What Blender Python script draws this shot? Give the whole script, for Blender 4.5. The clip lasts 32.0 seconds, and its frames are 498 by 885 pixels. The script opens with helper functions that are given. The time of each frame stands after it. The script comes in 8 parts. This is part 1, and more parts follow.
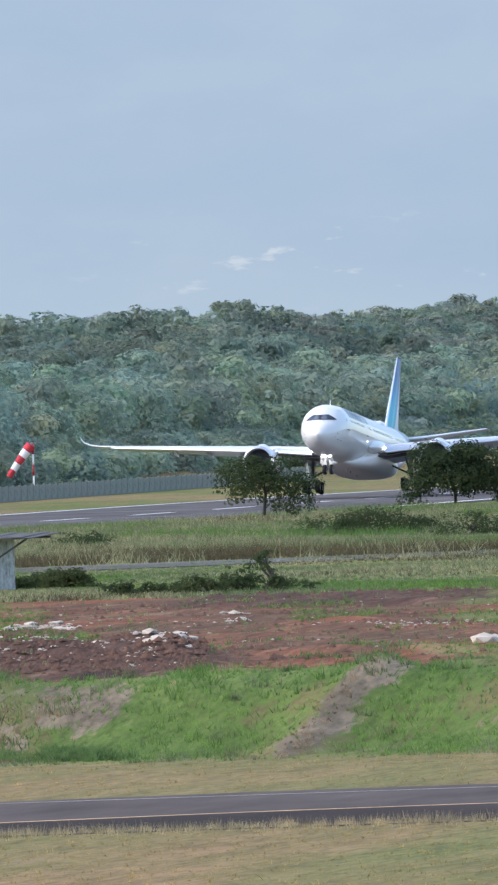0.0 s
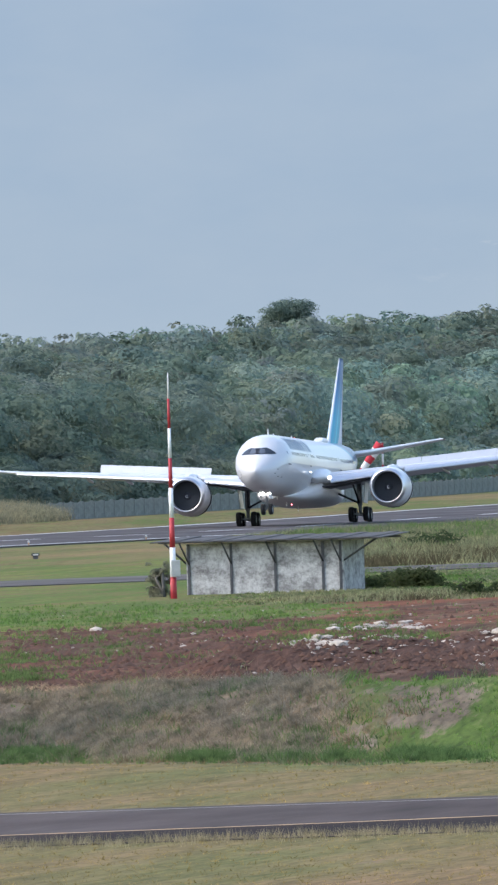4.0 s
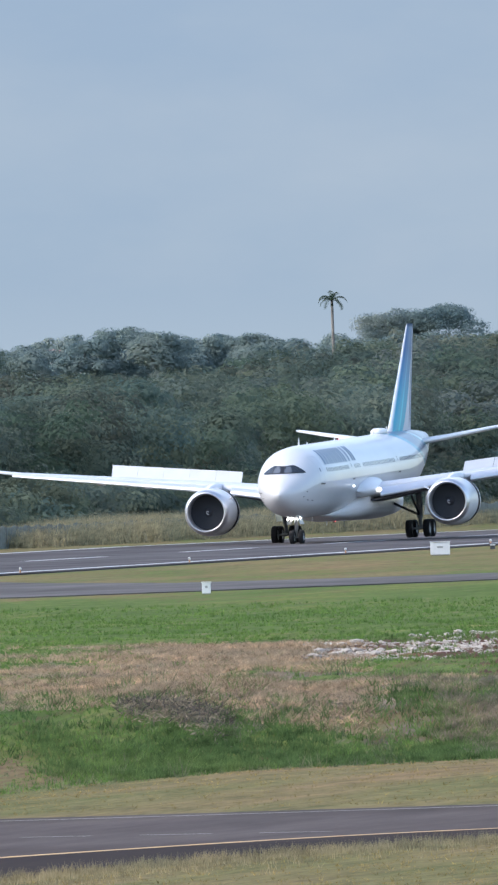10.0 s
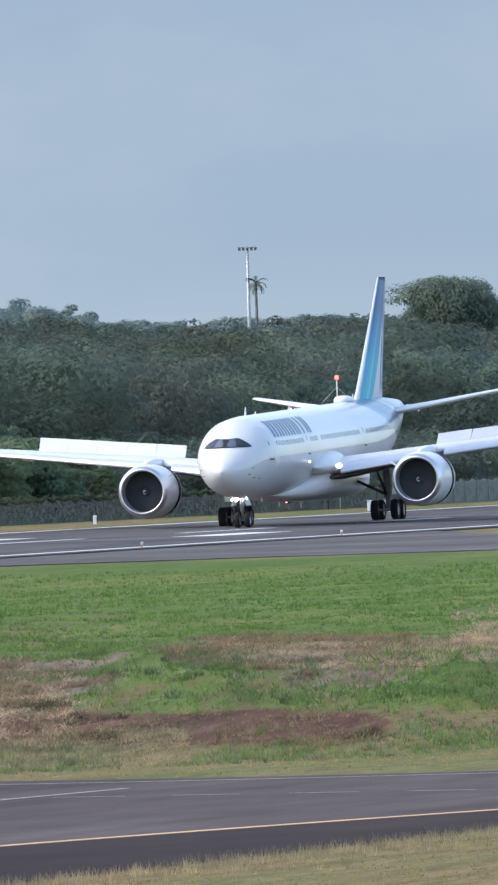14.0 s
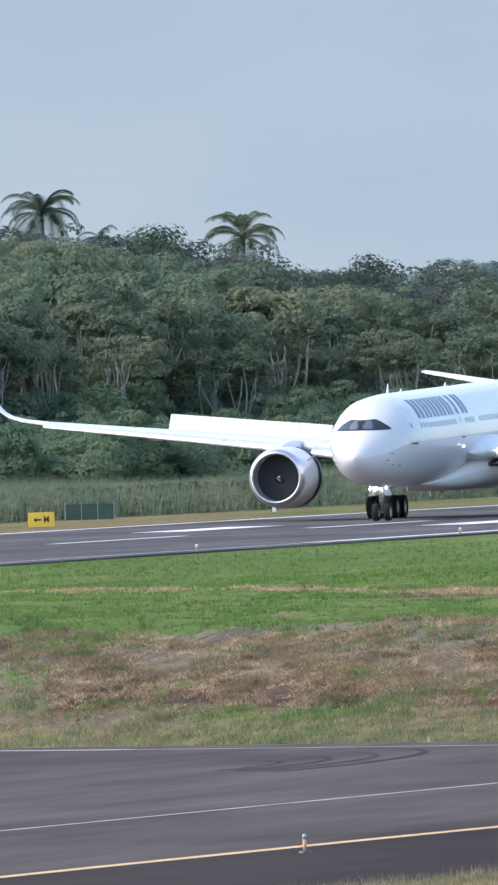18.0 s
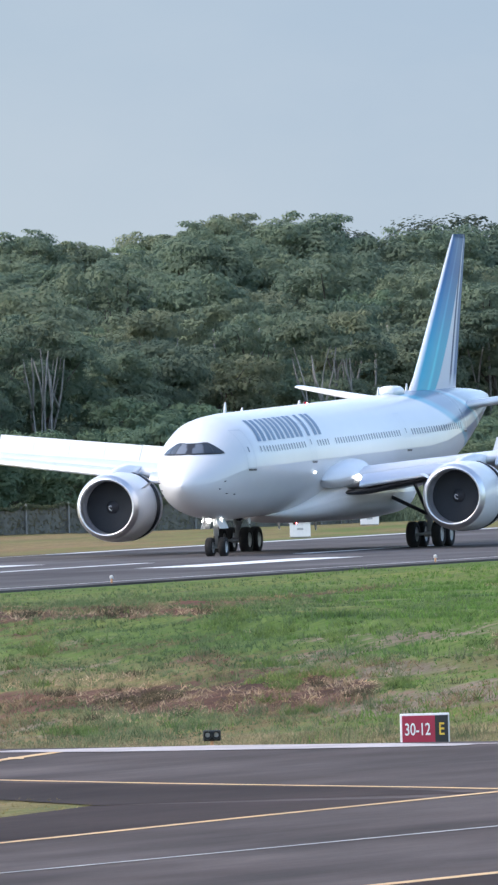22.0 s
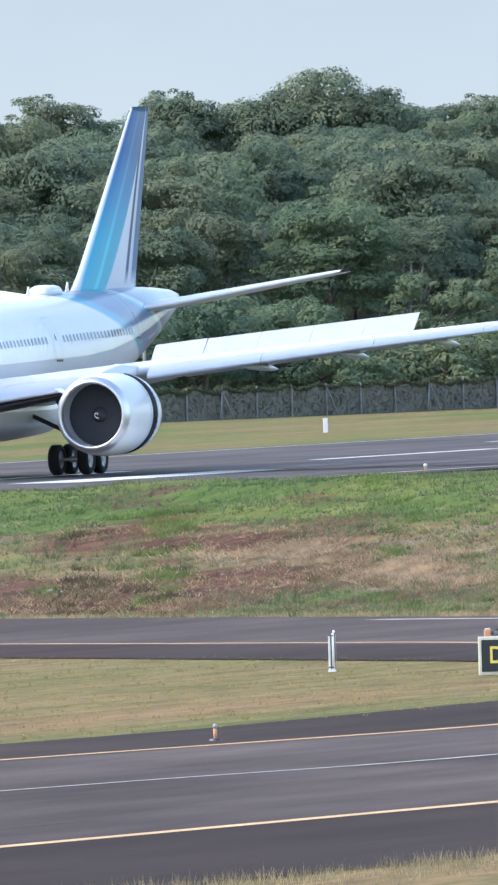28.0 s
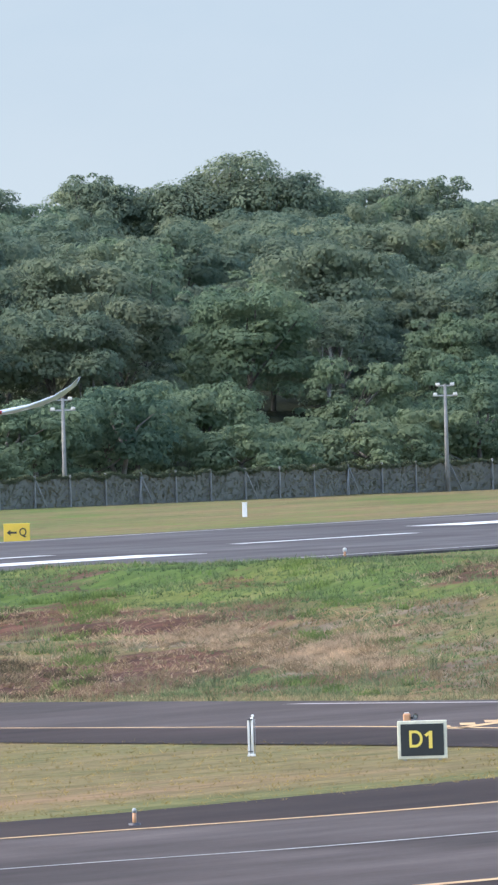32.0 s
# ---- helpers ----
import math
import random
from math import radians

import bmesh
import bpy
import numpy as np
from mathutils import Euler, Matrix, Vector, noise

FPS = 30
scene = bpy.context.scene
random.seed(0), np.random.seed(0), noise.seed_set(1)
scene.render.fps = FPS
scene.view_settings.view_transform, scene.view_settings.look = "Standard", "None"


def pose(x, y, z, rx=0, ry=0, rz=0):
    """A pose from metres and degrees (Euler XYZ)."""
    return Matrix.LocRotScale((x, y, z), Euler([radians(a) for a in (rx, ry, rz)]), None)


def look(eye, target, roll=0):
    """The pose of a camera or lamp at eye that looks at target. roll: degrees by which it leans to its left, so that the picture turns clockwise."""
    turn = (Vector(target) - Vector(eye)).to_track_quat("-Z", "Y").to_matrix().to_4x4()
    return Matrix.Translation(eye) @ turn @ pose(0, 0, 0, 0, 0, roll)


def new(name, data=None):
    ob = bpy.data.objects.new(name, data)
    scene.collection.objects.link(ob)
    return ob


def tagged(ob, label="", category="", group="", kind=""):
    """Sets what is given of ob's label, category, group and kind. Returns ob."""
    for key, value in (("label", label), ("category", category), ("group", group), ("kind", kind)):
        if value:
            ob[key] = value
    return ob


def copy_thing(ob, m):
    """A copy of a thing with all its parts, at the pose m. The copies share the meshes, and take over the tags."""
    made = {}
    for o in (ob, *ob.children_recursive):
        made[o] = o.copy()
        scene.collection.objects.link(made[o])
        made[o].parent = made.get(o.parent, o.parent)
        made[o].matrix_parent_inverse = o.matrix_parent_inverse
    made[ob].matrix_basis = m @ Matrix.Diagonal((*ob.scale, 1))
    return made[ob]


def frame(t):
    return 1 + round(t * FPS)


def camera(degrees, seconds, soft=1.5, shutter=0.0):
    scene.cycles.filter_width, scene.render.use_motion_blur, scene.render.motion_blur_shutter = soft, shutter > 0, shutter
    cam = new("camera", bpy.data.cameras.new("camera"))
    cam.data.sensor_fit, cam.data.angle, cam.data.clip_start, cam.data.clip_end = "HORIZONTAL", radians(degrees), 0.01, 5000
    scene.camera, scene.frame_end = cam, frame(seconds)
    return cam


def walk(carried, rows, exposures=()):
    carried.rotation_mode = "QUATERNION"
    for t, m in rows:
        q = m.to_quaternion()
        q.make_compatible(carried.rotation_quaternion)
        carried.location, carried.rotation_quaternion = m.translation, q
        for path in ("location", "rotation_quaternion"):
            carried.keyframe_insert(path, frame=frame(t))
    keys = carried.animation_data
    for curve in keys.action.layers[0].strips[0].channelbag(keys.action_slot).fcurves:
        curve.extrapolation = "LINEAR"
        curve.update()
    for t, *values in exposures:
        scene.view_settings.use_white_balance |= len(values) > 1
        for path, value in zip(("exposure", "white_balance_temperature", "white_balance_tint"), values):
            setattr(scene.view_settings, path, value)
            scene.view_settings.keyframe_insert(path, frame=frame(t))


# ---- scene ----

# ---- camera: a long lens on a viewing terrace, panning after the landing airliner ----
EYE = (0.0, 0.0, 10.786)
LEAN = -1.605


def view(bearing, tilt):
    """The camera's pose by its bearing to the left of +Y and its tilt, in degrees."""
    b, e = radians(bearing), radians(tilt)
    way = Vector((-math.sin(b) * math.cos(e), math.cos(b) * math.cos(e), math.sin(e)))
    return look(EYE, Vector(EYE) + 100 * way, LEAN)


cam = camera(1.29362, 32.0, soft=2.4)
walk(cam, [
    (0, view(7.7202, -0.1383)), (0.5, view(7.7558, -0.0930)), (1, view(7.8116, -0.0684)), (1.5, view(7.9510, -0.0914)),
    (2, view(7.9891, -0.1992)), (2.5, view(8.2393, -0.2504)), (4.5, view(8.6797, -0.0810)), (5, view(8.7881, -0.0775)),
    (5.5, view(9.0199, -0.1478)), (6, view(9.2182, -0.2075)), (6.5, view(9.3660, -0.2113)), (7, view(9.4154, -0.2019)),
    (7.5, view(9.5220, -0.1747)), (8, view(9.8666, -0.1331)), (8.5, view(10.0368, -0.1095)), (9, view(10.1082, -0.1013)),
    (9.5, view(10.2604, -0.1112)), (10, view(10.5048, -0.1051)), (10.5, view(10.6328, -0.0987)), (11, view(10.8628, -0.1327)),
    (11.5, view(11.0082, -0.3052)), (12, view(11.1708, -0.3631)), (12.5, view(11.2862, -0.2978)), (13, view(11.3792, -0.1719)),
    (13.5, view(11.5188, -0.1763)), (14, view(11.8192, -0.1948)), (14.5, view(12.0431, -0.1998)), (16.5, view(13.0600, -0.1709)),
    (17, view(13.2802, -0.1750)), (17.5, view(13.5487, -0.2126)), (18, view(13.8355, -0.2521)), (18.5, view(14.0811, -0.3005)),
    (19, view(14.3030, -0.3466)), (19.5, view(14.4945, -0.3840)), (20, view(14.6576, -0.3749)), (20.5, view(14.6127, -0.1751)),
    (21, view(14.7386, -0.2776)), (21.5, view(14.8954, -0.3306)), (22, view(15.2117, -0.2347)), (22.5, view(15.4840, -0.1709)),
    (23, view(15.8870, -0.0360)), (23.5, view(15.8763, -0.2161)), (24, view(16.3288, -0.2766)), (24.5, view(16.5417, -0.3838)),
    (25, view(16.6557, -0.4638)), (25.5, view(16.7021, -0.5014)), (26, view(16.8396, -0.5019)), (26.5, view(16.8891, -0.4938)),
    (28.5, view(16.9883, -0.5434)), (29, view(16.9010, -0.3322)), (29.5, view(16.8720, -0.3412)), (30, view(16.8632, -0.3512)),
    (30.5, view(16.8543, -0.3439)), (31, view(16.8442, -0.3383)), (31.5, view(16.7963, -0.3269)), (32, view(16.7609, -0.3225)),
], exposures=((0, 1.40), (1, 1.30), (5, 1.24), (11, 1.25), (12, 1.33), (13, 1.27), (17, 1.30), (18, 1.38), (19, 1.47), (20, 1.56), (21, 1.20), (22, 1.38), (23, 1.18), (24, 1.20), (25, 1.40), (26, 1.52), (29, 1.68), (30, 1.64), (32, 1.66)))

# ---- light: hazy tropical afternoon, veiled sun to the west ----
world = bpy.data.worlds.new("sky")
scene.world = world
world.use_nodes = True
wn, wl = world.node_tree.nodes, world.node_tree.links
sky = wn.new("ShaderNodeTexSky")
sky.sky_type = "NISHITA"
sky.sun_disc = False
SUN_EL, SUN_AZ = 42.0, -112.0     # azimuth: degrees clockwise from +Y
sky.sun_elevation, sky.sun_rotation = radians(SUN_EL), radians(SUN_AZ)
sky.air_density, sky.dust_density, sky.ozone_density = 1.0, 2.0, 1.0
wn["Background"].inputs["Strength"].default_value = 0.15
wl.new(sky.outputs["Color"], wn["Background"].inputs["Color"])
sun = new("sun", bpy.data.lights.new("sun", "SUN"))
sun.data.energy, sun.data.angle, sun.data.color = 0.6, radians(40), (1.0, 0.94, 0.86)
_az, _el = radians(SUN_AZ), radians(SUN_EL)
SUN_DIR = Vector((math.sin(_az) * math.cos(_el), math.cos(_az) * math.cos(_el), math.sin(_el)))
sun.matrix_world = look(SUN_DIR * 100, (0, 0, 0))
scene.view_settings.exposure = 1.28
scene.view_settings.use_white_balance = True
scene.view_settings.white_balance_temperature, scene.view_settings.white_balance_tint = 6350, 10

# ---- materials ----
def nodes_of(name):
    m = bpy.data.materials.new(name)
    m.use_nodes = True
    return m, m.node_tree.nodes, m.node_tree.links, m.node_tree.nodes["Principled BSDF"]


def noise_node(n, l, vec, scale, detail=4.0, rough=0.6):
    t = n.new("ShaderNodeTexNoise")
    t.inputs["Scale"].default_value, t.inputs["Detail"].default_value, t.inputs["Roughness"].default_value = scale, detail, rough
    l.new(vec, t.inputs["Vector"])
    return t


def ramp(n, l, fac, stops):
    r = n.new("ShaderNodeValToRGB")
    e = r.color_ramp.elements
    e[0].position, e[1].position = stops[0][0], stops[-1][0]
    for p, c in stops[1:-1]:
        e.new(p)
    for k, (p, c) in zip(e, stops):
        k.color = c if len(c) == 4 else (*c, 1)
    l.new(fac, r.inputs["Fac"])
    return r


def mix(n, l, fac, a, b, kind="MIX"):
    m = n.new("ShaderNodeMix")
    m.data_type, m.blend_type = "RGBA", kind
    for sock, v in ((m.inputs["Factor"], fac), (m.inputs[6], a), (m.inputs[7], b)):
        if hasattr(v, "is_linked"):
            l.new(v, sock)
        elif isinstance(v, (int, float)):
            sock.default_value = v
        else:
            sock.default_value = (*v[:3], 1)
    return m.outputs[2]


def surface(name, colour, rough=0.6, metal=0.0, var=0.15, scale=3.0, bump=0.0, fine=40.0, per_object=0.0, coat=0.0):
    """A plain procedural surface: two scales of colour variation, varied roughness and fine relief."""
    m, n, l, b = nodes_of(name)
    tc = n.new("ShaderNodeTexCoord").outputs["Object"]
    big, small = noise_node(n, l, tc, scale), noise_node(n, l, tc, fine)
    lo, hi = [c * (1 - var) for c in colour], [min(1, c * (1 + var)) for c in colour]
    r = ramp(n, l, big.outputs["Fac"], ((0.3, lo), (0.7, hi)))
    s = ramp(n, l, small.outputs["Fac"], ((0.35, (1 - var * 0.6,) * 3), (0.65, (1, 1, 1))))
    col = mix(n, l, 1.0, r.outputs["Color"], s.outputs["Color"], "MULTIPLY")
    if per_object:
        rnd = n.new("ShaderNodeObjectInfo").outputs["Random"]
        pr = ramp(n, l, rnd, ((0, (1 - per_object,) * 3), (1, (1, 1, 1))))
        col = mix(n, l, 1.0, col, pr.outputs["Color"], "MULTIPLY")
    l.new(col, b.inputs["Base Color"])
    b.inputs["Roughness"].default_value, b.inputs["Metallic"].default_value = rough, metal
    b.inputs["Coat Weight"].default_value = coat
    if bump:
        bp = n.new("ShaderNodeBump")
        bp.inputs["Strength"].default_value, bp.inputs["Distance"].default_value = bump, 0.02
        l.new(small.outputs["Fac"], bp.inputs["Height"])
        l.new(bp.outputs["Normal"], b.inputs["Normal"])
    return m


def glow(name, colour, strength):
    m, n, l, b = nodes_of(name)
    b.inputs["Base Color"].default_value = (*colour, 1)
    b.inputs["Emission Color"].default_value = (*colour, 1)
    b.inputs["Emission Strength"].default_value = strength
    return m


def leaf_mat(name, a, b2, c, toned=False, sprays=0.0):
    m, n, l, b = nodes_of(name)
    geo = n.new("ShaderNodeNewGeometry").outputs["Random Per Island"]
    a, c = ([0.5 * (p + q) for p, q in zip(e, b2)] for e in (a, c))
    r = ramp(n, l, geo, ((0.0, a), (0.55, b2), (1.0, c)))
    rnd = n.new("ShaderNodeObjectInfo").outputs["Random"]
    pr = ramp(n, l, rnd, ((0, (0.82, 0.85, 0.82)), (0.5, (0.95, 0.98, 0.9)), (1, (1.1, 1.03, 0.92))))
    tc = n.new("ShaderNodeNewGeometry").outputs["Position"]
    big = ramp(n, l, noise_node(n, l, tc, 0.06, 3.0).outputs["Fac"], ((0.3, (0.72, 0.8, 0.8)), (0.7, (1.12, 1.06, 0.95))))
    patchy = ramp(n, l, noise_node(n, l, tc, 0.45, 3.0).outputs["Fac"], ((0.32, (0.87, 0.9, 0.9)), (0.68, (1.1, 1.06, 0.98))))
    col = mix(n, l, 1.0, r.outputs["Color"], pr.outputs["Color"], "MULTIPLY")
    tint = mix(n, l, 1.0, mix(n, l, 1.0, col, big.outputs["Color"], "MULTIPLY"), patchy.outputs["Color"], "MULTIPLY")
    if not sprays:                         # grass lies in small lighter and darker clumps
        mp = n.new("ShaderNodeMapping")
        mp.inputs["Scale"].default_value = (2.6, 0.3, 3.2)
        l.new(tc, mp.inputs["Vector"])
        clump = ramp(n, l, noise_node(n, l, mp.outputs["Vector"], 1.0, 4.0, 0.65).outputs["Fac"], ((0.34, (0.48, 0.5, 0.48)), (0.5, (0.98, 0.98, 0.98)), (0.66, (1.5, 1.45, 1.4))))
        tint = mix(n, l, 1.0, tint, clump.outputs["Color"], "MULTIPLY")
    if toned:                              # each crown's own random tone, with distance haze mixed in
        own = n.new("ShaderNodeVertexColor")
        own.layer_name = "tone"
        tint = mix(n, l, 1.0, tint, own.outputs["Color"], "MULTIPLY")
    l.new(tint, b.inputs["Base Color"])
    b.inputs["Roughness"].default_value = 0.85
    b.inputs["Specular IOR Level"].default_value = 0.04
    thin = n.new("ShaderNodeBsdfTranslucent")
    l.new(tint, thin.inputs["Color"])
    if sprays:                             # leaves of one spray catch the sky alike
        lift, even = n.new("ShaderNodeVectorMath"), n.new("ShaderNodeVectorMath")
        lift.operation, even.operation = "ADD", "NORMALIZE"
        l.new(n.new("ShaderNodeNewGeometry").outputs["Normal"], lift.inputs[0])
        lift.inputs[1].default_value = (-0.25, -0.25, sprays)
        l.new(lift.outputs[0], even.inputs[0])
        l.new(even.outputs[0], b.inputs["Normal"])
        l.new(even.outputs[0], thin.inputs["Normal"])
    both = n.new("ShaderNodeMixShader")
    both.inputs[0].default_value = 0.6
    l.new(b.outputs[0], both.inputs[1])
    l.new(thin.outputs[0], both.inputs[2])
    l.new(both.outputs[0], n["Material Output"].inputs["Surface"])
    return m


def bark_mat(name, colour):
    return surface(name, colour, 0.9, 0, 0.3, 1.5, 0.4, 12.0, 0.3)


def ground_mat():
    """Mown dry grass, green grass, red earth and straw, mixed by the cover that the sheet carries."""
    m, n, l, b = nodes_of("ground")
    pos = n.new("ShaderNodeNewGeometry").outputs["Position"]
    cov = n.new("ShaderNodeVertexColor")
    cov.layer_name = "cover"
    sep = n.new("ShaderNodeSeparateColor")
    l.new(cov.outputs["Color"], sep.inputs["Color"])
    stretch = n.new("ShaderNodeMapping")
    stretch.inputs["Scale"].default_value = (1.0, 0.08, 1.0)
    l.new(pos, stretch.inputs["Vector"])
    v = stretch.outputs["Vector"]
    fine, mid, big = noise_node(n, l, v, 4.5, 5.0, 0.7), noise_node(n, l, v, 0.9, 5.0, 0.65), noise_node(n, l, v, 0.12, 4.0)
    grain = ramp(n, l, fine.outputs["Fac"], ((0.28, (0.5, 0.5, 0.44)), (0.5, (0.97, 0.97, 0.97)), (0.75, (1.4, 1.36, 1.22))))
    dry = ramp(n, l, mid.outputs["Fac"], ((0.25, (0.115, 0.1, 0.045)), (0.5, (0.2, 0.16, 0.078)), (0.75, (0.29, 0.215, 0.12))))
    dry2 = ramp(n, l, big.outputs["Fac"], ((0.35, (0.72, 0.92, 0.66)), (0.65, (1.16, 0.98, 1.0))))
    dryc = mix(n, l, 1.0, dry.outputs["Color"], dry2.outputs["Color"], "MULTIPLY")
    green = ramp(n, l, mid.outputs["Fac"], ((0.25, (0.062, 0.095, 0.02)), (0.5, (0.105, 0.15, 0.034)), (0.78, (0.17, 0.2, 0.062)))).outputs["Color"]
    worn = ramp(n, l, big.outputs["Fac"], ((0.36, (0.8, 0.88, 0.75)), (0.5, (1, 1, 1)), (0.66, (1.42, 1.12, 1.2)))).outputs["Color"]
    green = mix(n, l, 1.0, green, worn, "MULTIPLY")
    earth = ramp(n, l, mid.outputs["Fac"], ((0.27, (0.07, 0.031, 0.018)), (0.45, (0.145, 0.063, 0.034)), (0.58, (0.2, 0.09, 0.049)), (0.76, (0.275, 0.162, 0.105)))).outputs["Color"]
    dull = ramp(n, l, big.outputs["Fac"], ((0.4, (0.72, 0.92, 1.0)), (0.6, (1.2, 1.0, 0.95)))).outputs["Color"]
    earth = mix(n, l, 1.0, earth, dull, "MULTIPLY")
    turned = ramp(n, l, mid.outputs["Fac"], ((0.3, (0.034, 0.02, 0.015)), (0.5, (0.076, 0.041, 0.029)), (0.72, (0.15, 0.09, 0.065)))).outputs["Color"]
    till = n.new("ShaderNodeVertexColor")
    till.layer_name = "tilth"
    earth = mix(n, l, till.outputs["Color"], earth, turned)
    straw = ramp(n, l, mid.outputs["Fac"], ((0.25, (0.053, 0.041, 0.028)), (0.42, (0.128, 0.1, 0.068)), (0.57, (0.2, 0.157, 0.108)), (0.74, (0.31, 0.245, 0.175)))).outputs["Color"]

    def edge(chan, amount=1.7):
        """The cover's share with a ragged rim."""
        a = n.new("ShaderNodeMath")
        a.operation = "MULTIPLY_ADD"
        l.new(mid.outputs["Fac"], a.inputs[0])
        a.inputs[1].default_value = amount
        l.new(chan, a.inputs[2])
        e = n.new("ShaderNodeMath")
        e.operation = "MULTIPLY_ADD"
        l.new(fine.outputs["Fac"], e.inputs[0])
        e.inputs[1].default_value = 0.9
        l.new(a.outputs[0], e.inputs[2])
        cut = n.new("ShaderNodeMath")
        cut.operation = "SUBTRACT"
        l.new(e.outputs[0], cut.inputs[0])
        cut.inputs[1].default_value = 1.0
        return ramp(n, l, cut.outputs[0], ((0.56, (0, 0, 0)), (0.76, (1, 1, 1)))).outputs["Color"]

    c = mix(n, l, edge(sep.outputs[0]), dryc, green)
    c = mix(n, l, edge(sep.outputs[2]), c, straw)
    c = mix(n, l, edge(sep.outputs[1]), c, earth)
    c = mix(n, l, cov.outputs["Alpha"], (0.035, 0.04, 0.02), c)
    l.new(mix(n, l, 1.0, c, grain.outputs["Color"], "MULTIPLY"), b.inputs["Base Color"])
    b.inputs["Roughness"].default_value = 0.95
    b.inputs["Specular IOR Level"].default_value = 0.1
    bp = n.new("ShaderNodeBump")
    bp.inputs["Strength"].default_value, bp.inputs["Distance"].default_value = 0.6, 0.15
    l.new(fine.outputs["Fac"], bp.inputs["Height"])
    l.new(bp.outputs["Normal"], b.inputs["Normal"])
    return m


def asphalt_mat(name, colour, streak=0.25):
    m, n, l, b = nodes_of(name)
    pos = n.new("ShaderNodeNewGeometry").outputs["Position"]
    mp = n.new("ShaderNodeMapping")
    mp.inputs["Scale"].default_value = (0.3, 0.035, 1)
    l.new(pos, mp.inputs["Vector"])
    big, fine, wide = noise_node(n, l, mp.outputs["Vector"], 1.0, 6.0, 0.65), noise_node(n, l, pos, 6.0), noise_node(n, l, pos, 0.035, 2.0)
    r = ramp(n, l, big.outputs["Fac"], ((0.3, [c * (1 - streak) for c in colour]), (0.7, [c * (1 + streak) for c in colour])))
    g = ramp(n, l, fine.outputs["Fac"], ((0.3, (0.85,) * 3), (0.7, (1.1,) * 3)))
    worn = ramp(n, l, wide.outputs["Fac"], ((0.35, (0.74, 0.7, 0.68)), (0.65, (1.16, 1.15, 1.15))))
    tone = mix(n, l, 1.0, r.outputs["Color"], worn.outputs["Color"], "MULTIPLY")
    l.new(mix(n, l, 1.0, tone, g.outputs["Color"], "MULTIPLY"), b.inputs["Base Color"])
    b.inputs["Roughness"].default_value = 0.92
    b.inputs["Specular IOR Level"].default_value = 0.1
    return m


def wall_mat():
    """Weathered white render with black mould that runs down in streaks."""
    m, n, l, b = nodes_of("weathered_render")
    tc = n.new("ShaderNodeTexCoord").outputs["Object"]
    mp = n.new("ShaderNodeMapping")
    mp.inputs["Scale"].default_value = (0.9, 0.9, 1.1)
    l.new(tc, mp.inputs["Vector"])
    a, c = noise_node(n, l, mp.outputs["Vector"], 1.0, 7.0, 0.75), noise_node(n, l, tc, 5.0, 6.0, 0.75)
    base = ramp(n, l, c.outputs["Fac"], ((0.3, (0.3, 0.29, 0.28)), (0.48, (0.5, 0.49, 0.48)), (0.65, (0.62, 0.61, 0.6))))
    stain = ramp(n, l, a.outputs["Fac"], ((0.44, (1, 1, 1)), (0.53, (0.7, 0.69, 0.69)), (0.6, (0.45, 0.44, 0.44)), (0.72, (0.2, 0.195, 0.19))))
    l.new(mix(n, l, 1.0, base.outputs["Color"], stain.outputs["Color"], "MULTIPLY"), b.inputs["Base Color"])
    b.inputs["Roughness"].default_value = 0.95
    return m


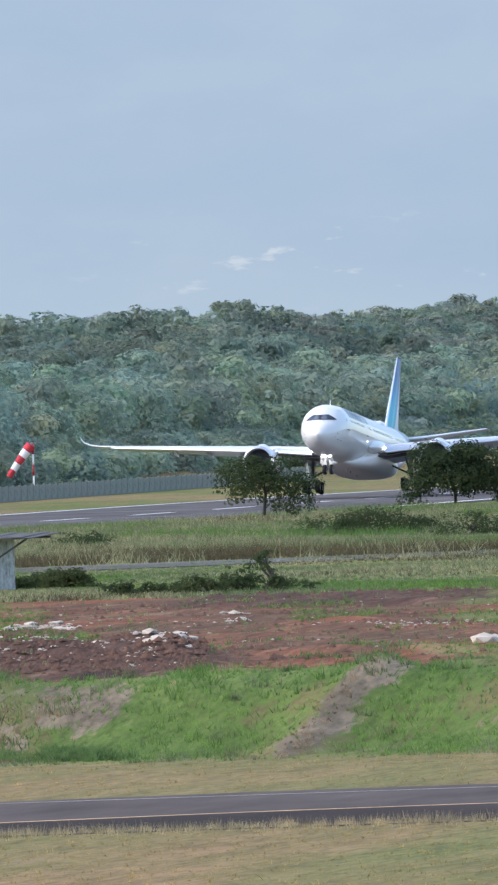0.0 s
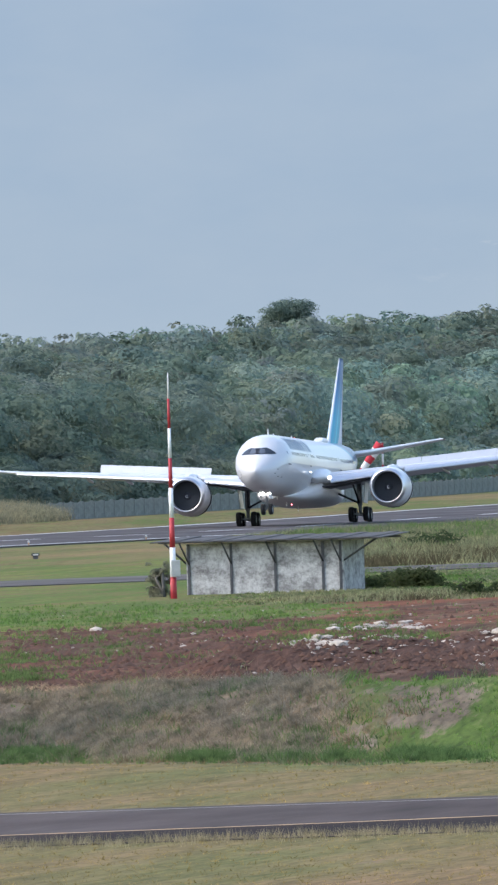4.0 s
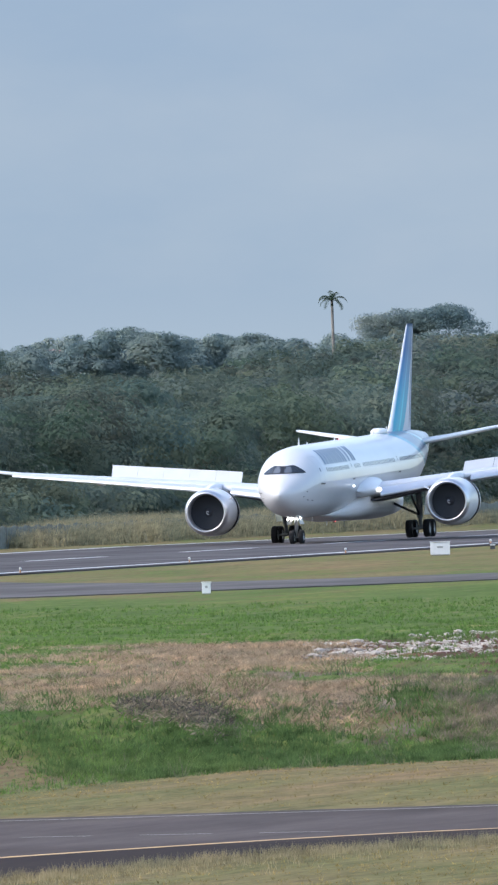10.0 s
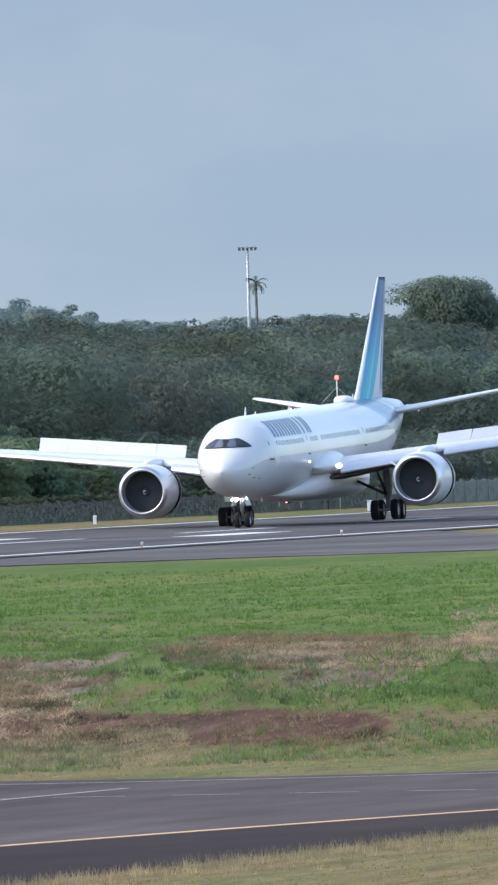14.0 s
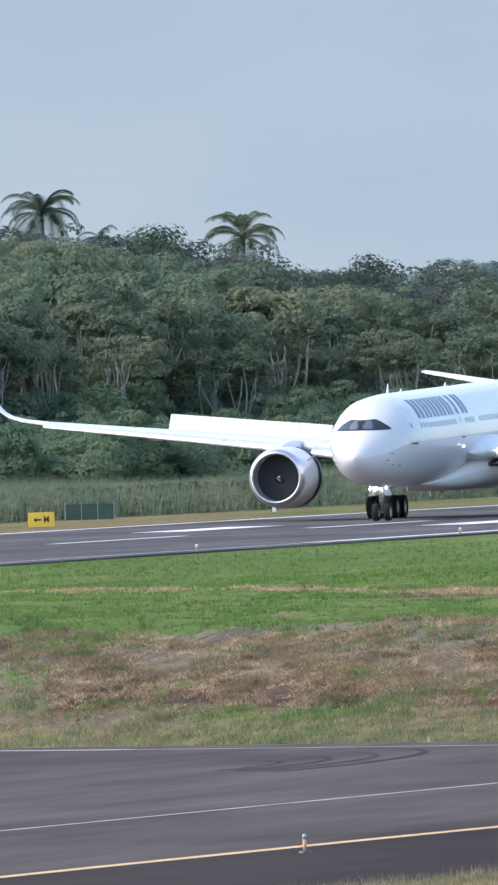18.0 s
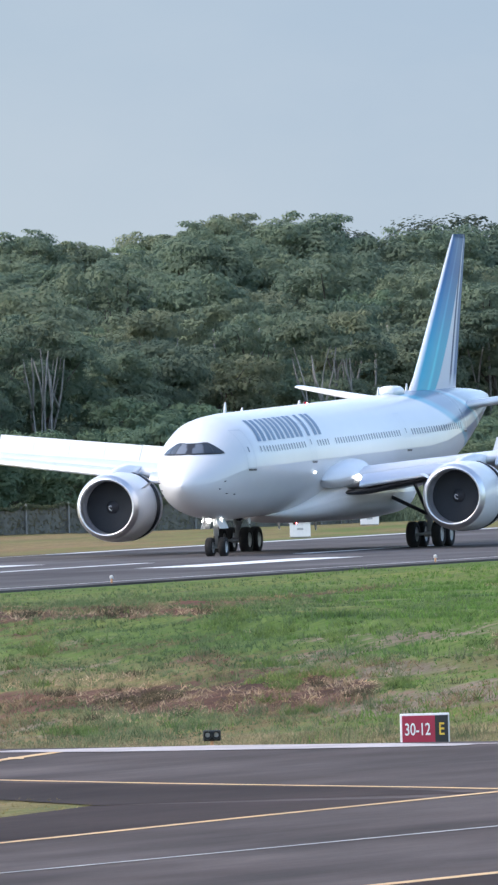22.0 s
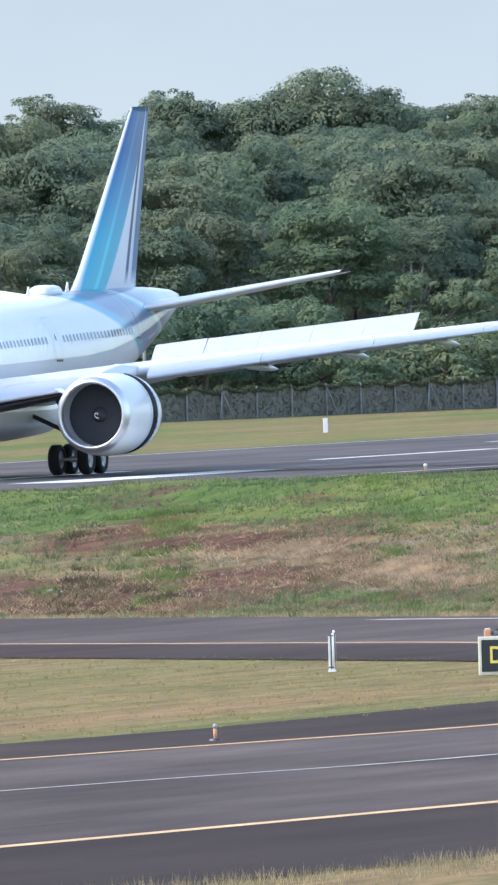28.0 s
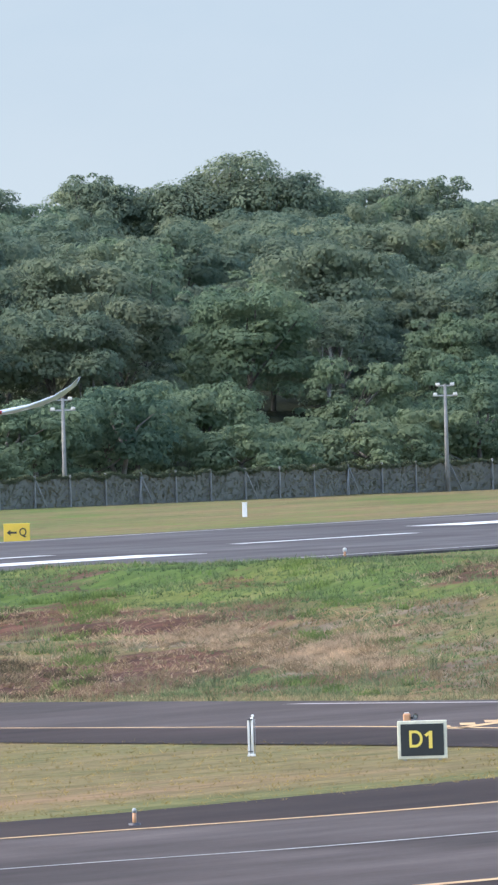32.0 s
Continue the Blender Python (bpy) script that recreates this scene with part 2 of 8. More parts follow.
M = {
    "wall": wall_mat(),
    "smoke_white": surface("aged_white", (0.7, 0.69, 0.66), 0.8, 0, 0.15),
    "ground": ground_mat(),
    "asphalt": asphalt_mat("asphalt", (0.087, 0.07, 0.064), 0.4),
    "asphalt_runway": asphalt_mat("runway_asphalt", (0.098, 0.09, 0.09), 0.35),
    "asphalt_dark": asphalt_mat("dark_asphalt", (0.038, 0.026, 0.022)),
    "asphalt_swept": asphalt_mat("swept_asphalt", (0.046, 0.032, 0.028), 0.35),
    "asphalt_road": asphalt_mat("worn_asphalt", (0.12, 0.112, 0.108)),
    "line_white": surface("white_marking", (0.72, 0.72, 0.7), 0.8, 0, 0.2, 0.4, 0, 3.0),
    "line_yellow": surface("yellow_marking", (0.66, 0.42, 0.2), 0.8, 0, 0.2, 0.4, 0, 3.0),
    "white": surface("white_paint", (0.8, 0.8, 0.8), 0.5, 0, 0.05),
    "paint": surface("aircraft_white", (0.78, 0.78, 0.78), 0.4, 0, 0.02, 0.4, 0, 4.0, 0, 0.3),
    "wing_grey": surface("wing_paint", (0.58, 0.6, 0.63), 0.36, 0, 0.05, 0.5, 0, 5.0, 0, 0.2),
    "spoiler": surface("spoiler_paint", (0.52, 0.54, 0.57), 0.45, 0, 0.05, 0.5, 0, 5.0, 0, 0.1),
    "slat": surface("slat_metal", (0.66, 0.69, 0.74), 0.36, 0.55, 0.04, 0.5),
    "spin": surface("spinning_fan", (0.036, 0.039, 0.045), 0.9, 0.0, 0.1, 1.0),
    "grey_paint": surface("aircraft_grey", (0.52, 0.54, 0.57), 0.35, 0, 0.04, 0.5, 0, 5.0),
    "metal": surface("bare_metal", (0.74, 0.74, 0.75), 0.42, 1.0, 0.06, 1.0),
    "dark_metal": surface("dark_metal", (0.09, 0.09, 0.1), 0.45, 0.6, 0.2, 2.0),
    "strut": surface("grey_strut", (0.42, 0.43, 0.44), 0.4, 0.3, 0.15, 3.0),
    "rubber": surface("tyre_rubber", (0.014, 0.014, 0.016), 0.92, 0, 0.2, 3.0),
    "black": surface("black_mask", (0.015, 0.016, 0.02), 0.3, 0, 0.1),
    "fan": surface("fan_blade", (0.07, 0.074, 0.085), 0.85, 0.0, 0.2, 3.0),
    "inlet": surface("inlet_lining", (0.4, 0.41, 0.44), 0.5, 0.2, 0.1, 2.0),
    "pane": surface("cockpit_glass", (0.035, 0.043, 0.053), 0.08, 0, 0.05, 1.0, 0, 4.0, 0, 0.3),
    # coated front glass, its colour also lightened to imitate reflected sky
    "pane_front": surface("coated_sky_windscreen", (0.2, 0.215, 0.235), 0.12, 0.55, 0.05, 1.0, 0, 4.0, 0, 0.3),
    "cabin_pane": surface("cabin_window", (0.17, 0.2, 0.25), 0.15, 0, 0.05),
    "blue_letter": surface("blue_letter_paint", (0.075, 0.145, 0.24), 0.35, 0, 0.05),
    "lamp": glow("landing_lamp", (1.0, 0.97, 0.92), 5.5),
    "lamp_soft": glow("wing_lamp", (1.0, 0.97, 0.92), 2.2),
    "line_worn": surface("worn_marking", (0.4, 0.39, 0.37), 0.85, 0, 0.3, 0.3, 0, 2.0),
    "red": surface("red_paint", (0.42, 0.035, 0.045), 0.55, 0, 0.25, 1.0, 0, 8.0),
    "sock_red": surface("red_fabric", (0.55, 0.04, 0.06), 0.8, 0, 0.15, 2.0),
    "yellow": surface("yellow_panel", (0.72, 0.5, 0.06), 0.5, 0, 0.06, 2.0),
    "sign_black": surface("black_panel", (0.02, 0.025, 0.026), 0.5, 0, 0.1),
    "sign_red": surface("red_panel", (0.36, 0.025, 0.06), 0.5, 0, 0.06),
    "steel": surface("galvanised_steel", (0.42, 0.43, 0.43), 0.5, 0.5, 0.15, 2.0),
    "orange": surface("orange_plastic", (0.62, 0.33, 0.17), 0.5, 0, 0.1),
    "concrete": surface("concrete_post", (0.27, 0.265, 0.25), 0.9, 0, 0.2, 2.0, 0.3),
    "stone": surface("pale_limestone", (0.58, 0.51, 0.43), 0.9, 0, 0.25, 1.5, 0.4, 10.0, 0.35),
    "soil": surface("red_clod", (0.13, 0.062, 0.037), 0.95, 0, 0.35, 1.2, 0.4, 10.0, 0.3),
    "mesh": surface("fence_mesh", (0.155, 0.15, 0.125), 0.9, 0.0, 0.3, 1.5, 0, 9.0),
    # paler copy of the mesh, with distance haze in its colour
    "mesh_hazed": surface("hazed_fence_mesh", (0.21, 0.22, 0.19), 0.9, 0.0, 0.3, 1.5, 0, 9.0),
    "sheet": surface("corrugated_sheet", (0.085, 0.08, 0.078), 0.85, 0.0, 0.4, 0.9),
    # roof red with distance haze lightening its colour
    "roof_red": surface("red_roof", (0.38, 0.25, 0.23), 0.8, 0, 0.15),
    "leaf_a": leaf_mat("leaf_green", (0.24, 0.298, 0.248), (0.265, 0.322, 0.262), (0.29, 0.345, 0.276), False, 0.65),
    "leaf_b": leaf_mat("leaf_olive", (0.235, 0.278, 0.228), (0.255, 0.298, 0.24), (0.275, 0.315, 0.25), False, 0.65),
    "leaf_c": leaf_mat("leaf_fresh", (0.222, 0.3, 0.232), (0.255, 0.335, 0.252), (0.285, 0.362, 0.27), False, 0.65),
    # far leaves d to f: distance haze put into the leaf colour
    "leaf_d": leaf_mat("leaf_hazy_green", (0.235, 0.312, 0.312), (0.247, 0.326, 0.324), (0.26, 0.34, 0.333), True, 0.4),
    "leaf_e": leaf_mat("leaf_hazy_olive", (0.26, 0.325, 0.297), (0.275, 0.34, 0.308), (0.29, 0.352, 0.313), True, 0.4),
    "leaf_f": leaf_mat("leaf_haze_blue", (0.27, 0.338, 0.388), (0.285, 0.354, 0.402), (0.3, 0.37, 0.416), False, 0.4),
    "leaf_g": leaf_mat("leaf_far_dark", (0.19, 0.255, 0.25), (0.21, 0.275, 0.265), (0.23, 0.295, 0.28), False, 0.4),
    "palm": leaf_mat("palm_frond", (0.07, 0.1, 0.075), (0.1, 0.135, 0.1), (0.13, 0.165, 0.12), False, 0.8),
    "grass_green": leaf_mat("grass_green", (0.11, 0.185, 0.058), (0.16, 0.262, 0.083), (0.21, 0.315, 0.112)),
    "leaf_dark": leaf_mat("leaf_dark", (0.05, 0.07, 0.04), (0.075, 0.1, 0.055), (0.105, 0.13, 0.075), False, 0.05),
    "bark_dark": bark_mat("dark_bark", (0.07, 0.062, 0.05)),
    "grass_olive": leaf_mat("grass_olive", (0.165, 0.182, 0.112), (0.235, 0.25, 0.158), (0.3, 0.305, 0.205)),
    "grass_khaki": leaf_mat("grass_khaki", (0.23, 0.235, 0.165), (0.31, 0.315, 0.22), (0.395, 0.388, 0.275)),
    "grass_brown": leaf_mat("grass_brown", (0.085, 0.07, 0.05), (0.13, 0.108, 0.078), (0.18, 0.15, 0.11)),
    "grass_dry": leaf_mat("grass_dry", (0.27, 0.22, 0.15), (0.38, 0.32, 0.23), (0.5, 0.43, 0.33)),
    "creeper": leaf_mat("fence_creeper", (0.14, 0.165, 0.12), (0.175, 0.2, 0.145), (0.21, 0.235, 0.17), False, 0.8),
    "creeper_dry": leaf_mat("withered_creeper", (0.29, 0.275, 0.22), (0.325, 0.305, 0.245), (0.36, 0.335, 0.27), False, 0.8),
    "bark": bark_mat("pale_bark", (0.19, 0.175, 0.155)),
}
M["fan"].node_tree.nodes["Principled BSDF"].inputs["Specular IOR Level"].default_value = 0.05

# ---- helpers for meshes ----
def mesh_of(name, verts, faces, material, smooth=False):
    me = bpy.data.meshes.new(name)
    me.from_pydata([tuple(v) for v in verts], [], [tuple(f) for f in faces])
    me.materials.append(material)
    if smooth:
        me.polygons.foreach_set("use_smooth", [True] * len(me.polygons))
    me.update()
    return me


def part(name, me, parent=None, label="", m=None):
    """Links a mesh as one object, under a thing or a part."""
    if isinstance(me, bmesh.types.BMesh):
        raise TypeError(name)
    ob = new(name, me)
    if parent is not None:
        ob.parent = parent
    if m is not None:
        ob.matrix_basis = m
    if label:
        ob["label"] = label
    return ob


def bm_mesh(name, bm, material, smooth=False, bevel=0.0):
    if bevel:
        bmesh.ops.bevel(bm, geom=list(bm.edges), offset=bevel, segments=1, affect="EDGES")
    me = bpy.data.meshes.new(name)
    bm.to_mesh(me)
    bm.free()
    me.materials.append(material)
    if smooth:
        me.polygons.foreach_set("use_smooth", [True] * len(me.polygons))
    return me


def box(name, sx, sy, sz, material, at=(0, 0, 0), bevel=0.0, turn=None):
    """A bevelled box, its base's centre at at."""
    bm = bmesh.new()
    bmesh.ops.create_cube(bm, size=1)
    bmesh.ops.scale(bm, vec=(sx, sy, sz), verts=bm.verts)
    bmesh.ops.translate(bm, vec=(0, 0, sz / 2), verts=bm.verts)
    if turn is not None:
        bmesh.ops.transform(bm, matrix=turn, verts=bm.verts)
    bmesh.ops.translate(bm, vec=at, verts=bm.verts)
    return bm_mesh(name, bm, material, False, bevel)


def tube(name, pts, radii, material, sides=10, smooth=True, caps=True):
    """A round bar along points, with its radius at each."""
    pts = [Vector(p) for p in pts]
    vs, fs = [], []
    for i, p in enumerate(pts):
        d = (pts[min(i + 1, len(pts) - 1)] - pts[max(i - 1, 0)]).normalized()
        a = d.orthogonal().normalized() if abs(d.z) > 0.95 else d.cross(Vector((0, 0, 1))).normalized()
        b = d.cross(a)
        r = radii[i] if hasattr(radii, "__len__") else radii
        for k in range(sides):
            w = 2 * math.pi * k / sides
            vs.append(p + r * (math.cos(w) * a + math.sin(w) * b))
    for i in range(len(pts) - 1):
        for k in range(sides):
            k2 = (k + 1) % sides
            fs.append((i * sides + k, i * sides + k2, (i + 1) * sides + k2, (i + 1) * sides + k))
    if caps:
        fs.append(tuple(reversed(range(sides))))
        fs.append(tuple(range((len(pts) - 1) * sides, len(pts) * sides)))
    return mesh_of(name, vs, fs, material, smooth)


def lathe(name, rows, material, sides=32, axis="x", smooth=True):
    """Turns rows of (along, radius) about an axis."""
    vs, fs = [], []
    for u, r in rows:
        for k in range(sides):
            w = 2 * math.pi * k / sides
            c, s = r * math.cos(w), r * math.sin(w)
            vs.append({"x": (u, c, s), "y": (c, u, s), "z": (c, s, u)}[axis])
    for i in range(len(rows) - 1):
        for k in range(sides):
            k2 = (k + 1) % sides
            fs.append((i * sides + k, i * sides + k2, (i + 1) * sides + k2, (i + 1) * sides + k))
    return mesh_of(name, vs, fs, material, smooth)


# ---- the ground: one sheet, with the ditch bank and the wooded rise ----
def polar(bearing, d):
    b = np.radians(bearing)
    return -np.sin(b) * d, np.cos(b) * d


DIP = ((1690, 0.0), (1812, 0.24), (1928, 0.55), (2020, 0.68), (2160, 0.58), (2270, 0.4), (2400, 0.3), (3200, 0.3))      # a hollow along the runway


def sink(y, x=0.0):
    """The airfield falls away gently up-range, and the runway runs through a shallow hollow."""
    x, y = np.asarray(x, float), np.asarray(y, float)
    hollow = np.interp(y, [p[0] for p in DIP], [p[1] for p in DIP]) * soft((x + 341) / 10) * soft((-261 - x) / 10)
    return -0.0009 * np.maximum(0, y - 1300) - hollow


BANK = ((5.0, 668, 30, 1.8), (8.4, 668, 30, 1.8), (9.2, 688, 26, 1.5), (10.5, 672, 26, 1.6), (11.4, 632, 50, 1.85), (13.0, 612, 85, 1.93),
        (14.4, 612, 95, 2.02), (15.8, 620, 110, 2.32), (16.4, 630, 118, 2.4), (17.0, 640, 125, 2.25), (17.5, 640, 125, 2.1), (22.0, 640, 125, 2.1))


def soft(u):
    u = np.clip(u, 0, 1)
    return u * u * (3 - 2 * u)


def wave(x, y, k, seed=0.0):
    """Cheap smooth waves for uneven ground, about -1 to 1."""
    return (np.sin(x * k + 1.3 * np.sin(y * k * 0.7 + seed)) + np.sin(y * k * 1.13 + 1.7 * np.sin(x * k * 0.61 + 2 * seed) + seed)
            + np.sin((x + y) * k * 0.53 + 3.1 * seed)) / 3


WOOD_EDGE = ((-200, -430), (1000, -430), (1180, -408), (1278, -380), (1320, -362), (1485, -357), (1750, -350), (2000, -350), (2300, -358), (2400, -368), (2600, -386), (2800, -396), (3400, -410), (4200, -450))
RISE = ((7.08, 20.8), (7.4, 17.5), (7.8, 18.1), (8.1, 16.3), (8.4, 15.2), (9.1, 12.8), (9.4, 13.8), (9.7, 12.8), (10.1, 12.5), (10.4, 11.5), (10.84, 7.8), (11.1, 8.1), (11.4, 9.2), (11.53, 10.9), (12, 10.1), (12.5, 10.6), (12.74, 11.4), (13, 11.7), (13.3, 12.4), (13.7, 13.3), (14.05, 14.7), (14.3, 15.3), (14.52, 15.6), (14.71, 15.6), (14.93, 15.5), (15.05, 14.4), (15.25, 14.7), (15.6, 12.2), (16.2, 11.8), (16.45, 12.0), (16.64, 12.4), (16.74, 12.6), (16.85, 11.8), (17, 11.3), (17.46, 10.6))          # the wooded rise's height by bearing


def wood_edge(y):
    return np.interp(y, [p[0] for p in WOOD_EDGE], [p[1] for p in WOOD_EDGE])


def band(v, a, b, soft_edge):
    return soft((v - a) / soft_edge + 0.5) * soft((b - v) / soft_edge + 0.5)


def height(x, y):
    x, y = np.asarray(x, float), np.asarray(y, float)
    d, b = np.hypot(x, y), np.degrees(np.arctan2(-x, y))
    k = [p[0] for p in BANK]
    base, run, top = (np.interp(b, k, [p[i] for p in BANK]) for i in (1, 2, 3))
    base = base + 5 * wave(x, y, 0.11, 2.0)
    up = soft((d - base) / run)
    foot = np.interp(b, (8, 11.5, 13, 17, 18), (1150, 1130, 1060, 930, 900))
    down = 1 - np.clip((d - base - run) / np.maximum(foot - base - run, 1), 0, 1)
    dip = -0.35 * soft((d - base + 45) / 45) * (1 - up)
    near = soft((d - 300) / 300) * (np.abs(b - 12) < 14)
    bumps = 0.16 * wave(x, y, 0.35, 1.0) * up * np.clip(down * 2, 0, 1) + 0.12 * wave(x, y * 0.6, 0.9, 4.0) * up * np.clip(down * 3, 0, 1) + 0.07 * wave(x, y * 0.5, 2.3, 7.0) * up * np.clip(down * 3, 0, 1)
    path = np.interp(d, (664, 684, 694, 760), (7.66, 7.51, 7.37, 7.30))
    bumps = bumps + 0.55 * soft(1 - np.abs(b - path - 0.03) / 0.12) * band(d, 668, 700, 10)
    heap = 1.4 * band(b, 7.84, 8.76, 0.22) * soft((d - 710 - 4 * wave(x, y, 0.4, 3.0)) / 24) * (1 - soft((d - 740) / 34)) + 0.6 * band(b, 6.8, 7.9, 0.2) * band(d, 1050, 1110, 40)
    bumps = bumps + heap * (0.5 + 0.3 * wave(x, y, 0.8, 6.0) + 0.2 * wave(x, y, 2.1, 9.0))
    bumps = bumps + 0.2 * band(b, 10.45, 10.9, 0.12) * band(d, 690, 712, 8)
    z = near * (up * down * top + dip + bumps) + sink(y, x) * (np.abs(b) < 40)
    rise = np.clip((wood_edge(y) - x) / np.interp(b, (9, 13), (55, 110)), 0, 1)
    z = z + rise * np.interp(b, [p[0] for p in RISE], [p[1] for p in RISE]) * (y > 500)
    return z


def tilth(x, y):
    """Share of freshly turned dark soil: the near spoil heap, the far windrow and streaks between."""
    d, b = np.hypot(x, y), np.degrees(np.arctan2(-x, y))
    rag = 0.5 * wave(x, y * 0.3, 0.5, 5.0) + 0.4 * wave(x, y * 0.25, 1.3, 8.0)
    heap = band(b + 0.12 * rag, 7.8, 8.8, 0.25) * band(d + 12 * rag, 704, 752, 14)
    row = band(b + 0.1 * rag, 6.6, 7.95, 0.25) * band(d + 22 * rag, 1035, 1120, 30)
    streak = soft(1.6 * wave(x * 0.4, y * 0.12, 0.9, 31.0) - 0.5 + 0.6 * rag) * band(d, 700, 1120, 30) * 0.7
    return np.clip(np.maximum(np.maximum(heap, row), np.maximum(streak, 0.55 * soft((b - 8.3) / 0.3) + 0.15 * soft((b - 10.2) / 0.5))), 0, 1)


def build_ground():
    bs = np.concatenate([np.arange(-180, 5, 8.0), np.arange(5, 20, 0.06), np.arange(20, 180, 8.0)])
    ds = np.concatenate([[0.0, 60, 150, 250], np.arange(300, 590, 12.0), np.arange(590, 800, 2.5), np.arange(800, 1200, 8.0), np.arange(1200, 2700, 20.0),
                         [2800, 3000, 3400, 4000, 4700]])
    bb, dd = np.meshgrid(bs, ds)
    x, y = polar(bb, dd)
    z = height(x, y)
    nb = len(bs)
    verts = np.stack([x, y, z], -1).reshape(-1, 3)
    i, j = np.meshgrid(np.arange(len(ds) - 1), np.arange(nb), indexing="ij")
    j2 = (j + 1) % nb
    faces = np.stack([i * nb + j, (i + 1) * nb + j, (i + 1) * nb + j2, i * nb + j2], -1).reshape(-1, 4)[:, ::-1]
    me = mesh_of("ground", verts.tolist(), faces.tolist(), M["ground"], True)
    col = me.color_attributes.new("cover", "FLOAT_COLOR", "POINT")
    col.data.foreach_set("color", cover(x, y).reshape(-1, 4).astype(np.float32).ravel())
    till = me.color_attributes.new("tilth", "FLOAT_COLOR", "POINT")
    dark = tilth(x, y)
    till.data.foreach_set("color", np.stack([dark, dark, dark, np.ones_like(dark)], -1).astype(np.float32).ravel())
    tagged(new("ground", me), "mown dry grass, green verges and bare red earth of an airfield", "ground", kind="structure")


# patches of cover: bearings, distances, strength
GREEN_PATCHES = ((9.47, 10.77, 910, 1172, 0.35), (10.74, 12.04, 736, 1232, 0.35), (12.64, 13.94, 858, 1224, 0.35), (12.65, 13.94, 682, 777, 0.3), (13.66, 14.96, 687, 1134, 0.25), (7.56, 8.24, 674, 703, 0.6), (7.09, 7.45, 670, 697, 0.35), (9.43, 9.88, 1010, 1244, 0.4), (7.08, 8.38, 1146, 1242, 0.4), (10.71, 11.53, 657, 679, 0.25), (9.48, 10.78, 677, 687, 0.35))
EARTH_PATCHES = ((9.74, 10.38, 800, 905, 0.8), (7.08, 8.38, 700, 1158, 0.95), (8.16, 8.90, 712, 1026, 0.9), (8.58, 9.44, 865, 996, 0.7), (8.9, 9.7, 722, 875, 0.95), (8.58, 9.88, 730, 799, 0.75), (8.58, 8.94, 718, 1016, 0.6), (9.48, 9.69, 712, 807, 0.6), (10.55, 10.77, 825, 916, 0.5), (11.5, 12.6, 634, 650, 0.75), (12.45, 13.5, 634, 649, 0.55), (13.6, 14.4, 643, 659, 0.8), (15.0, 15.8, 653, 668, 0.9), (15.24, 16.32, 712, 742, 0.45), (16.84, 17.3, 666, 690, 0.8), (17.0, 17.5, 703, 719, 0.7), (17.15, 17.7, 650, 688, 0.95))
STRAW_PATCHES = ((7.96, 8.39, 683, 693, 0.65), (8.59, 9.88, 685, 699, 0.62), (8.59, 9.88, 700, 731, 0.5), (10.19, 10.77, 687, 709, 0.85), (9.48, 10.56, 684, 697, 0.4), (10.35, 10.95, 749, 900, 0.75), (10.23, 11.53, 682, 717, 0.7), (10.6, 11.02, 690, 860, 0.85), (11.22, 12.04, 669, 742, 0.5), (11.56, 12.05, 629, 649, 0.35), (12.3, 14.4, 650, 688, 0.8), (13.21, 13.65, 778, 849, 0.6), (16.78, 17.0, 690, 703, 0.85), (16.5, 16.68, 662, 690, 0.85), (16.3, 16.4, 680, 690, 0.5))


